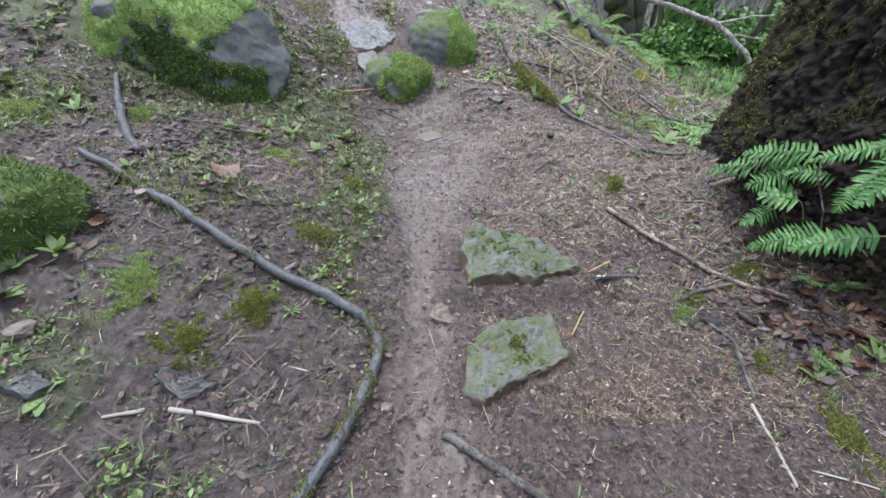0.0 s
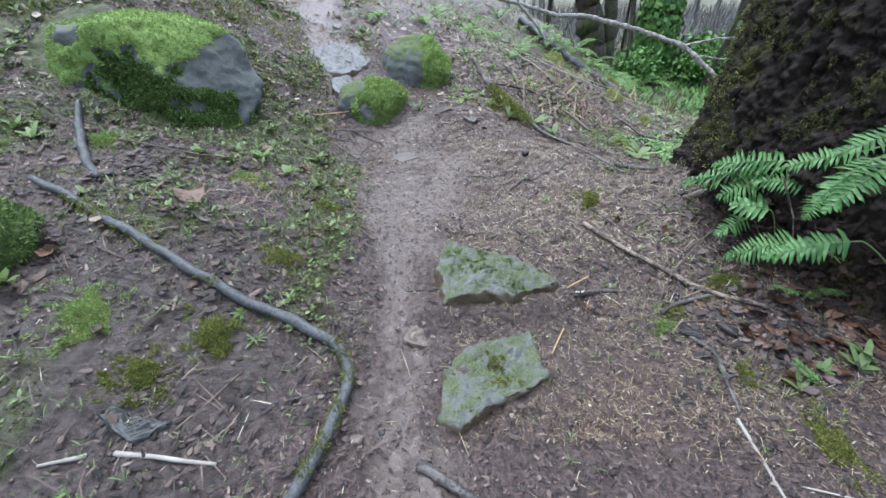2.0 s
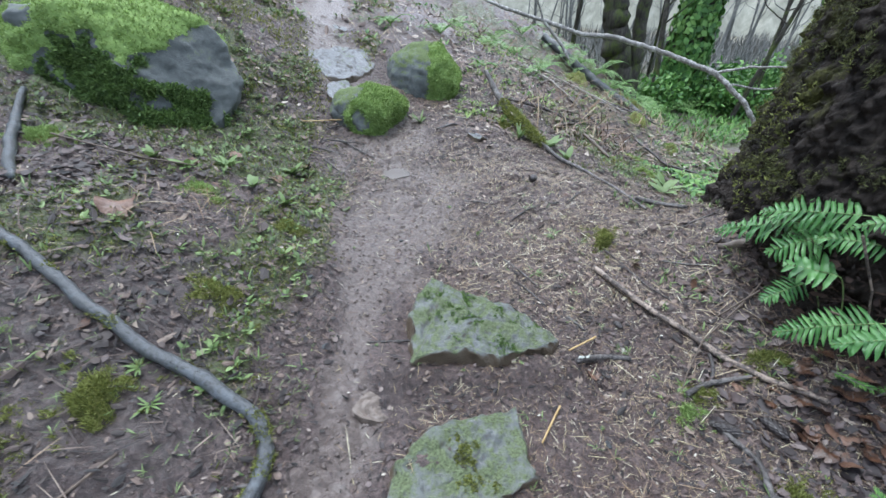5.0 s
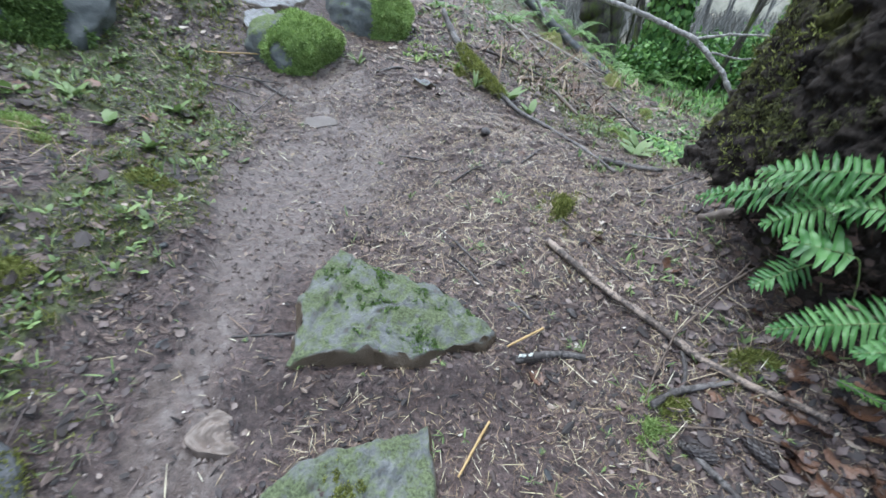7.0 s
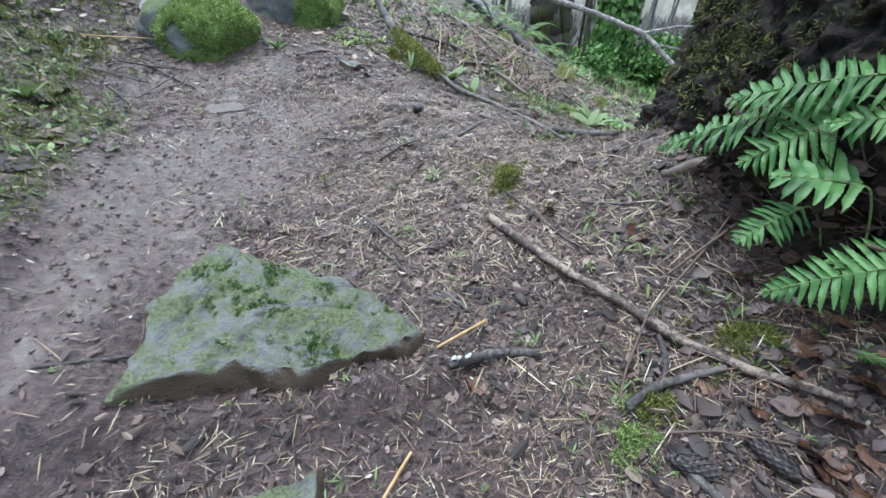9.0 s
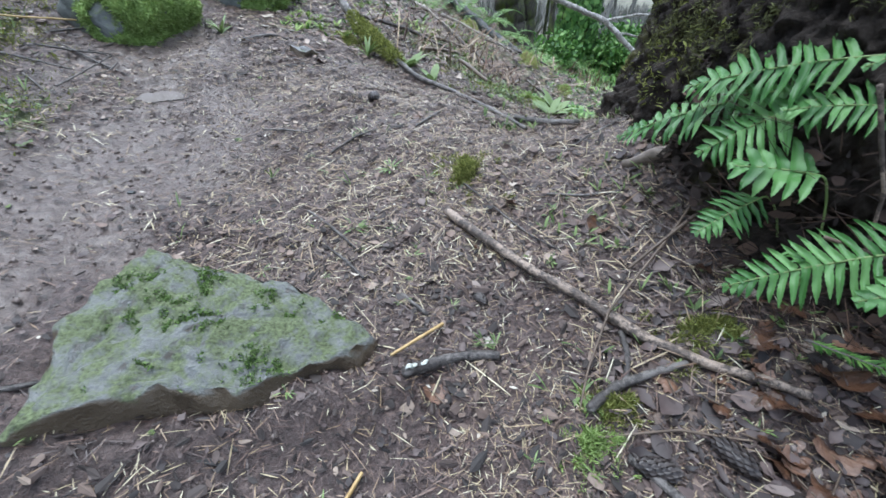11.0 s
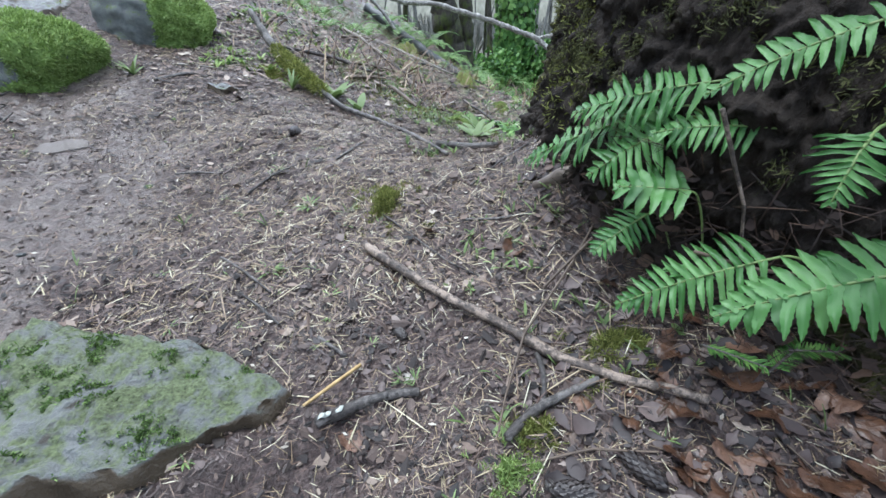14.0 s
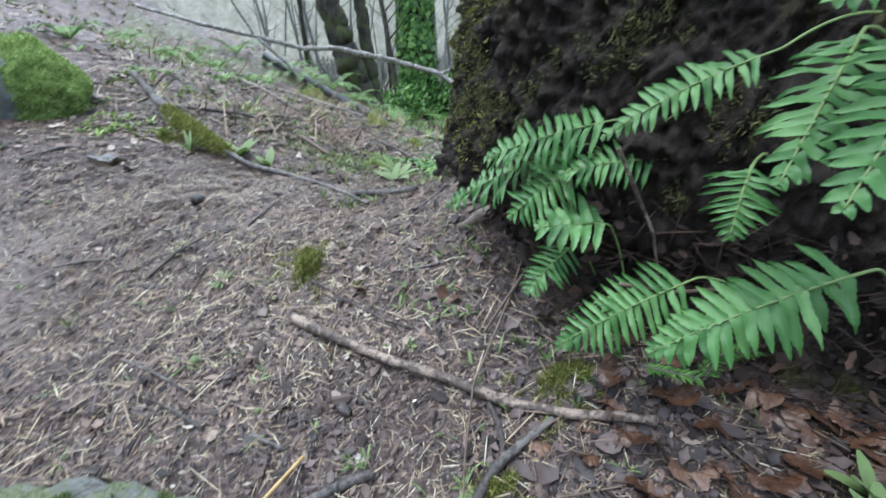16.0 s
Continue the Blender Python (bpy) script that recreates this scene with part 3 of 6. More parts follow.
def trunk_radius(a, z):
    """Girth at the bearing a (radians) and the height z: flared foot, buttress towards the trail."""
    r = 0.90 + 0.16 * np.exp(-np.maximum(z - 0.35, -0.3) / 0.45) - 0.055 * np.clip(z - 0.9, 0, 20)
    r = r - (0.20 * np.exp(-((a + 2.45) / 0.42) ** 2) + 0.06 * np.exp(-((np.abs(a) - math.pi) / 0.4) ** 2)) * smooth(0.70, 0.25, z)
    foot = np.exp(-np.maximum(z - 0.2, -0.3) / 0.35)
    r = r + foot * (0.05 * np.cos(3 * a + 0.4) + 0.04 * np.cos(5 * a + 2.0))
    return r


def build_tree():
    ob = thing("tree", (*TREE, land(*TREE) - 0.3), "broad dark tree trunk with wet furrowed bark and hanging moss", "tree")
    base = np.array(ob.location)
    zs = np.concatenate([np.arange(-0.25, 1.75, 0.009), np.linspace(1.76, 11.0, 80)])
    a = np.concatenate([np.linspace(-math.pi, -0.9, 330, endpoint=False), np.linspace(-0.9, 1.9, 60, endpoint=False), np.linspace(1.9, math.pi, 200, endpoint=False)])
    na = len(a)
    A, Z = np.meshgrid(a, zs)
    r = trunk_radius(A, Z)
    p = np.stack([np.cos(A), np.sin(A), Z], -1)
    warp = 0.6 * fbm(p * 3.0, 3, 71)[..., None]
    ridge = np.abs(vnoise(p * np.array([9, 9, 2.6]) + warp, 73))
    plates = np.abs(vnoise(p * np.array([16, 16, 11]) - warp, 74))
    r = r + 0.050 * np.minimum(ridge, 0.5) + 0.045 * np.minimum(plates, 0.5) + 0.024 * fbm(p * 26, 4, 75, 0.7) + 0.02 * fbm(p * 4, 2, 76) - 0.035
    v = np.stack([TREE[0] + r * np.cos(A), TREE[1] + r * np.sin(A), Z], -1).reshape(-1, 3)
    h = len(zs)
    i = np.arange(h - 1)[:, None] * na
    j = np.arange(na)[None]
    k = (j + 1) % na
    f = np.stack([i + j, i + k, i + na + k, i + na + j], -1).reshape(-1, 4)
    from_arrays("trunk", v - base, f, M_BARK, ob)
    r = np.random.default_rng(79)
    for k in range(9):
        h, bear = r.uniform(5.5, 10.8), r.uniform(0, 6.28)
        d = np.array([math.cos(bear), math.sin(bear), r.uniform(0.4, 1.1)]) * r.uniform(1.5, 2.8)
        p0 = np.array([*TREE, h]) + d * 0.15
        lv, lf = sweep([p0, p0 + d * 0.5 + r.normal(size=3) * 0.15, p0 + d + r.normal(size=3) * 0.25], [0.16, 0.09, 0.03], 790 + k, 9, 0.1, 0, 0.12)
        from_arrays("limb", lv - base, lf, M_BARK, ob)
    cap = [tuple(v[(h - 1) * na + q] - base) for h in (len(zs),) for q in range(0, na, 6)]
    from_arrays("broken_top", cap, [tuple(range(len(cap)))], M_BARK, ob)
    near = f[(np.abs(v[f[:, 0], 2] - 0.7) < 1.2) & (v[f[:, 0], 0] < TREE[0] + 0.2)]

    def mossy(q, n):
        return (fbm(q * 3.0, 3, 81) + 0.5 * fbm(q * 11, 2, 82) + 0.55 * (q[:, 2] - 0.95) > 0.14) & (q[:, 2] > gzs(q) + 0.25)

    q, n = surface_points(v, near.tolist(), 9000, 83, mossy)
    q, n = q[:1150], n[:1150]
    n *= np.sign((n[:, :2] * (q[:, :2] - np.array(TREE))).sum(1))[:, None]
    r = np.random.default_rng(84)
    k = r.integers(40, 110, len(q))
    size = np.repeat(r.uniform(0.5, 1.6, len(q)), k)[:, None]
    q, n = np.repeat(q, k, 0), np.repeat(n, k, 0)
    fall = np.abs(r.normal(size=(len(q), 1))) * 0.026 * size
    q = q + r.normal(size=q.shape) * 0.010 * size * np.exp(-fall * 14) + n * 0.008 - np.array([[0, 0, 1.0]]) * fall
    s, sf = tufts(q - base, n * 0.6 + np.array([0, 0, -0.6]), 85, 1, 0.013, 0.0026, 1.1)
    stuff("moss", s, sf, M_BARKMOSS, "olive tufts of hanging moss on the bark", "moss", ob)
    # bright moss along the flank that faces the light
    q, n = surface_points(v, near.tolist(), 60000, 87, lambda q, n: (np.arctan2(q[:, 1] - TREE[1], q[:, 0] - TREE[0]) > 2.1) & (q[:, 2] > 0.55) & (fbm(q * 4, 3, 88) + 0.5 * fbm(q * 20, 2, 86) > -0.1 + 1.1 * np.maximum(np.arctan2(q[:, 1] - TREE[1], q[:, 0] - TREE[0]) - 2.5, 0)))
    n *= np.sign((n[:, :2] * (q[:, :2] - np.array(TREE))).sum(1))[:, None]
    s, sf = tufts(q - base, n, 89, 1, 0.018, 0.005, 0.9)
    stuff("moss", s, sf, M_MOSS, "yellow-green moss on the flank of the trunk", "moss", ob)
    return ob


def gzs(q):
    return land(q[:, 0], q[:, 1])


build_tree()


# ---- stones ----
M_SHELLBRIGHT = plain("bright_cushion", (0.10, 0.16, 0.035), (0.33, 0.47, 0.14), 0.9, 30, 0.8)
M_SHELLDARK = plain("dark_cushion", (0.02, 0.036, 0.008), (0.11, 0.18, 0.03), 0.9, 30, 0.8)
def rock(name, at, radii, seed, material, label, turn=0.0, moss=None, count=0, level=5, rough=0.12, cuts=7, moss_len=0.02, accept=None, category="rock", depth=0.72, planes=(), seat=False):
    ob = thing(name, at, label, category)
    v, f = rock_shape(radii, seed, level, rough, cuts, depth, planes, seat)
    c, s = math.cos(turn), math.sin(turn)
    v = v @ np.array([[c, s, 0], [-s, c, 0], [0, 0, 1]])
    from_arrays("stone", v, f, material, ob)
    if count:
        normal = v / np.array(radii) ** 2
        normal /= np.linalg.norm(normal, axis=1)[:, None]
        mask = (0.9 * np.abs(normal[:, 2]) + 0.8 * fbm(v * 3.2, 4, seed + 40) > (-0.7 if seat else 0.15)) & (v[:, 2] > -0.7 * radii[2])
        mask = mask & accept(v, normal) if accept else mask
        mv, mf = moss_shell(v, f, mask, 0.012, seed)
        shell = tagged(from_arrays("moss", mv, mf, M_SHELLDARK if moss == M_MOSSDARK else M_SHELLBRIGHT, ob), "cushion of green moss")
        q, n = surface_points(mv, mf.tolist(), count, seed + 41)
        n *= np.sign((n * q).sum(1))[:, None]
        s, sf = tufts(q, n, seed + 42, 2, moss_len, 0.0055, 0.9)
        stuff("sprig_cover", s, sf, moss, "", "", shell)
    return ob


boulder = rock("boulder", (-1.83, 3.08, 0.86), (0.73, 0.57, 0.43), 3, M_BOULDER, "large grey boulder thickly grown with bright moss", -0.15, level=6, rough=0.10, cuts=2, planes=[((0.85, -0.45, 0.38), 0.58), ((0.10, -1.0, 0.12), 0.56), ((-0.7, -0.6, 0.2), 0.72)])
v = np.array([w.co[:] for w in boulder.children[0].data.vertices])
f = [tuple(w.vertices) for w in boulder.children[0].data.polygons]
wave = 0.15 * fbm(v * 4, 3, 340) + 0.10 * fbm(v * 15, 3, 343)
# front: leafy moss; the shade of the hollow there is painted as darker green
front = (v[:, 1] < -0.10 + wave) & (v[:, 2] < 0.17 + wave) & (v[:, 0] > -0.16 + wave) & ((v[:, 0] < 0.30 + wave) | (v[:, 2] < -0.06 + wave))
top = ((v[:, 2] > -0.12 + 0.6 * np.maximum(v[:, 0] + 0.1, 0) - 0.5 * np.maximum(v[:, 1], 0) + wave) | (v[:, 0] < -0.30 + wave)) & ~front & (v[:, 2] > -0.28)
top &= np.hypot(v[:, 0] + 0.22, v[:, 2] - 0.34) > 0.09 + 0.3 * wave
for mask, tone, core, ln, seed, label in ((top, M_MOSSBRIGHT, M_SHELLBRIGHT, 0.014, 341, "bright yellow-green moss over the crown"), (front, M_MOSSDARK, M_SHELLDARK, 0.022, 342, "leafy moss on the front, its shade put into a darker green")):
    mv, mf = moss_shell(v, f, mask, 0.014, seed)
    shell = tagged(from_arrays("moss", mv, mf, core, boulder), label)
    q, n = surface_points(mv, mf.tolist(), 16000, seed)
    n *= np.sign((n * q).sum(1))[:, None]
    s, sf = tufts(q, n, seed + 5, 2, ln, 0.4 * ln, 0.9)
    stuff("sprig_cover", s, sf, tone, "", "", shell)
rock("rock", (-1.86, 1.42, 0.60), (0.36, 0.30, 0.20), 8, M_BOULDER, "low dark rock capped with green moss beside the root", 0.4, M_MOSSDARK, 5000, seat=True)
rock("rock", (-0.40, 3.72, 0.56), (0.30, 0.26, 0.21), 12, M_GREYSTONE, "rounded stone with moss on one side at the trail's edge", 0.3, M_MOSSBRIGHT, 6500, seat=True, accept=lambda q, n: q[:, 0] > -0.05 + 0.14 * fbm(q * 9, 3, 7))
rock("rock", (-0.02, 4.52, 0.74), (0.36, 0.30, 0.27), 17, M_GREYSTONE, "dark stone with green moss on its flank above the trail", -0.3, M_MOSSBRIGHT, 5000, seat=True, accept=lambda q, n: q[:, 0] > 0.02 + 0.14 * fbm(q * 9, 3, 9))


def slab(name, centre, z, outline, thick, seed, material, label, tilt=(0, 0), moss_spots=(), moss=None, crack=None):
    ob = thing(name, (*centre, z), label, "stone")
    v, f = slab_shape([(x - centre[0], y - centre[1]) for x, y in outline], thick, seed, tilt, 34, crack)
    from_arrays("stone", v, f, material, ob)
    for k, (mx, my, mr, cnt) in enumerate(moss_spots):
        mx, my = mx - centre[0], my - centre[1]

        def near_spot(q, n):
            d = np.hypot(q[:, 0] - mx, q[:, 1] - my) / mr
            return (fbm(q * 15, 3, seed + k) + 0.9 * fbm(q * 60, 2, seed + k + 5) > 0.9 * d - 0.25) & (q[:, 2] > -0.6 * thick) & (d < 2.2)

        q, n = surface_points(v, f, 20000, seed + k, near_spot)
        q, n = q[:cnt], n[:cnt]
        n *= np.sign(n[:, 2] + 0.2)[:, None]
        s, sf = tufts(q, n, seed + 9 + k, 4, 0.008, 0.0024, 1.1)
        stuff("moss", s, sf, moss or M_MOSSBRIGHT, "thin patch of moss", "moss", ob)
    return ob


slab("stepping_stone", (0.40, 1.77), 0.165,
     [(0.175, 2.03), (0.27, 1.99), (0.40, 1.935), (0.56, 1.875), (0.70, 1.775), (0.735, 1.735), (0.69, 1.675), (0.60, 1.655), (0.47, 1.595), (0.33, 1.60), (0.20, 1.555), (0.125, 1.53), (0.12, 1.62), (0.10, 1.76), (0.12, 1.90)],
     0.075, 5, M_SLAB, "broad wet grey stepping stone with a film of moss", (-0.115, 0.075),
     [(0.36, 1.93, 0.06, 650), (0.57, 1.83, 0.06, 450), (0.27, 1.79, 0.05, 180), (0.36, 1.70, 0.08, 380), (0.50, 1.67, 0.05, 180), (0.20, 1.92, 0.05, 150)], M_MOSSDARK, ((-0.25, -0.17), (-0.16, 0.22)))
slab("stepping_stone", (0.32, 1.16), 0.085,
     [(0.20, 1.29), (0.30, 1.34), (0.52, 1.415), (0.56, 1.17), (0.42, 1.08), (0.29, 1.01), (0.16, 0.92), (0.08, 0.945), (0.10, 1.16)],
     0.048, 9, M_SLAB, "angular grey stepping stone with a stripe of yellow moss", (-0.115, 0.02),
     [(0.30, 1.28, 0.05, 900), (0.33, 1.20, 0.055, 1100), (0.36, 1.12, 0.05, 700), (0.47, 1.14, 0.05, 500), (0.20, 0.98, 0.04, 300)], M_MOSS)
def lie(x, y):
    """How the ground leans at a place."""
    e = 0.15
    return (float(land(x + e, y) - land(x - e, y)) / (2 * e), float(land(x, y + e) - land(x, y - e)) / (2 * e))


slab("trail_stone", (-0.74, 4.42), float(land(-0.74, 4.42)) + 0.035, [(-1.02, 4.33), (-0.85, 4.60), (-0.58, 4.82), (-0.47, 4.62), (-0.50, 4.40), (-0.66, 4.15), (-0.81, 4.07), (-0.95, 4.16)], 0.07, 14, M_PALESTONE, "broad pale flat stone set in the upper trail", lie(-0.74, 4.42))
slab("trail_stone", (-0.63, 3.88), float(land(-0.63, 3.88)) + 0.03, [(-0.78, 3.98), (-0.62, 4.08), (-0.50, 3.90), (-0.48, 3.68), (-0.64, 3.70), (-0.74, 3.82)], 0.06, 15, M_PALESTONE, "grey flat stone set in the trail", lie(-0.63, 3.88))
slab("trail_stone", (-0.90, 5.25), 1.10, [(-1.12, 5.1), (-0.85, 5.0), (-0.68, 5.25), (-0.8, 5.5), (-1.08, 5.45)], 0.05, 16, M_PALESTONE, "pale flat stone high on the trail", (-0.2, 0.14))
def puddle(x, y, z, rx, ry, seed, label):
    """A shallow pool with an uneven shore."""
    r = [(1 + 0.35 * vnoise(np.array([2 * math.cos(b), 2 * math.sin(b), float(seed)]), seed), b) for b in np.linspace(0, 2 * math.pi, 48, endpoint=False)]
    v = [(rx * k * math.cos(b), ry * k * math.sin(b), 0) for k, b in r] + [(rx * k * math.cos(b), ry * k * math.sin(b), -0.03) for k, b in r]
    ob = from_arrays("puddle", v, [tuple(range(48))] + [(q, q + 48, (q + 1) % 48 + 48, (q + 1) % 48) for q in range(48)], M_PUDDLE, None, True)
    ob.location = (x, y, z)
    return tagged(ob, label, "puddle")


# base colour raised to paint the bright sky's reflection on the water
M_PUDDLE = plain("sky_toned_water", (0.17, 0.152, 0.14), (0.22, 0.20, 0.188), 0.14, 6, 0.02)
puddle(*POOL[:2], POOL[2] + 0.005, 0.092, 0.085, 18, "shallow puddle on the trail, the pale sky's reflection painted in")
slab("slate", (-0.89, 0.855), gz(-0.89, 0.855) + 0.02, [(-0.995, 0.875), (-0.95, 0.90), (-0.785, 0.87), (-0.865, 0.80)], 0.03, 19, M_SLATE, "dark piece of slate in the mud", (-0.2, 0.05))
slab("slate", (-1.30, 0.79), gz(-1.30, 0.79) + 0.02, [(-1.36, 0.76), (-1.32, 0.83), (-1.22, 0.79), (-1.27, 0.74)], 0.03, 20, M_SLATE, "small grey slate in the mud", (-0.2, 0.05))
slab("shard", (0.45, 3.54), gz(0.45, 3.54) + 0.012, [(0.38, 3.56), (0.45, 3.60), (0.53, 3.53), (0.46, 3.49)], 0.025, 22, M_PALESTONE, "small grey flake of stone", (-0.1, 0.15))


def pebble(x, y, r, seed, material=M_TANSTONE, label="tan pebble pressed into the mud"):
    rock("pebble", (x, y, gz(x, y) + 0.12 * r), (r, 0.75 * r, 0.48 * r), seed, material, label, seed * 1.3, level=4, rough=0.16, cuts=11, category="pebble", depth=0.5)


slab("broken_stone", (0.02, 1.35), float(land(0.02, 1.35)) + 0.014, [(-0.060, 1.325), (-0.035, 1.385), (0.006, 1.397), (0.068, 1.375), (0.072, 1.325), (0.045, 1.300), (-0.02, 1.297)], 0.03, 31, M_TANSTONE, "flat broken tan stone set in the trail", lie(0.02, 1.35))
pebble(-0.21, 0.872, 0.03, 32)
pebble(0.33, 0.62, 0.03, 33, M_GREYSTONE, "grey pebble in wet mud")
pebble(-1.42, 0.95, 0.05, 34)
pebble(1.50, 0.60, 0.04, 35)
rng = np.random.default_rng(400)
for k in range(46):
    x, y = rng.uniform(-1.4, 1.4), rng.uniform(0.5, 3.4)
    pebble(x, y, rng.uniform(0.008, 0.02), 40 + k, (M_TANSTONE, M_GREYSTONE, M_SLATE)[k % 3], "small stone in the earth")


# ---- roots, sticks and twigs ----
long_root = stick("root", [(-1.78, 1.90), (-1.566, 1.778), (-1.245, 1.613), (-0.92, 1.437), (-0.686, 1.34), (-0.495, 1.29), (-0.32, 1.215), (-0.262, 1.15), (-0.258, 1.036), (-0.294, 0.878), (-0.363, 0.679), (-0.45, 0.50), (-0.53, 0.33)],
      [0.017, 0.020, 0.021, 0.022, 0.021, 0.020], M_GREYWOOD, "long bent grey root lying across the slope", "root", 61, 12, 4, 0.026)
v = np.array([w.co[:] for w in long_root.children[0].data.vertices])
f = [tuple(w.vertices) for w in long_root.children[0].data.polygons]
q, n = surface_points(v, f, 9000, 360, lambda q, n: fbm(q * 5, 3, 361) + 0.5 * fbm(q * 25, 2, 362) > 0.30 - 0.42 * smooth(-0.75, -0.95, q[:, 1]))
n += np.array([0, 0, 0.6])
s, sf = tufts(q, n, 363, 2, 0.009, 0.0035, 0.9)
stuff("moss", s, sf, M_MOSS, "thin sleeves of moss on the root", "moss", long_root)
stick("root", [(-1.981, 2.632), (-1.897, 2.442), (-1.686, 2.123), (-1.551, 1.971)], [0.014, 0.022, 0.022, 0.016], M_GREYWOOD, "short grey root below the boulder", "root", 62, 10, 1)
stick("stick", [(0.983, 2.132), (1.154, 1.896), (1.264, 1.768), (1.374, 1.636), (1.492, 1.512), (1.60, 1.40)], [0.0135, 0.013, 0.0125, 0.012, 0.010], M_STICK, "long brown stick with worn bark on the needles", "stick", 63, 10, 3, 0.024)
stick("stick", [(0.002, 0.804), (0.16, 0.709), (0.325, 0.609), (0.46, 0.52)], [0.0192, 0.0176, 0.016], M_DARKTWIG, "dark wet stick in the mud", "stick", 64, 10, 1)
stick("stick", [(-0.90, 0.775), (-0.61, 0.758)], [0.0088, 0.0096, 0.0064], M_PALEWOOD, "pale split stick on the mud", "stick", 65, 6)
stick("stick", [(-1.07, 0.725), (-0.965, 0.76)], [0.0048, 0.0072], M_PALEWOOD, "short pale stick on the mud", "stick", 66, 6)
stick("twig", [(-0.759, 0.85), (-0.69, 0.955), (-0.625, 1.06)], [0.0056, 0.005], M_BROWNTWIG, "brown twig lying on the mud", "twig", 67, 7)
stick("twig", [(-0.508, 0.95), (-0.40, 1.0), (-0.281, 1.047)], [0.005, 0.0056], M_DARKTWIG, "dark twig under the root", "twig", 68, 7)
stick("stick", [(1.235, 0.956), (1.24, 0.80), (1.229, 0.66)], [0.0072, 0.0072, 0.0064], M_PALEWOOD, "pale dry stick on the litter", "stick", 69, 7)
stick("twig", [(1.30, 0.707), (1.427, 0.64), (1.55, 0.58)], [0.0037, 0.0037], M_PALEWOOD, "thin pale twig on the litter", "twig", 70, 6)
stick("stick", [(1.235, 1.40), (1.316, 1.239), (1.27, 1.06), (1.258, 0.98)], [0.0112, 0.0104, 0.008], M_DARKTWIG, "dark crooked stick on the litter", "stick", 71, 8, 2)
lichen_twig = stick("twig", [(0.80, 1.64), (0.866, 1.668), (0.941, 1.689), (1.035, 1.668)], [0.012, 0.014, 0.011, 0.013], M_DARKTWIG, "dark twig with white lichen", "twig", 72, 9, 2, 0.014)
stick("straw", [(0.774, 1.682), (0.913, 1.769)], [0.004, 0.0048], M_STRAW, "golden dry stalk on the litter", "straw", 73, 6, 0, 0.012)
stick("straw", [(0.60, 1.30), (0.70, 1.46)], [0.0032, 0.004], M_STRAW, "golden dry stalk on the litter", "straw", 74, 6, 0, 0.012)
stick("straw", [(-0.80, 3.35), (-0.55, 3.55)], [0.004, 0.0048], M_STRAW, "golden dry stalk beside the boulder", "straw", 75, 6, 0, 0.05)
stick("twig", [(0.816, 1.882), (0.88, 1.814)], [0.0062, 0.0068], M_DARKTWIG, "short dark twig on the litter", "twig", 76, 7)
stick("twig", [(1.72, 1.95), (1.653, 1.902), (1.517, 1.818), (1.319, 1.696), (1.22, 1.58), (1.167, 1.502)], [0.0031, 0.0037, 0.0031, 0.0019], M_BROWNTWIG, "long thin reddish twig across the stick", "twig", 77, 6, 0, 0.035)
stick("branch", [(1.19, 1.50), (1.267, 1.538), (1.359, 1.547), (1.441, 1.544)], [0.011, 0.013, 0.010, 0.007], M_DARKTWIG, "dark forked branchlet with lichen", "branch", 78, 9, 2, 0.014,
      twigs=[([(1.30, 1.545, gz(1.30, 1.545) + 0.014), (1.33, 1.60, gz(1.33, 1.60) + 0.01), (1.34, 1.66, gz(1.34, 1.66) + 0.01)], [0.010, 0.007])])
stick("twig", [(1.192, 1.446), (1.348, 1.417), (1.459, 1.36)], [0.0025, 0.0031, 0.0019], M_BROWNTWIG, "thin brown twig on the litter", "twig", 79, 6, 0, 0.015)
stick("twig", [(1.05, 2.30), (1.22, 2.02), (1.30, 1.92)], [0.0025, 0.0031, 0.0019], M_DARKTWIG, "thin dark twig beside the stick", "twig", 80, 6)
stick("twig", [(1.42, 1.80), (1.60, 1.84), (1.76, 1.80)], [0.0043, 0.005, 0.0037], M_BROWNTWIG, "brown twig at the foot of the tree", "twig", 81, 7, 1, 0.02)
stick("twig", [(0.054, 3.863), (0.20, 3.90), (0.384, 3.91)], [0.0056, 0.0062, 0.005], M_PALEWOOD, "pale twig above the trail", "twig", 82, 7)
stick("twig", [(0.142, 3.591), (0.272, 3.726), (0.36, 3.74)], [0.0081, 0.0093, 0.0074], M_DARKTWIG, "dark twig at the trail's end", "twig", 83, 7)
stick("twig", [(-0.42, 2.95), (-0.36, 3.3)], [0.0037, 0.0031], M_DARKTWIG, "dark twig by the trail", "twig", 84, 6, 0, 0.03)
stick("twig", [(-0.06, 1.62), (0.05, 1.655), (0.143, 1.683)], [0.004, 0.006, 0.005], M_DARKTWIG, "dark twig by the stepping stone", "twig", 85, 6)
stick("twig", [(-1.6, 2.28), (-1.2, 2.26), (-1.0, 2.33)], [0.0037, 0.0043, 0.0031], M_BROWNTWIG, "twig leaning on the foot of the boulder", "twig", 86, 6, 0, 0.08)
stick("twig", [(-1.30, 1.50), (-0.95, 1.40)], [0.0037, 0.0037], M_BROWNTWIG, "twig beside the root", "twig", 87, 6)
stick("twig", [(-1.35, 1.25), (-1.05, 1.28)], [0.0037, 0.0043], M_DARKTWIG, "dark twig in the mud", "twig", 88, 6)

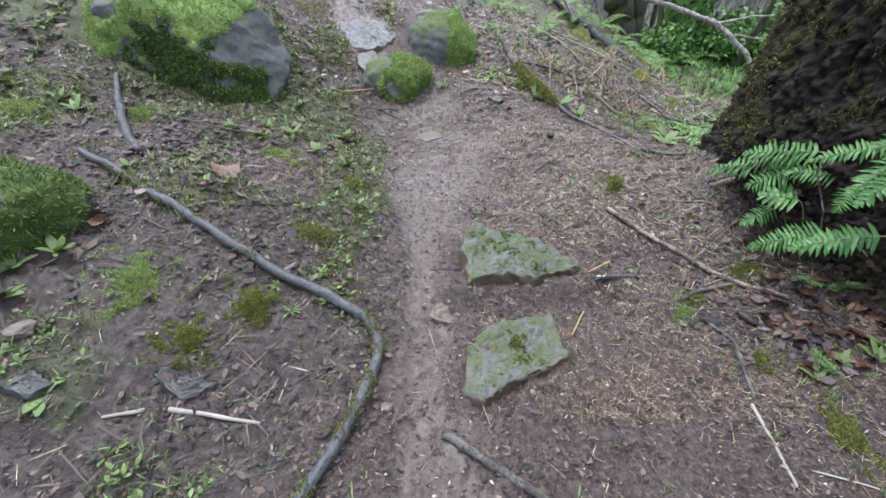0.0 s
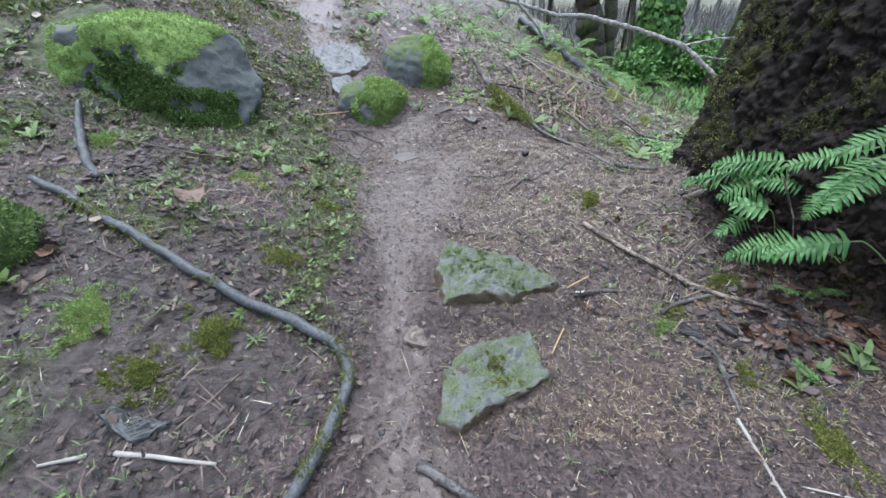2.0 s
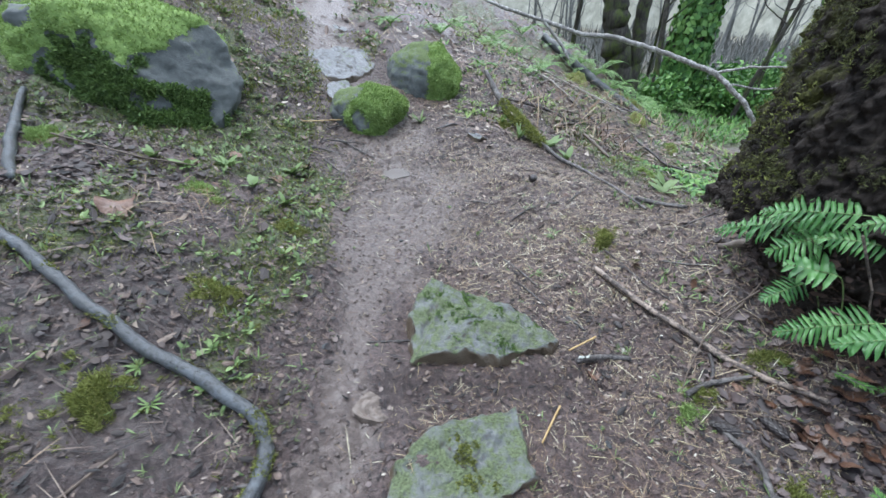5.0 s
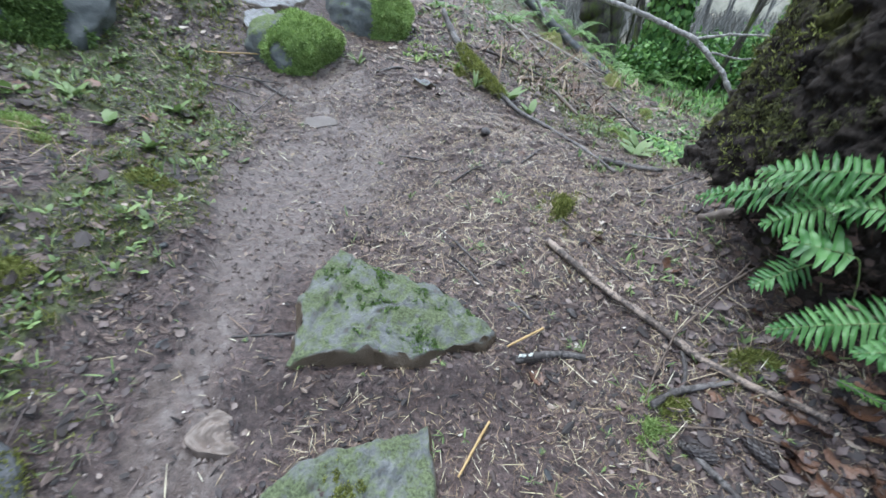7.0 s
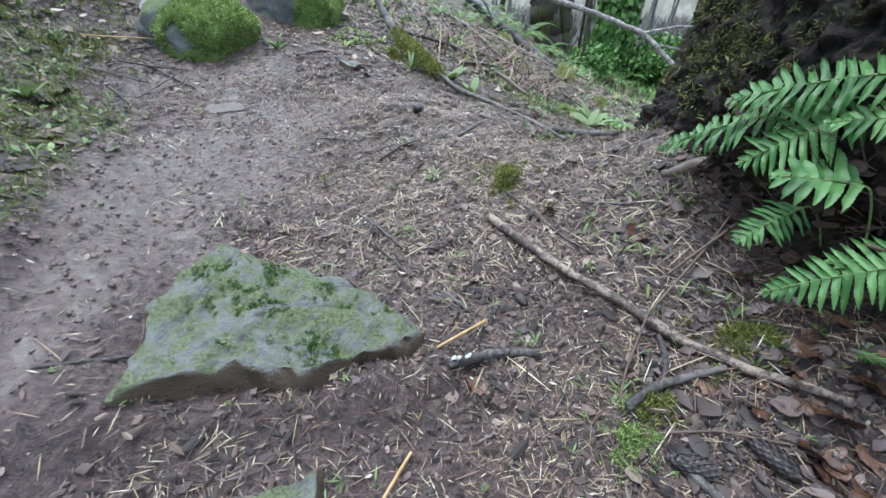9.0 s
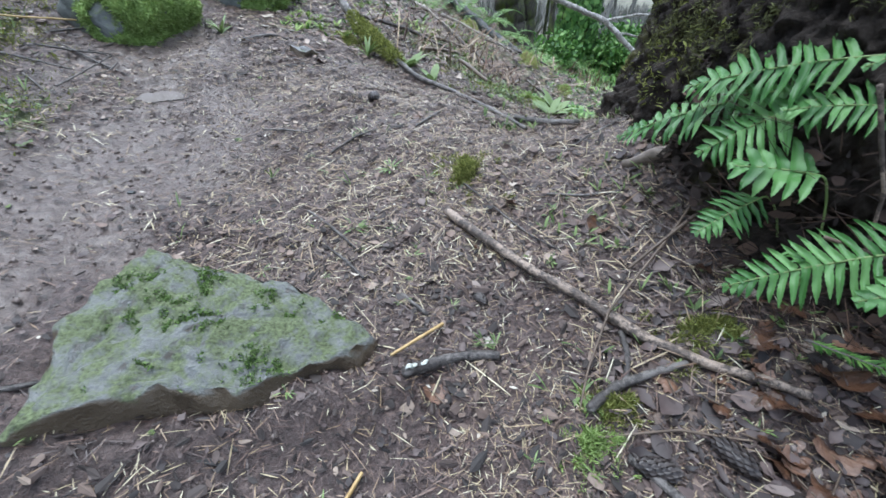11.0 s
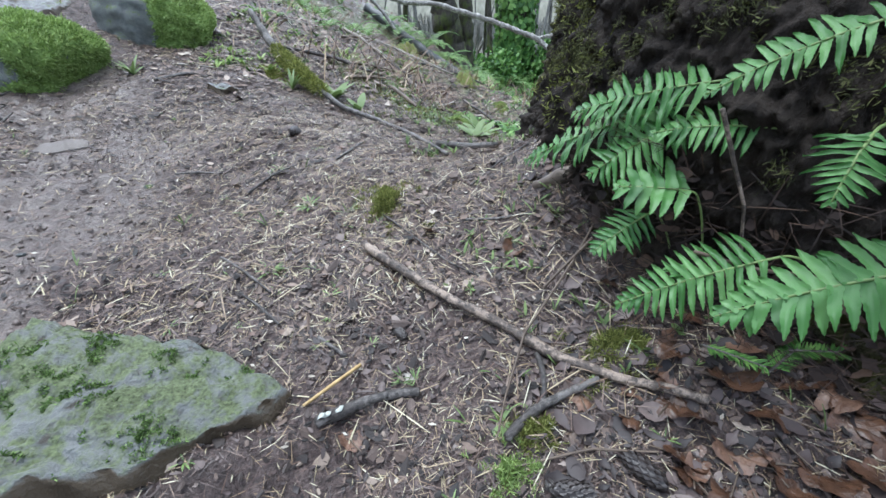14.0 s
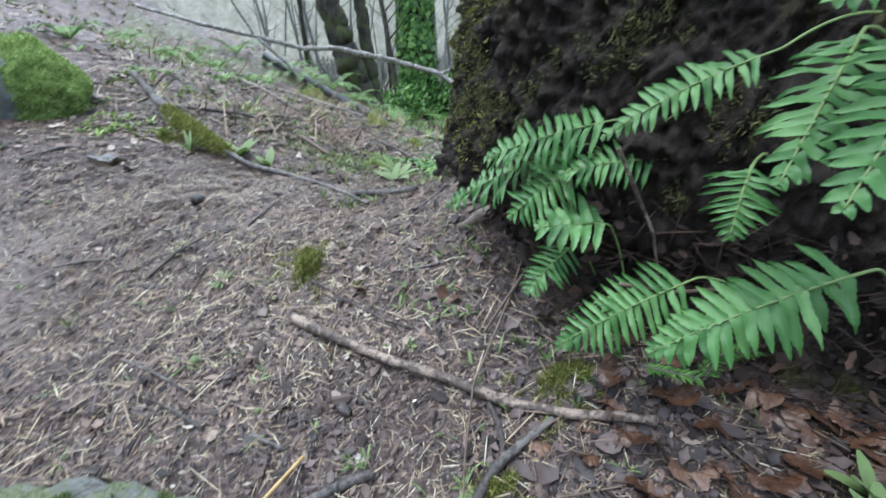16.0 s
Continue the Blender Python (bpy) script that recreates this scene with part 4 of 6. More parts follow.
stick("root", None, [0.014, 0.022, 0.020, 0.012], M_TANSTONE, "pale knobbly root at the foot of the tree", "root", 364, 9, 2, points=[(1.54, 2.12, gz(1.54, 2.12) + 0.01), (1.60, 2.05, gz(1.60, 2.05) + 0.025), (1.68, 1.98, gz(1.68, 1.98) + 0.03), (1.78, 1.93, gz(1.78, 1.93) + 0.02)])

for k, (x, y, bear, ln) in enumerate([(-0.62, 3.25, 0.3, 0.26), (-0.55, 3.32, -0.4, 0.3), (-0.70, 3.12, 0.1, 0.25), (-0.42, 3.38, 1.2, 0.2), (-0.66, 3.42, 0.7, 0.22), (-0.58, 3.05, -0.8, 0.2), (-0.36, 3.12, 1.4, 0.16),
                                       (0.62, 2.55, 0.5, 0.2), (0.35, 2.75, -0.3, 0.18), (0.95, 2.65, 0.9, 0.25), (1.32, 2.15, -0.6, 0.22), (1.40, 2.32, 0.2, 0.26), (0.55, 2.25, -0.9, 0.24), (0.72, 1.95, 2.2, 0.18)]):
    stick("twig", [(x, y), (x + 0.5 * ln * math.cos(bear), y + 0.5 * ln * math.sin(bear) + 0.01), (x + ln * math.cos(bear), y + ln * math.sin(bear))], [0.004, 0.005, 0.003], M_DARKTWIG, "thin dark twig lying on the mud", "twig", 370 + k, 6, 0, 0.012)

# mossy branch where the trail meets the slope
mb = [(0.57, 4.58, gz(0.57, 4.58) + 0.22), (0.66, 4.42, gz(0.66, 4.42) + 0.11), (0.77, 4.10, gz(0.77, 4.10) + 0.06), (0.90, 3.70, gz(0.9, 3.7) + 0.05), (1.05, 3.38, gz(1.05, 3.38) + 0.03), (1.195, 3.149, gz(1.195, 3.149) + 0.02), (1.333, 2.905, gz(1.333, 2.905) + 0.02), (1.40, 2.60, gz(1.4, 2.6) + 0.015)]
mossy_branch = stick("branch", None, [0.020, 0.028, 0.030, 0.016, 0.013, 0.011, 0.010, 0.007], M_DARKTWIG, "dark fallen branch sleeved with moss at one end", "branch", 90, 10, 3, points=mb,
                     twigs=[([(1.40, 2.75, gz(1.4, 2.75) + 0.02), (1.50, 2.66, gz(1.5, 2.66) + 0.02), (1.60, 2.55, gz(1.6, 2.55) + 0.02)], [0.014, 0.016, 0.012])])
v, f = sweep([tuple(0.5 * (a + b) for a, b in zip(mb[1], mb[2])), mb[2], mb[3], tuple(0.5 * (a + b) for a, b in zip(mb[3], mb[4]))], [0.020, 0.036, 0.034, 0.016], 91, 10)
q, n = surface_points(v, f, 3000, 92, lambda q, n: n[:, 2] > -0.3)
s, sf = tufts(q - np.array(mb[0]), n, 93, 3, 0.026, 0.004, 1.1)
stuff("moss", s, sf, M_MOSS, "shaggy moss on the branch", "moss", mossy_branch)


# paler bark for the farthest stems: distance haze painted into the colour
M_HAZEWOOD = plain("haze_paled_bark", (0.10, 0.10, 0.09), (0.22, 0.22, 0.20), 0.8, 6)


# ---- ferns ----
def leaflet_mesh(name, seed, material):
    rng = np.random.default_rng(seed)
    verts, faces = [], []
    wave = rng.uniform(0, 6)
    for i in range(15):
        s = i / 14
        w = 0.5 * (1.18 - 0.42 * s) * (1 - max(0, (s - 0.48) / 0.52) ** 2.3) * (1 + 0.07 * math.sin(11 * s + wave) + (0.09 if i % 2 else -0.05)) + 0.012
        bend = 0.12 * s * s + 0.03 * math.sin(6 * s + wave)
        z = -(0.08 + 0.07 * (seed % 4)) * s * s + 0.02 * math.sin(8 * s + wave)
        for k in (-1, -0.5, 0, 0.5, 1):
            verts.append((s + 0.025 * abs(k) * (i % 2), k * w + bend * 0.8, z + (0.05 * abs(k) - 0.02) + 0.03 * abs(k) * math.sin(9 * s + wave + k)))
    for i in range(14):
        for k in range(4):
            a = i * 5 + k
            faces.append((a, a + 1, a + 6, a + 5))
    me = bpy.data.meshes.new(name)
    me.from_pydata(verts, [], faces)
    me.materials.append(material)
    me.polygons.foreach_set("use_smooth", [True] * len(faces))
    return me


LEAFLETS = [leaflet_mesh("leaflet", k, M_FERN) for k in range(4)]


def bezier(a, b, c, s):
    s = np.asarray(s)[:, None]
    return (1 - s) ** 2 * a + 2 * s * (1 - s) * b + s * s * c


def frond(base, tip, pairs, reach, face, arch=0.05, seed=0, stalk=0.14, width=0.70, label="green fern frond with blunt wavy leaflets at the tree", tail=None):
    """A polypody frond: a stalk from base to tip, with leaflets on both sides."""
    rng = np.random.default_rng(seed)
    base, tip, face = np.array(base), np.array(tip), np.array(face, float)
    mid = (base + tip) / 2 + arch * face / np.linalg.norm(face)
    gap = np.linalg.norm(tip - base) * (1 - stalk) / pairs
    ob = thing("fern_frond", base, label, "fern", "fern fronds on the tree")
    line = bezier(base, mid, tip, np.linspace(0, 1, 14))
    if tail is not None:
        line = np.vstack([bezier(np.array(tail), (np.array(tail) + base) / 2 + np.array([0, 0, 0.03]), base, np.linspace(0, 1, 6))[:-1], line])
    v, f = sweep(line, [0.0026, 0.0022, 0.0012], seed, 6, 0.04, 0, 0.012, 0.0)
    from_arrays("stalk", v - base, f, M_STIPE, ob)
    for i in range(pairs):
        s = stalk + (0.985 - stalk) * (i / (pairs - 1)) ** 0.93
        p = bezier(base, mid, tip, [s])[0]
        q = bezier(base, mid, tip, [min(1, s + 0.03)])[0] - bezier(base, mid, tip, [s - 0.03])[0]
        q /= np.linalg.norm(q)
        u = (s - stalk) / (1 - stalk)
        ln = reach * (0.82 + 0.50 * u) * (1 - u ** 2.1) ** 0.9 + 0.010
        for side in (-1, 1):
            n = face / np.linalg.norm(face)
            out = np.cross(q, n) * side
            out /= np.linalg.norm(out)
            n = np.cross(out, q) * side * -1
            n = n if n @ face > 0 else -n
            fwd = 0.26 + 0.70 * u ** 3 + rng.normal() * 0.06
            d = out * math.cos(fwd) + q * math.sin(fwd) + n * rng.normal() * 0.12
            d /= np.linalg.norm(d)
            y = np.cross(n, d)
            y /= np.linalg.norm(y)
            z = np.cross(d, y)
            k = ln * rng.uniform(0.80, 1.12)
            wd = min(gap * width, 0.31 * ln + 0.004) * rng.uniform(0.9, 1.12)
            lf = new("leaflet", LEAFLETS[(i + side) % 4])
            lf.parent = ob
            lf.matrix_local = Matrix(((d[0] * k, y[0] * wd, z[0] * k, p[0] - base[0]), (d[1] * k, y[1] * wd, z[1] * k, p[1] - base[1]), (d[2] * k, y[2] * wd, z[2] * k, p[2] - base[2]), (0, 0, 0, 1)))
    return ob


FACE = (-0.55, -0.35, 0.75)
frond((1.66, 1.66, 0.775), (1.505, 1.935, 0.655), 15, 0.090, FACE, 0.03, 201, tail=(1.74, 1.60, 0.70))
frond((1.64, 1.725, 0.715), (1.49, 2.12, 0.470), 19, 0.085, FACE, 0.05, 202, tail=(1.72, 1.66, 0.62))
frond((1.64, 1.70, 0.700), (1.50, 1.815, 0.535), 13, 0.095, FACE, 0.03, 203, tail=(1.70, 1.66, 0.5))
frond((1.68, 1.42, 0.905), (1.53, 1.60, 0.760), 16, 0.046, FACE, 0.04, 204, tail=(1.80, 1.36, 0.95))
frond((1.62, 1.62, 0.560), (1.50, 1.715, 0.545), 7, 0.070, FACE, 0.015, 205, width=1.0, tail=(1.68, 1.60, 0.42))
frond((1.62, 1.41, 0.530), (1.42, 1.54, 0.365), 17, 0.075, FACE, 0.045, 206, tail=(1.76, 1.35, 0.45))
frond((1.60, 1.20, 0.655), (1.41, 1.35, 0.490), 17, 0.066, (-0.65, -0.2, 0.75), 0.05, 207, width=0.92, tail=(1.78, 1.16, 0.5))
frond((1.54, 1.35, 0.765), (1.47, 1.32, 0.685), 11, 0.042, (-0.7, -0.2, 0.65), 0.03, 208, tail=(1.76, 1.42, 0.72))
frond((1.61, 1.70, 0.480), (1.47, 1.70, 0.390), 11, 0.055, FACE, 0.02, 209, tail=(1.68, 1.68, 0.38))
frond((1.62, 1.24, 0.960), (1.40, 1.205, 0.775), 15, 0.055, (-0.7, -0.3, 0.6), 0.05, 210, tail=(1.80, 1.26, 0.93))
frond((1.64, 1.32, 0.930), (1.41, 1.265, 0.785), 15, 0.052, (-0.7, -0.3, 0.6), 0.05, 211, tail=(1.80, 1.32, 0.88))
frond((1.62, 1.22, 1.06), (1.40, 1.27, 0.950), 14, 0.055, (-0.6, -0.3, 0.7), 0.04, 212, tail=(1.80, 1.22, 1.0))
frond((1.57, 1.54, 0.44), (1.50, 1.48, 0.455), 6, 0.045, FACE, 0.01, 213, width=1.0, tail=(1.64, 1.56, 0.33))
frond((1.70, 1.58, 0.70), (1.56, 1.72, 0.66), 12, 0.06, (-0.4, -0.5, 0.75), 0.03, 215, tail=(1.78, 1.52, 0.66))
stick("twig", None, [0.0030, 0.0036, 0.0046], M_STICK, "broken brown twig standing among the ferns", "twig", 220, 8, 1, points=[(1.71, 1.53, 0.42), (1.66, 1.54, 0.56), (1.575, 1.595, 0.735)])
stick("twig", None, [0.004, 0.004, 0.003], M_BROWNTWIG, "thin brown stem below the ferns", "twig", 221, 6, 0, points=[(1.52, 1.50, 0.50), (1.62, 1.44, 0.48), (1.74, 1.42, 0.46), (1.85, 1.4, 0.42)])


def far_fern(at, reach, count, seed, tone=M_FERNFAR, label="bright green fern on the slope"):
    ob = thing("fern", at, label, "fern", "ferns on the slope")
    rng = np.random.default_rng(seed)
    for k in range(count):
        a = 2 * math.pi * k / count + rng.uniform(-0.3, 0.3)
        ln = reach * rng.uniform(0.75, 1.15)
        d = np.array([math.cos(a), math.sin(a), 0])
        base, tip = np.zeros(3), d * ln + np.array([0, 0, rng.uniform(-0.05, 0.35) * ln])
        mid = (base + tip) / 2 + np.array([0, 0, 0.45 * ln])
        s = np.repeat(np.linspace(0.1, 0.99, 34), 2)
        p = bezier(base, mid, tip, s)
        q = bezier(base, mid, tip, s + 0.01) - p
        q /= np.linalg.norm(q, axis=1)[:, None]
        side = np.cross(q, np.array([0, 0, 1.0])) * np.tile([-1, 1], 34)[:, None]
        side /= np.linalg.norm(side, axis=1)[:, None]
        w = side * 0.9 + q * 0.35
        w /= np.linalg.norm(w, axis=1)[:, None]
        lw = 0.22 * ln * np.sin(math.pi * (0.12 + 0.86 * s)) + 0.01
        n = np.cross(w, q)
        v, f = strips(p + w * (lw / 2)[:, None], w, n * np.sign(n[:, 2:3]), lw, np.full(68, 0.015 * ln), -0.2)
        st, sf = sweep(bezier(base, mid, tip, np.linspace(0, 1, 8)), [0.006, 0.003], seed, 5, step=0.06)
        fv, ff = joined([(v, f), (st, sf)])
        from_arrays("frond", fv, ff, tone, ob)
    return ob


def on(x, y, dz=0.0):
    return (x, y, gz(x, y) + dz)


for k, (x, y, r) in enumerate([(2.85, 9.75, 0.7), (3.15, 9.5, 0.75), (3.45, 9.2, 0.75), (3.75, 8.95, 0.65), (2.6, 10.1, 0.6), (1.9, 8.4, 0.45), (1.2, 7.4, 0.4), (0.75, 6.6, 0.32), (0.1, 5.9, 0.28), (-0.45, 5.6, 0.25), (1.0, 8.8, 0.5), (0.3, 7.6, 0.4), (1.7, 10.0, 0.55),
                               (5.9, 11.8, 0.9), (5.2, 12.3, 0.9), (6.9, 12.4, 0.9), (6.3, 12.9, 0.9), (-2.3, 4.4, 0.25), (-2.75, 3.4, 0.28), (-1.6, 4.9, 0.2), (1.15, 5.7, 0.2), (0.6, 5.3, 0.18), (1.5, 6.6, 0.3), (4.6, 9.9, 0.6)]):
    far_fern(on(x, y), r, 7 + k % 3, 301 + k)


# ---- dead leaves and cones at the foot of the tree ----
def dead_leaf(x, y, size, seed, material=M_DEADLEAF, lift=0.012, label="curled wet brown leaf on the litter", lobes=5):
    rng = np.random.default_rng(seed)
    n, rings = 40, 5
    verts, faces = [(0, 0, 0)], []
    turn = rng.uniform(0, 6.28)
    cx, cy = rng.uniform(0.4, 1.0, 2) * rng.choice([-1, 1], 2)
    for k in range(1, rings + 1):
        for j in range(n):
            a = 2 * math.pi * j / n
            r = (0.62 + 0.30 * abs(math.cos(lobes * a / 2)) ** 0.7 + 0.05 * math.sin(9 * a + seed)) * (1.15 - 0.25 * math.cos(a + 0.4))
            r *= size * 0.6 * k / rings
            u, w = r * math.cos(a), r * math.sin(a) * 0.8
            z = (cx * u * u + cy * w * w + 0.6 * u * w) / size * 0.9 + 0.05 * size * math.sin(6 * u / size + seed) + 0.03 * size * rng.normal() * k / rings
            verts.append((u, w, z))
    for j in range(n):
        faces.append((0, 1 + j, 1 + (j + 1) % n))
        for k in range(rings - 1):
            a = 1 + k * n
            faces.append((a + j, a + n + j, a + n + (j + 1) % n, a + (j + 1) % n))
    v = np.array(verts)
    c, s = math.cos(turn), math.sin(turn)
    v = v @ np.array([[c, s, 0], [-s, c, 0], [0, 0, 1]])
    v[:, 2] += -0.2 * v[:, 0] * rng.uniform(-1, 2) + 0.3 * v[:, 1] * rng.uniform(-1, 1)
    ob = thing("dead_leaf", (x, y, gz(x, y) + lift), label, "leaf", "dead leaves on the litter")
    from_arrays("blade", v, faces, material, ob)
    d = np.array([c, s, 0]) * size * 0.55
    sv, sf = sweep([(0, 0, 0.002), d * 0.7 + np.array([0, 0, 0.004]), d * 1.5 + np.array([0, 0, 0.008])], [0.0022, 0.0018], seed, 5)
    from_arrays("leaf_stalk", sv, sf, M_BROWNTWIG, ob)
    return ob


DEAD = [(1.50, 1.50, 0.09), (1.62, 1.53, 0.10), (1.575, 1.40, 0.11), (1.50, 1.345, 0.10), (1.76, 1.46, 0.10), (1.71, 1.33, 0.12), (1.84, 1.28, 0.11), (1.69, 1.22, 0.10), (1.60, 1.30, 0.11), (1.66, 1.42, 0.11), (1.53, 1.43, 0.08),
        (1.78, 1.18, 0.10), (1.56, 1.22, 0.08), (1.45, 1.44, 0.06), (1.80, 1.37, 0.1), (1.64, 1.62, 0.07), (1.58, 1.72, 0.07), (1.90, 1.20, 0.1), (1.62, 1.12, 0.08)]
for k, (x, y, r) in enumerate(DEAD):
    dead_leaf(x, y, 0.75 * r, 500 + k, M_DEADLEAF if k % 4 else M_PALELEAF)
dead_leaf(-1.07, 1.865, 0.13, 531, M_PALELEAF, 0.025, "large tan dead leaf on the bank", 3)
rng = np.random.default_rng(77)
for k in range(26):
    x, y = rng.uniform(1.45, 1.98), rng.uniform(1.05, 1.60)
    dead_leaf(x, y, rng.uniform(0.04, 0.075), 5000 + k, (M_DEADLEAF, M_DEADLEAF, M_PALELEAF)[k % 3], 0.02)
for k in range(44):
    x, y = (rng.uniform(-1.9, -0.45), rng.uniform(1.3, 3.0)) if k < 30 else (rng.uniform(0.5, 1.5), rng.uniform(1.2, 3.6))
    dead_leaf(x, y, rng.uniform(0.035, 0.07), 540 + k, (M_DEADLEAF, M_PALELEAF, M_LITTER)[k % 3], 0.008, "small brown leaf on the forest floor", 3)


def cone(x, y, length, girth, turn, seed):
    ob = thing("fir_cone", (x, y, gz(x, y) + girth * 0.7), "dark wet fir cone lying on the litter", "cone", "cones under the tree")
    v, f = ico(3)
    v = v * np.array([length / 2, girth, girth * 0.9])
    from_arrays("core", v, f, M_CONE, ob)
    pieces = []
    for i in range(90):
        s = i / 89
        a = i * 2.39996
        xx = (s - 0.5) * 0.94 * length
        r = girth * math.sqrt(max(0.05, 1 - (2 * s - 1) ** 2))
        n = np.array([0.35, math.cos(a), math.sin(a)])
        p = np.array([xx, r * math.cos(a), r * math.sin(a)])
        t = np.array([0, -math.sin(a), math.cos(a)])
        o = np.array([1, 0, 0]) * girth * 0.42
        pieces.append((np.array([p - o * 0.7 - t * girth * 0.14, p - o * 0.7 + t * girth * 0.14, p + n * girth * 0.16 + t * girth * 0.26, p + n * girth * 0.20 + o, p + n * girth * 0.16 - t * girth * 0.26]), [(0, 1, 2, 3, 4)]))
    sv, sf = joined(pieces)
    tagged(from_arrays("scale_coat", sv, sf, M_CONE, ob, True), kind="stuff")
    ob.rotation_euler = (0, 0.1, turn)


cone(1.415, 1.345, 0.092, 0.020, 1.9, 1)
cone(1.275, 1.365, 0.088, 0.021, -0.35, 2)
cone(1.03, 1.835, 0.05, 0.013, 1.9, 3)

cone(0.80, 2.95, 0.07, 0.022, 1.4, 4)

# wood chip
slab("wood_chip", (1.0, 1.74), gz(1.0, 1.74) + 0.014, [(0.975, 1.77), (1.0, 1.775), (1.035, 1.71), (1.01, 1.70)], 0.012, 600, M_PALEWOOD, "pale torn chip of wood on litter", (-0.1, 0.1))
dead_leaf(0.865, 1.605, 0.05, 601, M_PALELEAF, 0.008, "small reddish leaf on the litter", 1)
for k, (x, y) in enumerate([(0.812, 1.644), (0.822, 1.649), (0.835, 1.655), (0.85, 1.661), (1.25, 1.530), (1.262, 1.536), (1.274, 1.541)]):
    rock("lichen", (x, y, gz(x, y) + 0.027), (0.010, 0.005, 0.003), 610 + k, M_LICHEN, "speck of white lichen on a twig", 0.6, level=3, rough=0.4, cuts=4, category="lichen")


# ---- moss cushions ----
def cushion(x, y, rx, ry, high, seed, material, label, count=2600):
    """A loose mound of moss: uneven lobes that thin out into the litter."""
    ob = thing("moss_clump", (x, y, gz(x, y) - 0.004), label, "moss", "moss clumps on the ground")
    r = np.random.default_rng(seed)
    lobes = np.column_stack([r.normal(size=(5, 2)) * 0.42, r.uniform(0.35, 0.75, 5), r.uniform(0.5, 1.0, 5)])
    lobes[0] = (0, 0, 0.8, 1.0)

    def swell(u, w):
        h = np.max([b[3] * np.exp(-(((u - b[0]) ** 2 + (w - b[1]) ** 2) / b[2] ** 2) * 2.0) for b in lobes], 0)
        return h + 0.30 * fbm(np.stack([u * 2.6, w * 2.6, 0 * u + seed], -1), 3, seed)

    g = np.linspace(-1.5, 1.5, 31)
    U, W = (a.ravel() for a in np.meshgrid(g, g))
    h = swell(U, W) - 0.30
    ground = ground_z(x + U * rx, y + W * ry) - gz(x, y) + 0.004
    v = np.column_stack([U * rx, W * ry, ground + np.maximum(h, -0.4) * high * 0.75])
    k = (np.arange(30)[:, None] * 31 + np.arange(30)[None]).ravel()
    f = np.stack([k, k + 1, k + 32, k + 31], -1)
    f = f[(h[f] > -0.05).any(1)]
    used, back = np.unique(f, return_inverse=True)
    from_arrays("cushion", v[used], back.reshape(-1, 4), M_MOSSCORE, ob)
    m = int(count * 2.6)
    u, w = r.uniform(-1.9, 1.9, (2, m))
    h = swell(u, w) - 0.30
    keep = h > r.uniform(-0.20, 0.16, m)
    u, w, h = u[keep], w[keep], h[keep]
    q = np.column_stack([u * rx, w * ry, ground_z(x + u * rx, y + w * ry) - gz(x, y) + 0.008 + np.maximum(h, 0) * high * 0.75])
    n = np.column_stack([u * 0.5, w * 0.5, np.ones(len(u))])
    s, sf = tufts(q, n, seed + 3, 3, 0.014, 0.0026, 1.3)
    stuff("moss", s, sf, material, "fine moss sprigs", "moss", ob)


M_MOSSCORE = plain("moss_core", (0.11, 0.11, 0.032), (0.29, 0.30, 0.085), 0.9, 40, 0.8)
cushion(-1.196, 1.196, 0.11, 0.085, 0.035, 701, M_MOSSBRIGHT, "pale flat moss patch on the mud")
cushion(-0.754, 1.177, 0.082, 0.072, 0.075, 702, M_MOSS, "olive moss cushion near the root", 3200)
cushion(-0.919, 1.017, 0.066, 0.056, 0.05, 703, M_MOSS, "dark olive moss cushion on the mud")
cushion(-1.72, 2.33, 0.085, 0.07, 0.06, 704, M_MOSSBRIGHT, "yellow moss cushion below the boulder")
cushion(1.475, 0.82, 0.055, 0.12, 0.035, 705, M_MOSS, "long yellow-green moss patch", 2200)
cushion(1.075, 2.31, 0.075, 0.07, 0.045, 706, M_MOSS, "olive moss cushion in the needles", 2600)
cushion(1.516, 1.60, 0.06, 0.045, 0.03, 707, M_MOSS, "small moss patch beside the stick", 1500)
cushion(1.172, 1.447, 0.04, 0.045, 0.03, 708, M_MOSSBRIGHT, "small bright moss tuft on the litter", 1200)
cushion(1.253, 1.512, 0.03, 0.03, 0.03, 709, M_MOSS, "small moss tuft on a branchlet", 900)
cushion(1.37, 1.13, 0.06, 0.05, 0.025, 710, M_MOSS, "low moss patch beside the dark stick", 1200)
cushion(-0.60, 1.62, 0.10, 0.07, 0.03, 711, M_MOSS, "low moss patch above the root", 1800)
cushion(-0.95, 2.25, 0.12, 0.08, 0.04, 712, M_MOSSBRIGHT, "green moss patch on the bank", 2000)
cushion(-2.25, 2.2, 0.12, 0.1, 0.06, 713, M_MOSSBRIGHT, "yellow moss cushion on the bank", 2000)
cushion(-0.52, 2.15, 0.08, 0.06, 0.025, 714, M_MOSS, "low moss patch at the trail's edge", 1200)
cushion(2.78, 9.0, 0.26, 0.2, 0.3, 715, M_MOSSBRIGHT, "bright moss mound beside the fallen log", 1500)
cushion(3.85, 8.8, 0.2, 0.35, 0.5, 716, M_MOSSBRIGHT, "bright moss over a stump on the slope", 1500)
cushion(1.85, 3.5, 0.10, 0.09, 0.05, 717, M_MOSSBRIGHT, "bright moss patch beside the tree", 1500)
cushion(2.1, 4.3, 0.2, 0.15, 0.08, 718, M_MOSSBRIGHT, "bright moss patch on the slope", 1500)
cushion(2.60, 8.97, 0.16, 0.13, 0.12, 720, M_MOSSBRIGHT, "bright yellow-green moss mound on the slope", 1600)
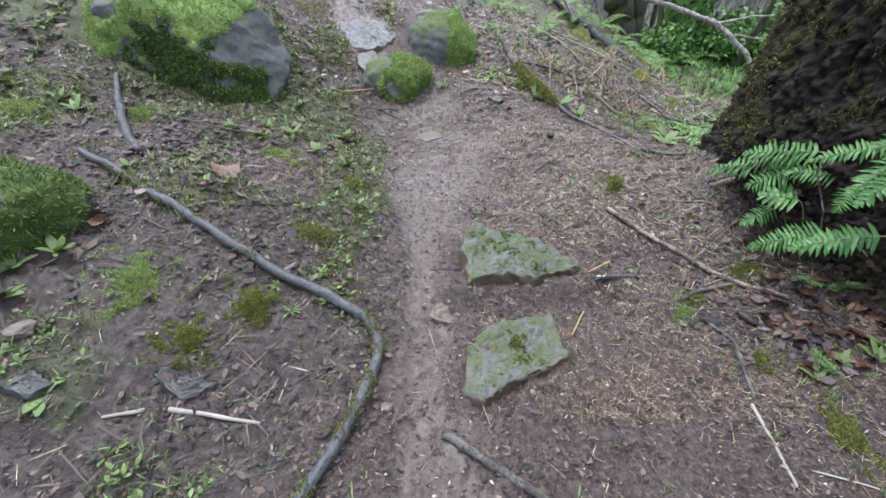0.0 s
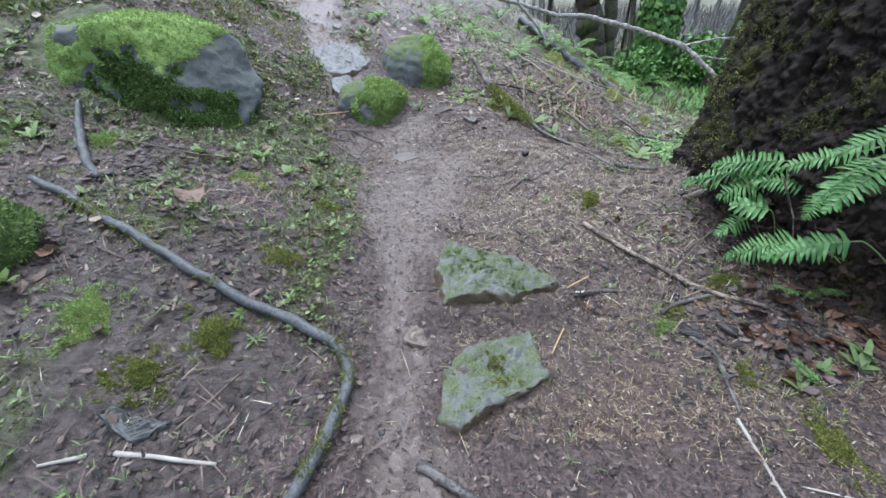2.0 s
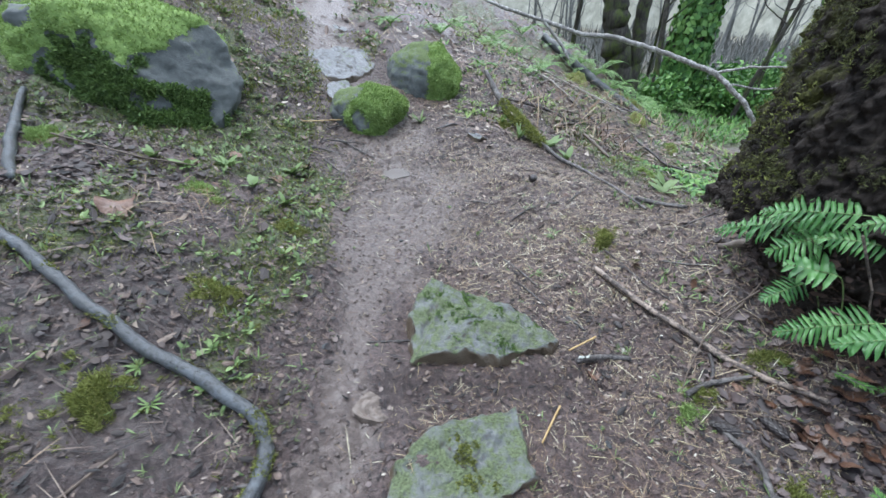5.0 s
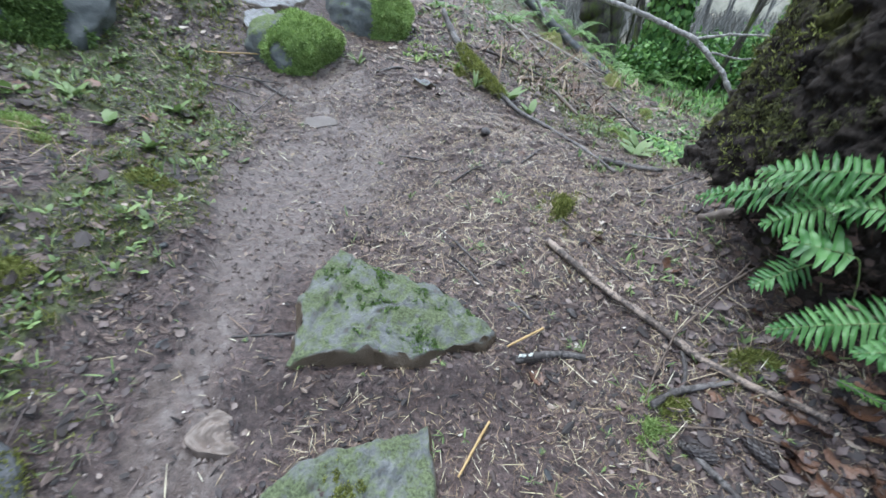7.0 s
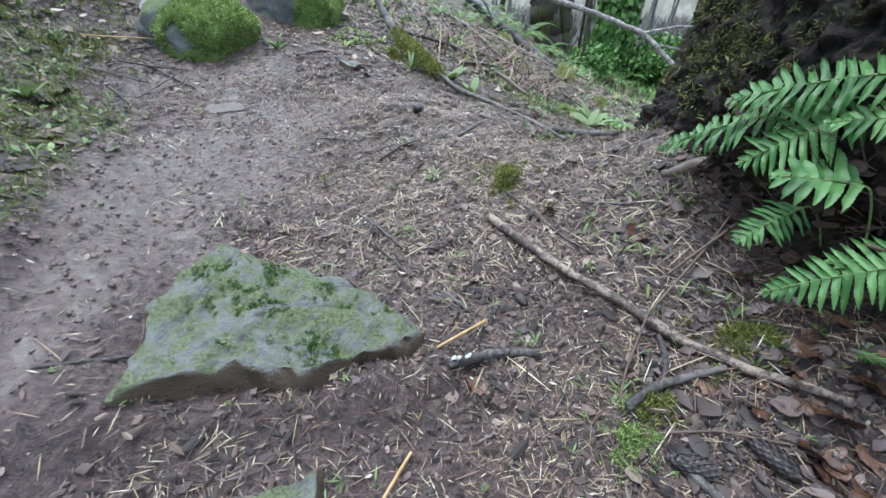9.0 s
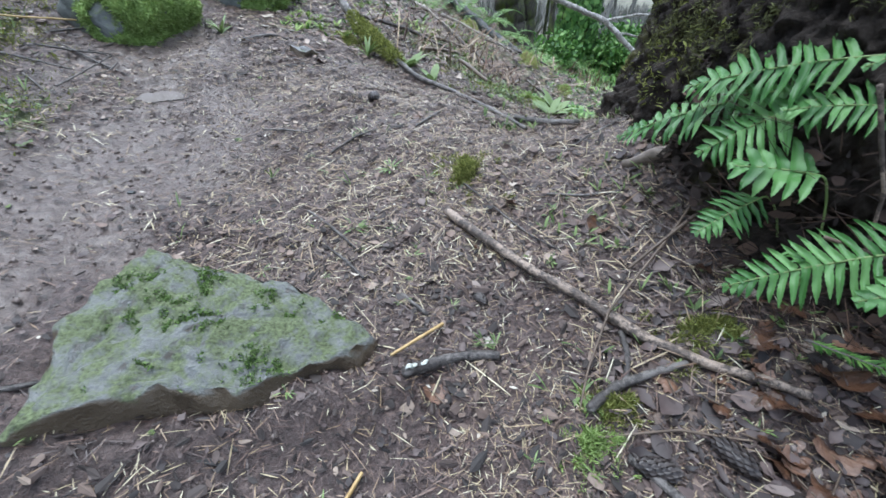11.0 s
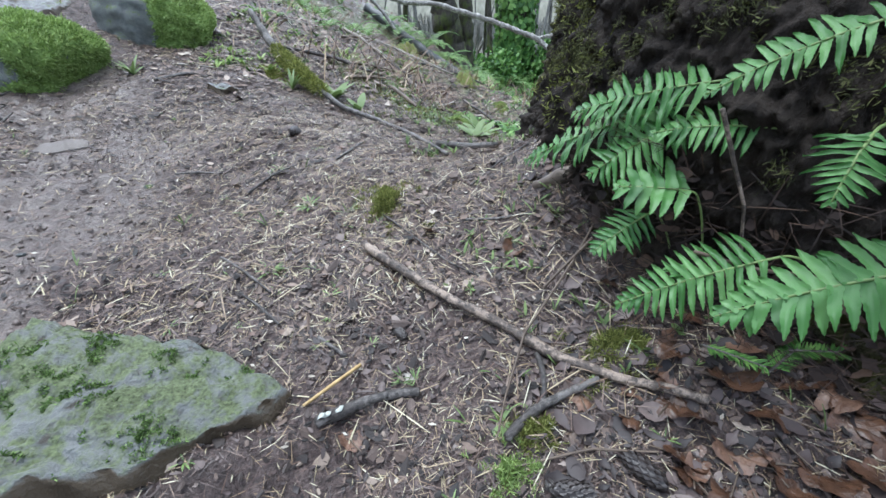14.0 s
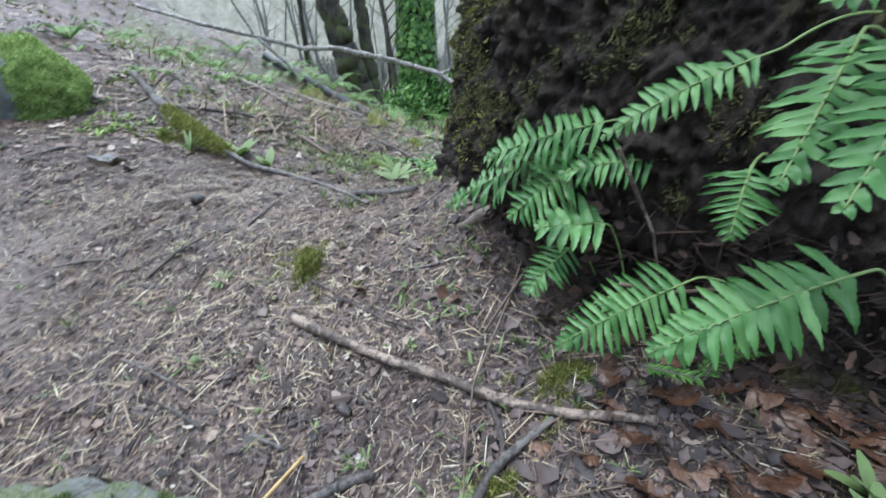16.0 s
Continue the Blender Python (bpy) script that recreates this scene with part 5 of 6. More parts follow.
cushion(4.29, 9.54, 0.2, 0.16, 0.22, 721, M_MOSSBRIGHT, "bright yellow-green moss mound on the slope", 1600)
cushion(2.70, 5.88, 0.2, 0.16, 0.2, 722, M_MOSSBRIGHT, "bright yellow-green moss mound on the slope", 1600)
cushion(2.95, 5.37, 0.14, 0.11, 0.08, 723, M_MOSSBRIGHT, "bright yellow-green moss mound on the slope", 1600)
cushion(5.63, 10.25, 0.18, 0.14, 0.12, 724, M_MOSSBRIGHT, "bright yellow-green moss mound on the slope", 1600)
cushion(2.19, 3.29, 0.06, 0.05, 0.04, 725, M_MOSSBRIGHT, "bright yellow-green moss mound on the slope", 1600)
cushion(0.7, 3.95, 0.08, 0.07, 0.05, 719, M_MOSS, "moss patch beside the mossy branch", 1200)


def plant(at, count, reach, width, seed, label, material=M_HERB, up=0.5, category="plant"):
    ob = thing("plant", at, label, category)
    rng = np.random.default_rng(seed)
    a = rng.uniform(0, 6.28, count)
    d = np.stack([np.cos(a), np.sin(a), up + rng.uniform(-0.3, 0.5, count)], -1)
    d /= np.linalg.norm(d, axis=1)[:, None]
    n = np.cross(d, np.stack([-np.sin(a), np.cos(a), 0 * a], -1))
    n *= np.sign(n[:, 2:3])
    ln = reach * rng.uniform(0.6, 1.2, count)
    v, f = strips(d * (ln * 0.5)[:, None], d, n, ln, width * rng.uniform(0.7, 1.2, count), 0.3, 4)
    m = 10
    for k in range(count):
        from_arrays("leaf", v[k * m:(k + 1) * m], [(2 * j, 2 * j + 1, 2 * j + 3, 2 * j + 2) for j in range(4)], material, ob)


plant(on(1.76, 3.10), 9, 0.16, 0.05, 801, "broad light green leaves beside the tree")
plant(on(1.66, 2.95), 7, 0.12, 0.045, 802, "light green leaves at the tree's foot")
plant(on(0.01, 3.742), 14, 0.11, 0.016, 803, "blue-green grassy rosette by the trail", up=0.7)
plant(on(0.80, 3.70), 12, 0.12, 0.016, 804, "blue-green grassy tuft by the mossy branch", up=0.8)
plant(on(1.02, 3.62), 10, 0.15, 0.05, 805, "fresh green leaves by the mossy branch")
plant(on(1.15, 3.45), 8, 0.12, 0.045, 806, "fresh green leaves along the fallen branch")
plant(on(1.55, 1.98), 6, 0.05, 0.035, 807, "small round-leaved seedling by the tree")
plant(on(1.26, 1.90), 4, 0.03, 0.02, 808, "tiny seedling on the litter")
plant(on(-1.243, 0.761), 3, 0.07, 0.04, 809, "single bright green leaf on mud", up=0.1)
plant(on(1.50, 1.02), 10, 0.07, 0.018, 810, "small fern-like plant on the litter", up=0.4)
plant(on(1.62, 1.08), 8, 0.06, 0.03, 811, "small green seedling under the ferns")
plant(on(1.80, 1.10), 6, 0.07, 0.035, 812, "small green leaves in the dead leaves")
plant(on(1.74, 1.06), 6, 0.08, 0.035, 813, "small green leaves in the dead leaves")
plant(on(1.66, 1.55), 5, 0.05, 0.026, 814, "small green leaves under the ferns")
for k, (x, y) in enumerate([(-1.62, 1.20), (-1.50, 1.28), (-1.58, 1.08), (-2.0, 2.25), (-2.15, 2.35), (-1.1, 2.42), (-0.95, 2.52), (-0.80, 2.45), (-1.25, 2.40), (-0.7, 2.75)]):
    plant(on(x, y), 10, 0.085, 0.034, 830 + k, "clump of fresh green leaves on the bank", up=0.45)
for k, (x, y) in enumerate([(-0.62, 1.20), (-0.70, 1.30), (0.70, 2.15), (0.83, 2.4), (1.2, 1.55), (0.62, 1.75)]):
    plant(on(x, y), 16, 0.05, 0.007, 850 + k, "small feathery green sprig on the litter", up=0.2)
plant(on(-0.60, 2.35), 9, 0.09, 0.03, 815, "pale green herb on the bank")


def sprig(x, y, turn, length, seed):
    ob = thing("fir_sprig", on(x, y, 0.03), "dark green fir sprig on the dead leaves", "sprig")
    rng = np.random.default_rng(seed)
    d = np.array([math.cos(turn), math.sin(turn), 0.25])
    line = np.array([d * length * s for s in np.linspace(0, 1, 6)])
    v, f = sweep(line, [0.003, 0.002], seed, 5)
    from_arrays("stem", v, f, M_DARKTWIG, ob)
    s = rng.uniform(0.1, 1, 90)
    side = np.cross(d, [0, 0, 1.0]) * rng.choice([-1, 1], 90)[:, None]
    w = side + d * 0.6 + rng.normal(size=(90, 3)) * 0.15
    w /= np.linalg.norm(w, axis=1)[:, None]
    ln = np.full(90, 0.028)
    v, f = strips(d * (s * length)[:, None] + w * 0.014, w, np.tile([0, 0, 1.0], (90, 1)), ln, np.full(90, 0.004), 0.1)
    tagged(from_arrays("needles", v, f, M_IVY, ob), kind="stuff")


sprig(1.75, 1.40, 0.2, 0.11, 901)
sprig(1.66, 1.50, -1.2, 0.12, 902)
sprig(1.82, 1.42, -0.6, 0.09, 903)
sprig(1.55, 1.00, 2.0, 0.1, 904)


# ---- beyond the trail: log, dead branch, trees, water, far woods ----
M_DEADWOOD = worn_bark("dead_branch_bark", (0.06, 0.055, 0.05), (0.19, 0.178, 0.163), (0.55, 0.53, 0.49), 0.6)
log = thing("log", on(2.5, 9.9), "dark fallen log on the slope under ferns", "log")
b0 = np.array(log.location)
v, f = sweep([on(2.2, 10.2, 0.1), on(2.53, 9.8, 0.12), on(3.05, 9.2, 0.10), on(3.84, 8.37, 0.06)], [0.075, 0.08, 0.075, 0.06], 950, 12, 0.1, 2, 0.06)
from_arrays("wood", v - b0, f, M_GREYWOOD, log)
v, f = sweep([on(3.6, 8.66, 0.08), on(4.1, 8.5, 0.05), on(4.5, 8.55, 0.04)], [0.05, 0.04, 0.03], 951, 8, 0.1, 0, 0.06)
from_arrays("limb", v - b0, f, M_GREYWOOD, log)
db = [(0.4, 9.9, 1.55), (1.29, 9.563, 1.27), (2.027, 9.501, 1.094), (2.745, 9.375, 0.896), (3.335, 9.221, 0.884), (4.244, 8.888, 0.665), (5.0, 8.46, 0.42), (5.5, 8.1, 0.0), (5.9, 7.8, -0.6), (6.2, 7.6, -1.05)]
dead = stick("dead_branch", None, [0.026, 0.034, 0.038, 0.043, 0.045, 0.045, 0.043, 0.04, 0.026], M_DEADWOOD, "long pale dead branch lying over the slope", "branch", 952, 9, 4, points=db,
             twigs=[([(5.0, 8.46, 0.42), (5.5, 8.3, 0.55), (6.2, 8.1, 0.60)], [0.028, 0.014]), ([(5.3, 8.3, 0.25), (5.8, 8.2, 0.2), (6.3, 8.1, 0.30)], [0.02, 0.010]), ([(2.0, 9.5, 1.1), (1.75, 9.4, 1.6), (1.5, 9.3, 2.3)], [0.022, 0.012]), ([(2.0, 9.5, 1.1), (2.35, 9.3, 0.75), (2.6, 9.2, 0.4)], [0.03, 0.03])])


def tree_far(x, y, lean, girth, high, seed, label, ivy=0, limbs=3, material=M_FARBARK):
    z = gz(x, y) - 0.2
    ob = thing("tree", (x, y, z), label, "tree", "trees beyond the slope")
    rng = np.random.default_rng(seed)
    line = [(0, 0, 0), (lean[0] * 0.3, lean[1] * 0.3, high * 0.3), (lean[0] * 0.65, lean[1] * 0.65, high * 0.65), (lean[0], lean[1], high)]
    v, f = sweep(line, [girth * 1.35, girth, girth * 0.85, girth * 0.4], seed, 14, 0.06, 0, max(0.08, girth * 0.4))
    from_arrays("trunk", v, f, material, ob)
    for k in range(limbs):
        s = rng.uniform(0.3, 0.95)
        p = np.array([lean[0] * s, lean[1] * s, high * s])
        a = rng.uniform(0, 6.28)
        d = np.array([math.cos(a), math.sin(a), rng.uniform(0.3, 1.2)]) * high * 0.16
        lv, lf = sweep([p, p + d * 0.5 + rng.normal(size=3) * 0.05, p + d + np.array([0, 0, 0.12 * high * rng.random()])], [girth * 0.35, girth * 0.12], seed + k, 6, 0.1, 0, 0.12)
        from_arrays("limb", lv, lf, material, ob)
    if ivy:
        low = [q for q in f if v[list(q)][:, 2].max() < 6]
        q, n = surface_points(v, low, ivy, seed + 1)
        n *= np.sign((n[:, :2] * (q[:, :2] - q[:, 2:3] / high * np.array(lean))).sum(1))[:, None]
        d = rng.normal(size=(ivy, 3)) * 0.5 + np.array([0, 0, -0.7])
        d -= (d * n).sum(1)[:, None] * n * 0.8
        d /= np.linalg.norm(d, axis=1)[:, None]
        lv, lf = strips(q + n * rng.uniform(0.02, 0.22, ivy)[:, None], d, n + rng.normal(size=(ivy, 3)) * 0.3, rng.uniform(0.10, 0.22, ivy), rng.uniform(0.08, 0.17, ivy), 0.2)
        stuff("ivy", lv, lf, M_IVY, "glossy green ivy leaves up the trunk", "ivy", ob)
    return ob


tree_far(7.05, 13.55, (0.25, 0.2), 0.36, 11, 960, "tree trunk wrapped in bright green ivy", 5200, 4)
tree_far(4.65, 11.6, (-1.9, 0.8), 0.27, 8, 961, "dark leaning tree trunk beyond the slope", 0, 4)
tree_far(4.95, 11.75, (-0.3, 0.5), 0.16, 7, 962, "dark slender trunk beside the leaning tree", 0, 3)
tree_far(11.5, 14.5, (0.4, 0.0), 0.30, 10, 963, "ivy-clad trunk by the water", 3000, 3)
rng = np.random.default_rng(970)
for k in range(54):
    d = rng.uniform(14, 38)
    a = radians(rng.uniform(8, 52))
    x, y = d * math.sin(a), d * math.cos(a)
    tree_far(x, y, tuple(rng.normal(size=2) * 0.8), rng.uniform(0.03, 0.09), rng.uniform(4, 9), 971 + k, "thin bare sapling in the far wood, paled for haze", 0, 6, M_HAZEWOOD if d > 18 else M_FARBARK)


def shrub(x, y, wide, high, leaves, seed, label):
    """A bush: stems from one foot, and leaves in uneven clumps along them."""
    ob = thing("shrub", (x, y, gz(x, y) - 0.05), label, "shrub", "shrubs beyond the slope")
    r = np.random.default_rng(seed)
    ends = []
    for k in range(12):
        a = r.uniform(0, 6.28)
        tip = np.array([wide * math.cos(a) * r.uniform(0.3, 1), wide * math.sin(a) * r.uniform(0.3, 1), high * r.uniform(0.5, 1.0)])
        v, f = sweep([(0, 0, 0), tip * np.array([0.35, 0.35, 0.6]), tip], [0.03, 0.015, 0.006], seed + k, 5, 0.1, 0, 0.1)
        from_arrays("stem", v, f, M_FARBARK, ob)
        ends += [tip * t for t in (0.45, 0.62, 0.78, 0.9, 1.0)]
    c = np.array(ends)[r.integers(0, len(ends), leaves)] + r.normal(size=(leaves, 3)) * np.array([0.17, 0.17, 0.14])
    c[:, 2] = np.maximum(c[:, 2], 0.05)
    d = r.normal(size=(leaves, 3)) + np.array([0, 0, -0.5])
    d /= np.linalg.norm(d, axis=1)[:, None]
    n = r.normal(size=(leaves, 3)) * 0.6 + np.array([0, 0, 1.0])
    v, f = strips(c, d, n, r.uniform(0.07, 0.17, leaves), r.uniform(0.05, 0.11, leaves), 0.2)
    stuff("foliage", v, f, M_IVY, "", "", ob)


for k, (x, y, w, h, c) in enumerate([(6.1, 12.6, 0.8, 0.9, 1500), (7.6, 12.9, 0.9, 1.1, 1800), (8.7, 13.0, 1.0, 1.3, 2000), (9.9, 13.4, 1.1, 1.5, 2200), (8.2, 12.2, 0.8, 0.8, 1400)]):
    shrub(x, y, w, h, c, 990 + 20 * k, "leafy green undergrowth below the ivy-clad trees")


# ---- far woods, meadow and water ----
def build_backdrop():
    n, rows = 400, 26
    verts, faces = [], []
    for i in range(n):
        a = 2 * math.pi * i / n
        c, s = math.cos(a), math.sin(a)
        top = 15 + 4 * fbm(np.array([c * 3, s * 3, 2.0]), 4, 5) + 1.6 * vnoise(np.array([c * 60, s * 60, 1.0]), 6)
        for k in range(rows):
            h = k / (rows - 1)
            r = 62 + 14 * h + 1.6 * vnoise(np.array([c * 40, s * 40, 0.5]), 7)
            verts.append((r * c, 6 + r * s, -2 + (top + 2) * h))
    for i in range(n):
        for k in range(rows - 1):
            a, b = i * rows + k, ((i + 1) % n) * rows + k
            faces.append((a, b, b + 1, a + 1))
    tagged(from_arrays("backdrop", verts, faces, M_WOODS), "woods on the far bank with haze painted into their pale colour", "backdrop", kind="structure")


# distance haze is painted into these pale tones; there is no mist
M_WOODS = plain("haze_toned_woods", (0.17, 0.17, 0.13), (0.42, 0.41, 0.34), 0.95, 0.9, 0.3, (1, 1, 0.10), 4.0)
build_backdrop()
pond = from_arrays("water", [(13 + 4 * math.cos(a) + 5.5 * math.sin(a) * 0.4, 19 + 5.0 * math.sin(a), -0.98) for a in np.linspace(0, 6.283, 40, endpoint=False)] + [(13 + 4 * math.cos(a) + 5.5 * math.sin(a) * 0.4, 19 + 5.0 * math.sin(a), -1.3) for a in np.linspace(0, 6.283, 40, endpoint=False)],
                   [tuple(range(40))] + [(i, i + 40, (i + 1) % 40 + 40, (i + 1) % 40) for i in range(40)], M_WATER, None, True)
tagged(pond, "still water beyond the trees, the sky's reflection painted pale", "water", kind="structure")


# ---- loose cover of the forest floor ----
M_FLECK = piecewise("flecks", [(0.0, (0.22, 0.19, 0.15)), (0.6, (0.45, 0.40, 0.32)), (1.0, (0.75, 0.72, 0.62))], 0.6)
SOLIDS = [(-1.84, 3.10, 0.58, 0.40), (-1.86, 1.42, 0.34, 0.28), (-0.40, 3.72, 0.28, 0.24), (-0.02, 4.52, 0.34, 0.28), (0.42, 1.77, 0.26, 0.15), (0.33, 1.17, 0.17, 0.15), (-0.72, 4.47, 0.2, 0.25), (-0.62, 3.98, 0.15, 0.13), (-0.12, 3.05, 0.09, 0.085)]


def clear(x, y):
    ok = np.hypot(x - TREE[0], y - TREE[1]) > 0.82
    for a, b, rx, ry in SOLIDS:
        ok &= ((x - a) / rx) ** 2 + ((y - b) / ry) ** 2 > 1
    return ok


def slope(x, y):
    e = 0.02
    n = np.stack([-(land(x + e, y) - land(x - e, y)) / (2 * e), -(land(x, y + e) - land(x, y - e)) / (2 * e), np.ones_like(x)], -1)
    return n / np.linalg.norm(n, axis=1)[:, None]


def scatter(count, seed, keep, box=(-2.5, 2.1, 0.25, 5.0)):
    """Places on the floor, thinned by keep(x, y) in 0..1."""
    r = np.random.default_rng(seed)
    x, y = r.uniform(box[0], box[1], count), r.uniform(box[2], box[3], count)
    ok = clear(x, y) & (r.random(count) < keep(x, y))
    x, y = x[ok], y[ok]
    return np.stack([x, y, ground_z(x, y)], -1), slope(x, y), r


def flat_way(n, r, tilt=0.12):
    a = r.uniform(0, 2 * math.pi, len(n))
    d = np.stack([np.cos(a), np.sin(a), 0 * a], -1)
    d -= (d * n).sum(1)[:, None] * n
    d += n * r.normal(size=(len(n), 1)) * tilt
    return d / np.linalg.norm(d, axis=1)[:, None]


def patchy(x, y, scale, seed):
    return fbm(np.stack([x * scale, y * scale, 0 * x], -1), 3, seed)


def needle_keep(x, y):
    right = smooth(0.05, 0.6, x)
    return np.clip((0.35 + 0.65 * right) * (1 - 0.55 * trail(x, y)) * (0.65 + 0.7 * patchy(x, y, 3.0, 90)) * (1 - 0.75 * soaked(x, y)), 0.03, 1)


p, n, r = scatter(120000, 1001, needle_keep)
k = len(p)
v, f = strips(p + n * 0.004, flat_way(n, r, 0.10), n, 0.012 + 0.05 * r.random(k) ** 1.8, r.uniform(0.0014, 0.0034, k), 0.08)
stuff("needle_litter", v, f, M_NEEDLES, "straw-coloured fallen needles over the forest floor", "needles")
p, n, r = scatter(52000, 1002, lambda x, y: np.clip(0.75 + 0.6 * patchy(x, y, 4.0, 95), 0.1, 1) * (1 - 0.6 * trail(x, y)), (0.15, 1.95, 0.9, 3.3))
k = len(p)
v, f = strips(p + n * 0.006, flat_way(n, r, 0.14), n, 0.010 + 0.045 * r.random(k) ** 1.6, r.uniform(0.0011, 0.0024, k), 0.10)
stuff("needle_litter", v, f, M_NEEDLES, "thick drift of fallen needles beside the stick", "needles")
p, n, r = scatter(2200, 1003, lambda x, y: (0.2 + 0.6 * smooth(0.2, 0.8, x)) * (1 - 0.7 * trail(x, y)))
k = len(p)
v, f = strips(p + n * 0.007, flat_way(n, r, 0.12), n, r.uniform(0.05, 0.15, k), r.uniform(0.002, 0.0042, k), 0.06, 3)
stuff("twig_litter", v, f, M_NEEDLES, "thin dry stalks and twiglets scattered about", "twigs")


def bits(count, seed, keep, lo, hi, box=(-2.5, 2.1, 0.25, 5.0)):
    """Scraps of leaf: bent five-sided pieces lying at slight angles."""
    p, n, r = scatter(count, seed, keep, box)
    k = len(p)
    d = flat_way(n, r, 0.22)
    w = np.cross(n, d)
    size = lo + (hi - lo) * r.random(k) ** 2.2
    slim = r.uniform(0.18, 0.65, k)
    rows = []
    for j in range(6):
        a = 2 * math.pi * j / 6
        rad = size * r.uniform(0.55, 1.1, k)
        rows.append(p + n * (0.006 + 0.30 * size * r.random(k) * (0.3 if j % 3 else 1.0))[:, None] + d * (rad * math.cos(a))[:, None] + w * (slim * rad * math.sin(a))[:, None])
    v = np.stack(rows, 1).reshape(-1, 3)
    i = np.arange(k)[:, None] * 6
    return v, np.concatenate([i + np.array([0, 1, 2, 3]), i + np.array([0, 3, 4, 5])], 0)


v, f = bits(80000, 1005, lambda x, y: np.clip((0.85 + 0.5 * patchy(x, y, 2.4, 91)) * (1 - 0.80 * trail(x, y)) * (1 - 0.6 * soaked(x, y)), 0.02, 1), 0.004, 0.017)
stuff("leaf_litter", v, f, M_LITTER, "dark wet scraps of leaf over the forest floor", "leaf litter", None, True)


def crumbs(count, seed, keep, lo, hi):
    p, n, r = scatter(count, seed, keep)
    k = len(p)
    size = lo + (hi - lo) * r.random(k) ** 3
    form = np.array([(1, 0, 0), (-0.5, 0.8, 0), (-0.5, -0.8, 0.1), (0, 0, 0.8), (0, 0.1, -0.5)])
    a = r.uniform(0, 6.28, k)
    c, s = np.cos(a)[:, None], np.sin(a)[:, None]
    q = form[None] * r.uniform(0.6, 1.2, (k, 5, 3)) * size[:, None, None]
    v = np.stack([q[..., 0] * c - q[..., 1] * s, q[..., 0] * s + q[..., 1] * c, q[..., 2]], -1) + p[:, None]
    i = np.arange(k)[:, None] * 5
    return v.reshape(-1, 3), np.concatenate([i + np.array(t) for t in ((0, 1, 3), (1, 2, 3), (2, 0, 3), (1, 0, 4), (2, 1, 4), (0, 2, 4))], 0)


v, f = crumbs(46000, 1007, lambda x, y: 0.20 + 0.7 * trail(x, y), 0.003, 0.015)
stuff("soil_crumbs", v, f, M_CRUMB, "crumbs of wet soil and grit", "soil")


v, f = bits(3000, 1091, lambda x, y: np.clip(0.6 + 0.8 * patchy(x, y, 3.0, 101), 0, 1) * (1 - 0.8 * trail(x, y)), 0.010, 0.034, (0.15, 1.95, 0.9, 3.6))
stuff("leaf_litter", v, f, M_LITTER, "torn dark leaves among the needles", "leaf litter", None, True)



def flakes(count, seed, keep, lo, hi, box, lift=0.006):
    return leaf_shapes(*scatter(count, seed, keep, box), lo, hi, lift)


def leaf_shapes(p, n, r, lo, hi, lift):
    """Small fallen leaves: pointed, folded along the rib and curled at the ends."""
    k = len(p)
    d = flat_way(n, r, 0.16)
    w = np.cross(n, d)
    size = lo + (hi - lo) * r.random(k) ** 2.6
    slim, fold, curl = r.uniform(0.15, 0.42, k), r.uniform(-0.25, 0.45, k), r.uniform(-0.15, 0.55, k)
    rows = []
    for j in range(5):
        t = j / 4
        half = size * slim * math.sin(math.pi * (0.06 + 0.88 * t)) * r.uniform(0.45, 1.35, k)
        mid = p + n * (lift + 0.10 * size + curl * size * (2 * t - 1) ** 2 * 0.35)[:, None] + d * (size * (t - 0.5))[:, None]
        up = n * (half * fold)[:, None]
        rows += [mid - w * half[:, None] + up, mid, mid + w * half[:, None] + up]
    v = np.stack(rows, 1).reshape(-1, 3)
    i = np.arange(k)[:, None] * 15
    return v, np.concatenate([i + np.array([3 * j + c, 3 * j + c + 1, 3 * j + c + 4, 3 * j + c + 3]) for j in range(4) for c in (0, 1)], 0)


def around(a, b, r):
    """Thick at a place, thinning out over r metres."""
    return lambda x, y: np.exp(-((x - a) ** 2 + (y - b) ** 2) / (r * r))


v, f = flakes(24000, 1101, lambda x, y: np.clip(0.55 + 0.9 * patchy(x, y, 2.2, 110), 0.08, 1) * (1 - 0.78 * trail(x, y)) * (1 - 0.65 * soaked(x, y)), 0.007, 0.030, (-2.3, 2.0, 0.3, 4.2))
stuff("leaf_litter", v, f, M_FLAKE, "curled wet brown leaves strewn over the litter", "leaf litter")
v, f = flakes(2400, 1102, around(-1.42, 2.22, 0.34), 0.025, 0.062, (-2.2, -0.6, 1.5, 2.9))
stuff("leaf_litter", v, f, M_FLAKE, "drift of dark purple-brown leaves below the boulder", "leaf litter")
v, f = flakes(1500, 1103, lambda x, y: np.clip(0.5 + patchy(x, y, 3.0, 111), 0, 1), 0.02, 0.06, (1.25, 2.05, 0.9, 2.2))
stuff("leaf_litter", v, f, M_FLAKE, "brown leaves heaped at the foot of the tree", "leaf litter")
v, f = flakes(9000, 1104, lambda x, y: 0.85 - 0.7 * trail(x, y), 0.02, 0.075, (0.2, 4.2, 3.6, 9.0))
stuff("leaf_litter", v, f, M_BRIGHTLITTER, "curled leaves over the slope, brightened for the open light", "leaf litter")
r = np.random.default_rng(1120)
bear, up = r.uniform(-3.14, -1.9, 2600), r.random(2600) ** 2 * 0.42
x, y = TREE[0] + 1.1 * np.cos(bear), TREE[1] + 1.1 * np.sin(bear)
up = land(x, y) + up
reach = trunk_radius(bear, up) + 0.03
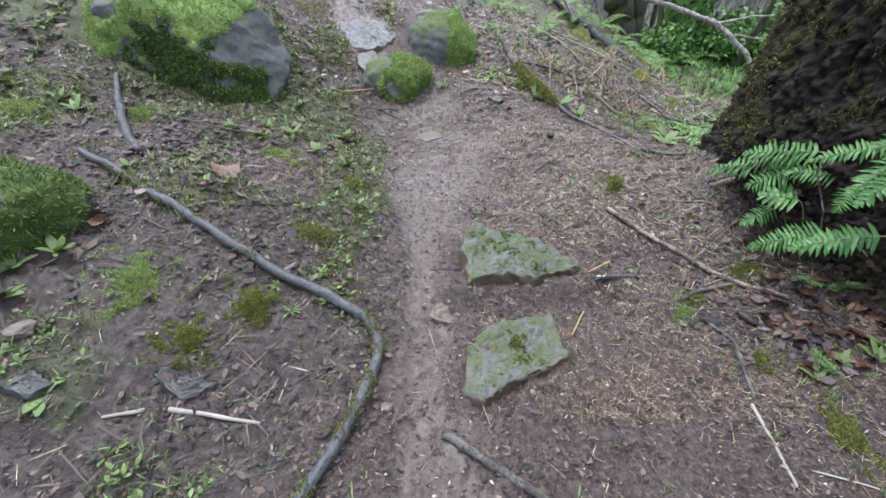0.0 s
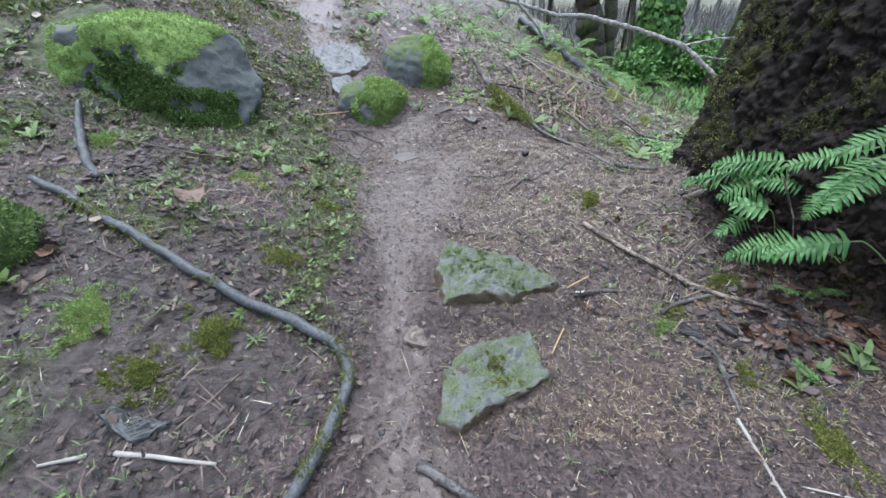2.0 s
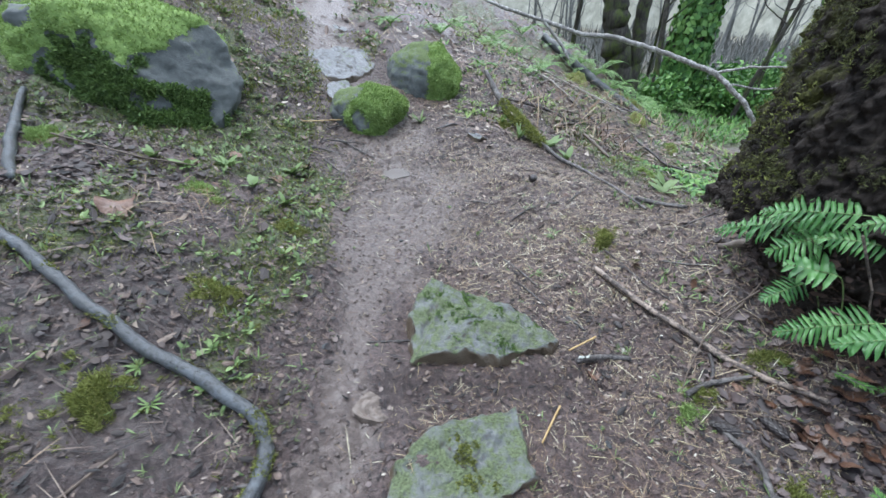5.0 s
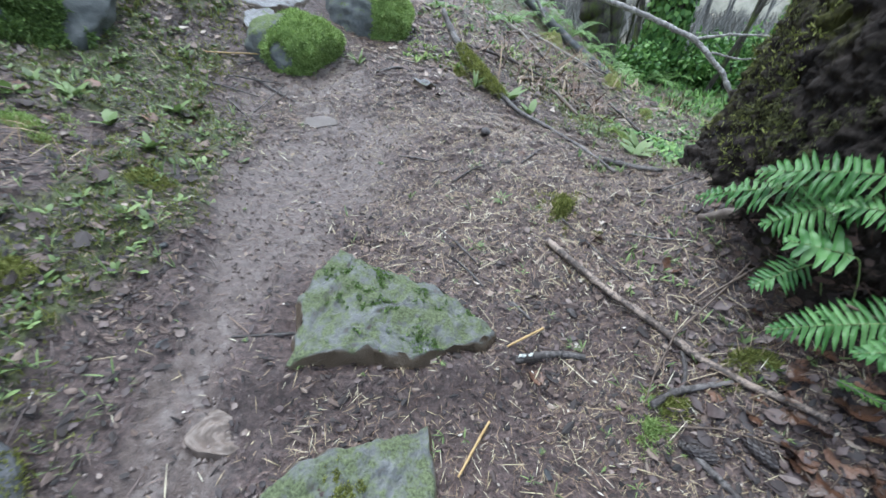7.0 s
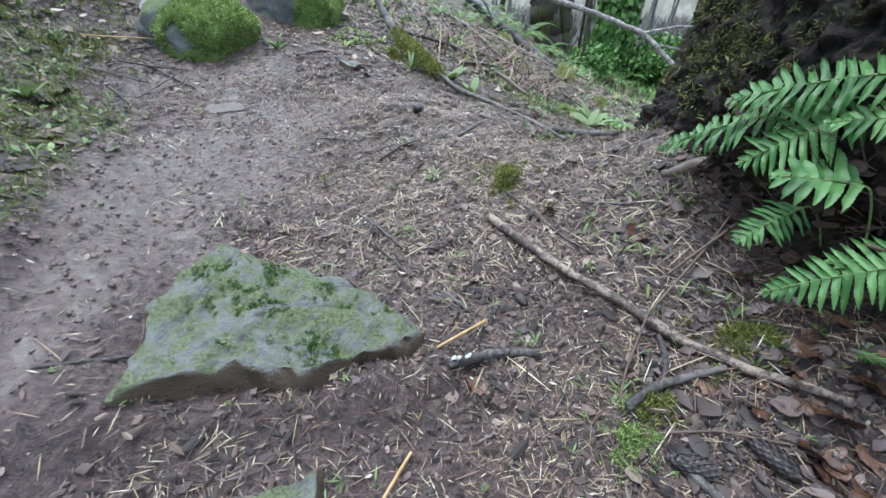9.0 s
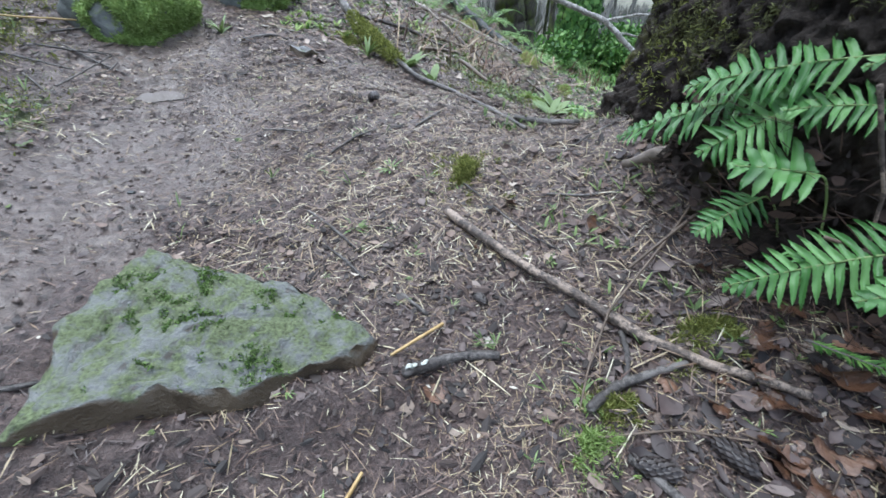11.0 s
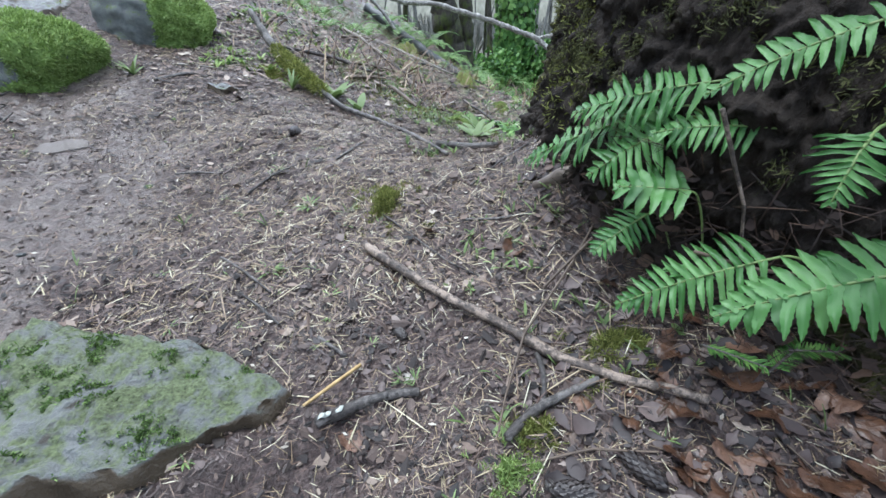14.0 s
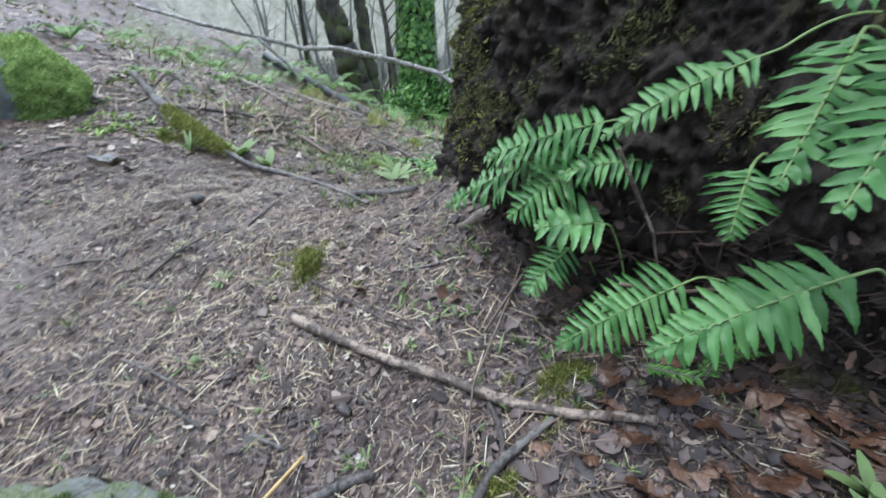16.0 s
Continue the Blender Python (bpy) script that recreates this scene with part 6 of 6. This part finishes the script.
p = np.stack([TREE[0] + reach * np.cos(bear), TREE[1] + reach * np.sin(bear), up], -1)
n = np.stack([np.cos(bear), np.sin(bear), 0.6 + 0 * bear], -1)
n /= np.linalg.norm(n, axis=1)[:, None]
v, f = leaf_shapes(p[:600], n[:600], r, 0.015, 0.05, 0.004)
stuff("leaf_litter", v, f, M_DUFF, "brown leaves and bark caught against the foot of the trunk", "leaf litter")
p, n = p[1300:], n[1300:]
k = len(p)
v, f = strips(p + n * r.uniform(0.01, 0.05, (k, 1)), flat_way(n, r, 0.5), n, r.uniform(0.03, 0.12, k), r.uniform(0.0010, 0.0022, k), 0.25, 4)
stuff("twig_litter", v, f, M_DUFF, "thin dry roots and stalks at the foot of the trunk", "twigs")
p, n, r = scatter(420, 1105, around(-0.93, 2.05, 0.24), (-1.4, -0.4, 1.4, 2.6))
k = len(p)
v, f = strips(p + n * r.uniform(0.01, 0.05, (k, 1)), flat_way(n, r, 0.45), n, r.uniform(0.06, 0.20, k), r.uniform(0.002, 0.0045, k), 0.25, 4)
stuff("twig_litter", v, f, M_RUST, "tangle of reddish dry stalks on the bank", "twigs")
p, n, r = scatter(2800, 1106, lambda x, y: np.clip(0.35 + 0.9 * patchy(x, y, 1.1, 112), 0.05, 1) * (1 - trail(x, y)), (0.5, 4.0, 3.7, 9.0))
k = len(p)
v, f = strips(p + n * r.uniform(0.03, 0.11, (k, 1)), flat_way(n, r, 0.6), n, r.uniform(0.12, 0.60, k), r.uniform(0.004, 0.012, k), 0.25, 5)
stuff("dry_stalks", v, f, M_RUST, "rusty arching stalks of dead growth on the slope", "stalks")

p, n, r = scatter(30000, 1130, lambda x, y: np.clip(0.5 + 0.8 * patchy(x, y, 3.0, 118), 0.05, 1) * (1 - 0.8 * trail(x, y)), (-0.4, 1.8, 1.9, 4.3))
k = len(p)
v, f = strips(p + n * 0.008, flat_way(n, r, 0.14), n, 0.015 + 0.06 * r.random(k) ** 1.8, r.uniform(0.0018, 0.0042, k), 0.10)
stuff("needle_litter", v, f, M_NEEDLES, "pale needles and stalks where the trail widens", "needles")
v, f = flakes(3600, 1131, lambda x, y: np.clip(0.5 + 0.9 * patchy(x, y, 2.5, 119), 0.1, 1) * (1 - 0.55 * trail(x, y)), 0.010, 0.036, (-0.5, 1.8, 1.9, 4.3))
stuff("leaf_litter", v, f, M_BRIGHTLITTER, "pale brown scraps of leaf where the trail widens", "leaf litter")

# moss and small herbs, thick on the bank
p, n, r = scatter(110000, 1009, lambda x, y: np.clip(green(x, y) * 1.2 - 0.08, 0, 1) * (0.5 + 0.5 * smooth(-0.2, 0.3, patchy(x, y, 9, 92))))
v, f = tufts(p, n, 1010, 1, 0.018, 0.0045, 0.9)
stuff("moss_carpet", v, f, M_MOSS, "low green moss over the bank", "moss")


def herbs(count, seed, keep, leaves, lo, hi, wide, box=(-2.5, 2.1, 0.25, 5.0), up=0.45):
    p, n, r = scatter(count, seed, keep, box)
    p, n = np.repeat(p, leaves, 0), np.repeat(n, leaves, 0)
    k = len(p)
    a = r.uniform(0, 6.28, k)
    d = np.stack([np.cos(a), np.sin(a), up * r.uniform(0.2, 2.0, k)], -1)
    d /= np.linalg.norm(d, axis=1)[:, None]
    m = np.cross(d, np.stack([-np.sin(a), np.cos(a), 0 * a], -1))
    m *= np.sign(m[:, 2:3])
    ln = r.uniform(lo, hi, k)
    return strips(p + d * (ln * 0.6)[:, None] + n * 0.004, d, m, ln, ln * wide * r.uniform(0.8, 1.2, k), 0.25, 3)


MOSSY = [(-0.30, 1.32, 0.09), (-0.34, 1.02, 0.07), (-0.50, 1.85, 0.14), (-0.38, 2.05, 0.11), (-0.36, 1.38, 0.10), (-0.84, 2.50, 0.2), (-1.10, 1.69, 0.16), (-0.71, 2.23, 0.16), (-1.25, 2.35, 0.12), (-0.47, 1.54, 0.13), (-0.29, 1.19, 0.06), (-0.65, 1.45, 0.10),
         (-0.62, 2.95, 0.22), (-0.80, 3.35, 0.25), (-1.2, 2.65, 0.18), (-1.05, 1.25, 0.10), (-0.42, 0.70, 0.06), (-1.55, 1.55, 0.16), (-1.75, 2.0, 0.15), (-0.48, 2.45, 0.14), (1.85, 3.2, 0.2), (1.5, 3.7, 0.25), (-1.3, 4.3, 0.35), (-1.7, 3.9, 0.3), (-1.6, 4.8, 0.4)]
p, n, r = scatter(170000, 1107, lambda x, y: np.clip(np.max([around(*m)(x, y) for m in MOSSY], 0) * 1.3 - 0.15, 0, 1) * smooth(-0.12, 0.28, patchy(x, y, 11, 115)) * (1 - trail(x, y)), (-2.3, 2.0, 0.5, 5.0))
v, f = tufts(p + n * 0.004, n, 1108, 1, 0.020, 0.0036, 1.2)
stuff("moss_carpet", v, f, M_MOSS, "yellow-green feathery moss in patches on the bank", "moss")

# dark leaves and twiglets on the wet mud of the bank
BANK = (-2.3, -0.15, 0.4, 3.2)
v, f = bits(9000, 1093, lambda x, y: np.clip(0.30 + 1.6 * patchy(x, y, 2.5, 103), 0.02, 1) * (1 - trail(x, y)), 0.005, 0.027, BANK)
stuff("leaf_litter", v, f, M_LITTER, "wet dark leaves trodden into the bank", "leaf litter", None, True)
p, n, r = scatter(900, 1095, lambda x, y: np.clip(0.6 + 0.8 * patchy(x, y, 2.0, 104), 0.05, 1) * (1 - trail(x, y)), BANK)
k = len(p)
v, f = strips(p + n * 0.009, flat_way(n, r, 0.15), n, r.uniform(0.05, 0.20, k), r.uniform(0.002, 0.005, k), 0.12, 3)
stuff("twig_litter", v, f, M_LITTER, "dark twiglets lying on the bank", "twigs")
v, f = herbs(1700, 1097, lambda x, y: np.clip(0.15 + 1.6 * patchy(x, y, 2.2, 105), 0, 1) * (1 - trail(x, y)), 4, 0.012, 0.036, 0.09, BANK, 0.6)
stuff("grass", v, f, M_HERB, "fine green blades and sprigs on the bank", "grass")


v, f = herbs(5200, 1011, lambda x, y: np.clip(green(x, y) * 1.2 - 0.25, 0, 1), 5, 0.014, 0.034, 0.5)
stuff("herbs", v, f, M_HERB, "small round-leaved herbs over the bank", "herbs")
v, f = herbs(900, 1061, lambda x, y: np.clip(green(x, y) * 1.5 - 0.5, 0, 1) * smooth(0.1, 0.4, patchy(x, y, 2.5, 98)), 6, 0.028, 0.06, 0.45)
stuff("herbs", v, f, M_HERB, "broader-leaved herbs in clumps on the bank", "herbs")
v, f = bits(3600, 1063, lambda x, y: smooth(-0.35, -0.6, x) * smooth(1.0, 1.4, y) * np.clip(0.5 + patchy(x, y, 2.0, 99), 0, 1), 0.014, 0.045, (-2.4, -0.3, 1.0, 4.0))
stuff("leaf_litter", v, f, M_LITTER, "dark purple-brown leaves on the bank", "leaf litter", None, True)
p, n, r = scatter(1300, 1065, lambda x, y: 0.9 + 0 * x, (1.25, 2.0, 1.45, 2.75))
k = len(p)
v, f = strips(p + n * 0.015, flat_way(n, r, 0.35), n, r.uniform(0.03, 0.09, k), r.uniform(0.0016, 0.0035, k), 0.2, 3)
stuff("twig_litter", v, f, M_NEEDLES, "tangle of dry stalks at the foot of the tree", "twigs")
v, f = herbs(420, 1067, lambda x, y: np.clip(0.4 + 0.8 * patchy(x, y, 4, 89), 0, 1), 4, 0.015, 0.045, 0.22, (1.25, 2.0, 1.45, 2.75), 0.9)
stuff("grass", v, f, M_HERB, "small green blades at the foot of the tree", "grass")
v, f = herbs(4200, 1013, lambda x, y: np.clip(green(x, y) * 0.9 + 0.10 * smooth(1.2, 1.6, x) + 0.02, 0, 1) * (1 - trail(x, y)), 4, 0.02, 0.06, 0.10, up=1.0)
stuff("grass", v, f, M_HERB, "short blades of grass among the litter", "grass")
v, f = herbs(260, 1015, lambda x, y: smooth(1.25, 1.5, x) * smooth(2.0, 1.6, y), 4, 0.02, 0.05, 0.28, up=0.9)
stuff("seedlings", v, f, M_HERB, "fresh seedlings in the dead leaves", "seedlings")

p, n, r = scatter(1200, 1031, lambda x, y: (0.35 + 0.5 * smooth(0.1, 0.8, x)) * (1 - 0.8 * soaked(x, y)))
k = len(p)
v, f = strips(p + n * 0.008, flat_way(n, r, 0.15), n, r.uniform(0.008, 0.02, k), r.uniform(0.005, 0.009, k), 0.1)
stuff("pale_flecks", v, f, M_FLECK, "pale flecks of bark and lichen on the floor", "flecks")
v, f = herbs(700, 1033, lambda x, y: smooth(0.2, 0.6, x) * (1 - trail(x, y)), 6, 0.012, 0.035, 0.13, up=0.25)
stuff("green_sprigs", v, f, M_HERB, "fallen light green sprigs among the needles", "sprigs")
MID = (2.0, 6.0, 2.6, 5.0)
v, f = bits(9000, 1035, lambda x, y: 0.9 + 0 * x, 0.01, 0.05, MID)
stuff("leaf_litter", v, f, M_LITTER, "dark leaves in the hollow behind the tree", "leaf litter", None, True)
v, f = herbs(3500, 1037, lambda x, y: np.clip(0.5 + 0.8 * patchy(x, y, 1.2, 94), 0, 1), 6, 0.02, 0.07, 0.42, MID)
stuff("herbs", v, f, M_IVY, "green herbs in the hollow behind the tree", "herbs")

LEFT = (-7.0, -2.4, 0.3, 5.5)
v, f = bits(14000, 1051, lambda x, y: 0.9 + 0 * x, 0.008, 0.05, LEFT)
stuff("leaf_litter", v, f, M_LITTER, "dark leaves on the upper bank", "leaf litter", None, True)
v, f = herbs(5000, 1053, lambda x, y: np.clip(0.4 + 0.8 * patchy(x, y, 1.2, 96), 0, 1), 6, 0.02, 0.06, 0.42, LEFT)
stuff("herbs", v, f, M_HERB, "green herbs on the upper bank", "herbs")
SIDE = (0.3, 4.0, 3.9, 8.5)
v, f = bits(26000, 1055, lambda x, y: 0.9 - 0.8 * trail(x, y), 0.008, 0.045, SIDE)
stuff("leaf_litter", v, f, M_FLAKE, "brown leaves on the slope above the branch", "leaf litter", None, True)
v, f = herbs(2600, 1099, lambda x, y: smooth(0.05, 0.35, patchy(x, y, 1.6, 106)) * (1 - trail(x, y)), 7, 0.02, 0.06, 0.30, SIDE, 0.5)
stuff("moss_tufts", v, f, M_MOSSBRIGHT, "yellow-green moss tufts over the slope", "moss")
v, f = herbs(1500, 1057, lambda x, y: np.clip(0.10 + 1.1 * patchy(x, y, 1.5, 97), 0, 1) * (1 - trail(x, y)), 7, 0.02, 0.06, 0.22, SIDE)
stuff("herbs", v, f, M_IVY, "green herbs on the slope above the branch", "herbs")
p, n, r = scatter(9000, 1059, lambda x, y: 0.9 - 0.7 * trail(x, y), SIDE)
k = len(p)
v, f = strips(p + n * 0.015, flat_way(n, r, 0.25), n, r.uniform(0.04, 0.22, k), r.uniform(0.003, 0.007, k), 0.1)
stuff("twig_litter", v, f, M_NEEDLES, "dry stalks on the slope above the branch", "twigs")

p, n, r = scatter(1500, 1071, lambda x, y: 0.8 - 0.7 * trail(x, y), SIDE)
k = len(p)
v, f = strips(p + n * 0.02, flat_way(n, r, 0.3), n, r.uniform(0.015, 0.04, k), r.uniform(0.006, 0.014, k), 0.2)
stuff("pale_flecks", v, f, M_FLECK, "pale dry leaf flecks on the slope", "flecks")

UPPER = (-3.2, -0.5, 3.2, 7.0)
v, f = flakes(5000, 1110, lambda x, y: 0.8 * (1 - trail(x, y)), 0.015, 0.06, UPPER)
stuff("leaf_litter", v, f, M_BRIGHTLITTER, "brown leaves beside the upper trail", "leaf litter")
v, f = herbs(1500, 1111, lambda x, y: np.clip(0.3 + 1.2 * patchy(x, y, 1.8, 116), 0, 1) * (1 - trail(x, y)), 6, 0.02, 0.055, 0.35, UPPER)
stuff("herbs", v, f, M_HERB, "green herbs beside the upper trail", "herbs")
p, n, r = scatter(30000, 1112, lambda x, y: smooth(-0.05, 0.3, patchy(x, y, 3.5, 117)) * (1 - trail(x, y)), UPPER)
v, f = tufts(p + n * 0.004, n, 1113, 1, 0.03, 0.007, 1.2)
stuff("moss_carpet", v, f, M_MOSS, "patches of yellow-green moss beside the upper trail", "moss")

BACK = (-3.5, 3.5, -2.5, 0.3)
v, f = bits(16000, 1081, lambda x, y: 0.9 - 0.8 * trail(x, y), 0.006, 0.03, BACK)
stuff("leaf_litter", v, f, M_LITTER, "dark wet leaves along the lower trail", "leaf litter", None, True)
p, n, r = scatter(14000, 1083, lambda x, y: 0.8 - 0.6 * trail(x, y), BACK)
k = len(p)
v, f = strips(p + n * 0.005, flat_way(n, r, 0.1), n, r.uniform(0.015, 0.06, k), r.uniform(0.0016, 0.004, k), 0.08)
stuff("needle_litter", v, f, M_NEEDLES, "fallen needles along the lower trail", "needles")

# the slope beyond
FAR = (-6.0, 6.0, 4.8, 12.0)
v, f = bits(26000, 1017, lambda x, y: 0.9 - 0.7 * trail(x, y), 0.012, 0.07, FAR)
stuff("leaf_litter", v, f, M_BRIGHTLITTER, "dark leaves over the far slope", "leaf litter", None, True)
p, n, r = scatter(9000, 1019, lambda x, y: 0.8 - 0.7 * trail(x, y), FAR)
k = len(p)
v, f = strips(p + n * 0.02, flat_way(n, r, 0.25), n, r.uniform(0.06, 0.35, k), r.uniform(0.005, 0.012, k), 0.1)
stuff("twig_litter", v, f, M_NEEDLES, "dry stalks and twigs on the far slope", "twigs")
v, f = herbs(2600, 1021, lambda x, y: np.clip(0.5 + 0.9 * patchy(x, y, 0.9, 93), 0, 1) * (1 - trail(x, y)), 7, 0.03, 0.09, 0.22, FAR)
stuff("herbs", v, f, M_IVY, "green herbs over the far slope", "herbs")
v, f = herbs(5000, 1023, lambda x, y: 0.9 + 0 * x, 7, 0.06, 0.22, 0.16, (4.5, 16, 9, 20), 0.8)
stuff("undergrowth", v, f, M_IVY, "grassy undergrowth below the far trees", "undergrowth")
# reeds take the same haze-paled tone as the farthest saplings
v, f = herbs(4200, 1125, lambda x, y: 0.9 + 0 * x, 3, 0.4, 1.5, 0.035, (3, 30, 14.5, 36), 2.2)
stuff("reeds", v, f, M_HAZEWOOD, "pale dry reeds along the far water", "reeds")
rng = np.random.default_rng(1030)
for k in range(18):
    x, y = rng.uniform(0.7, 2.6), rng.uniform(4.0, 7.5)
    a = rng.uniform(-1.5, 1.5)
    ln = rng.uniform(0.4, 1.0)
    stick("twig", [(x, y), (x + 0.5 * ln * math.cos(a), y + 0.5 * ln * math.sin(a)), (x + ln * math.cos(a), y + ln * math.sin(a))], [0.012, 0.015, 0.008], (M_BROWNTWIG, M_PALEWOOD, M_DARKTWIG)[k % 3], ("reddish stalk on the slope", "pale dry stalk on the slope", "dark twig on the slope")[k % 3], "twig", 1040 + k, 6, 0, 0.04)
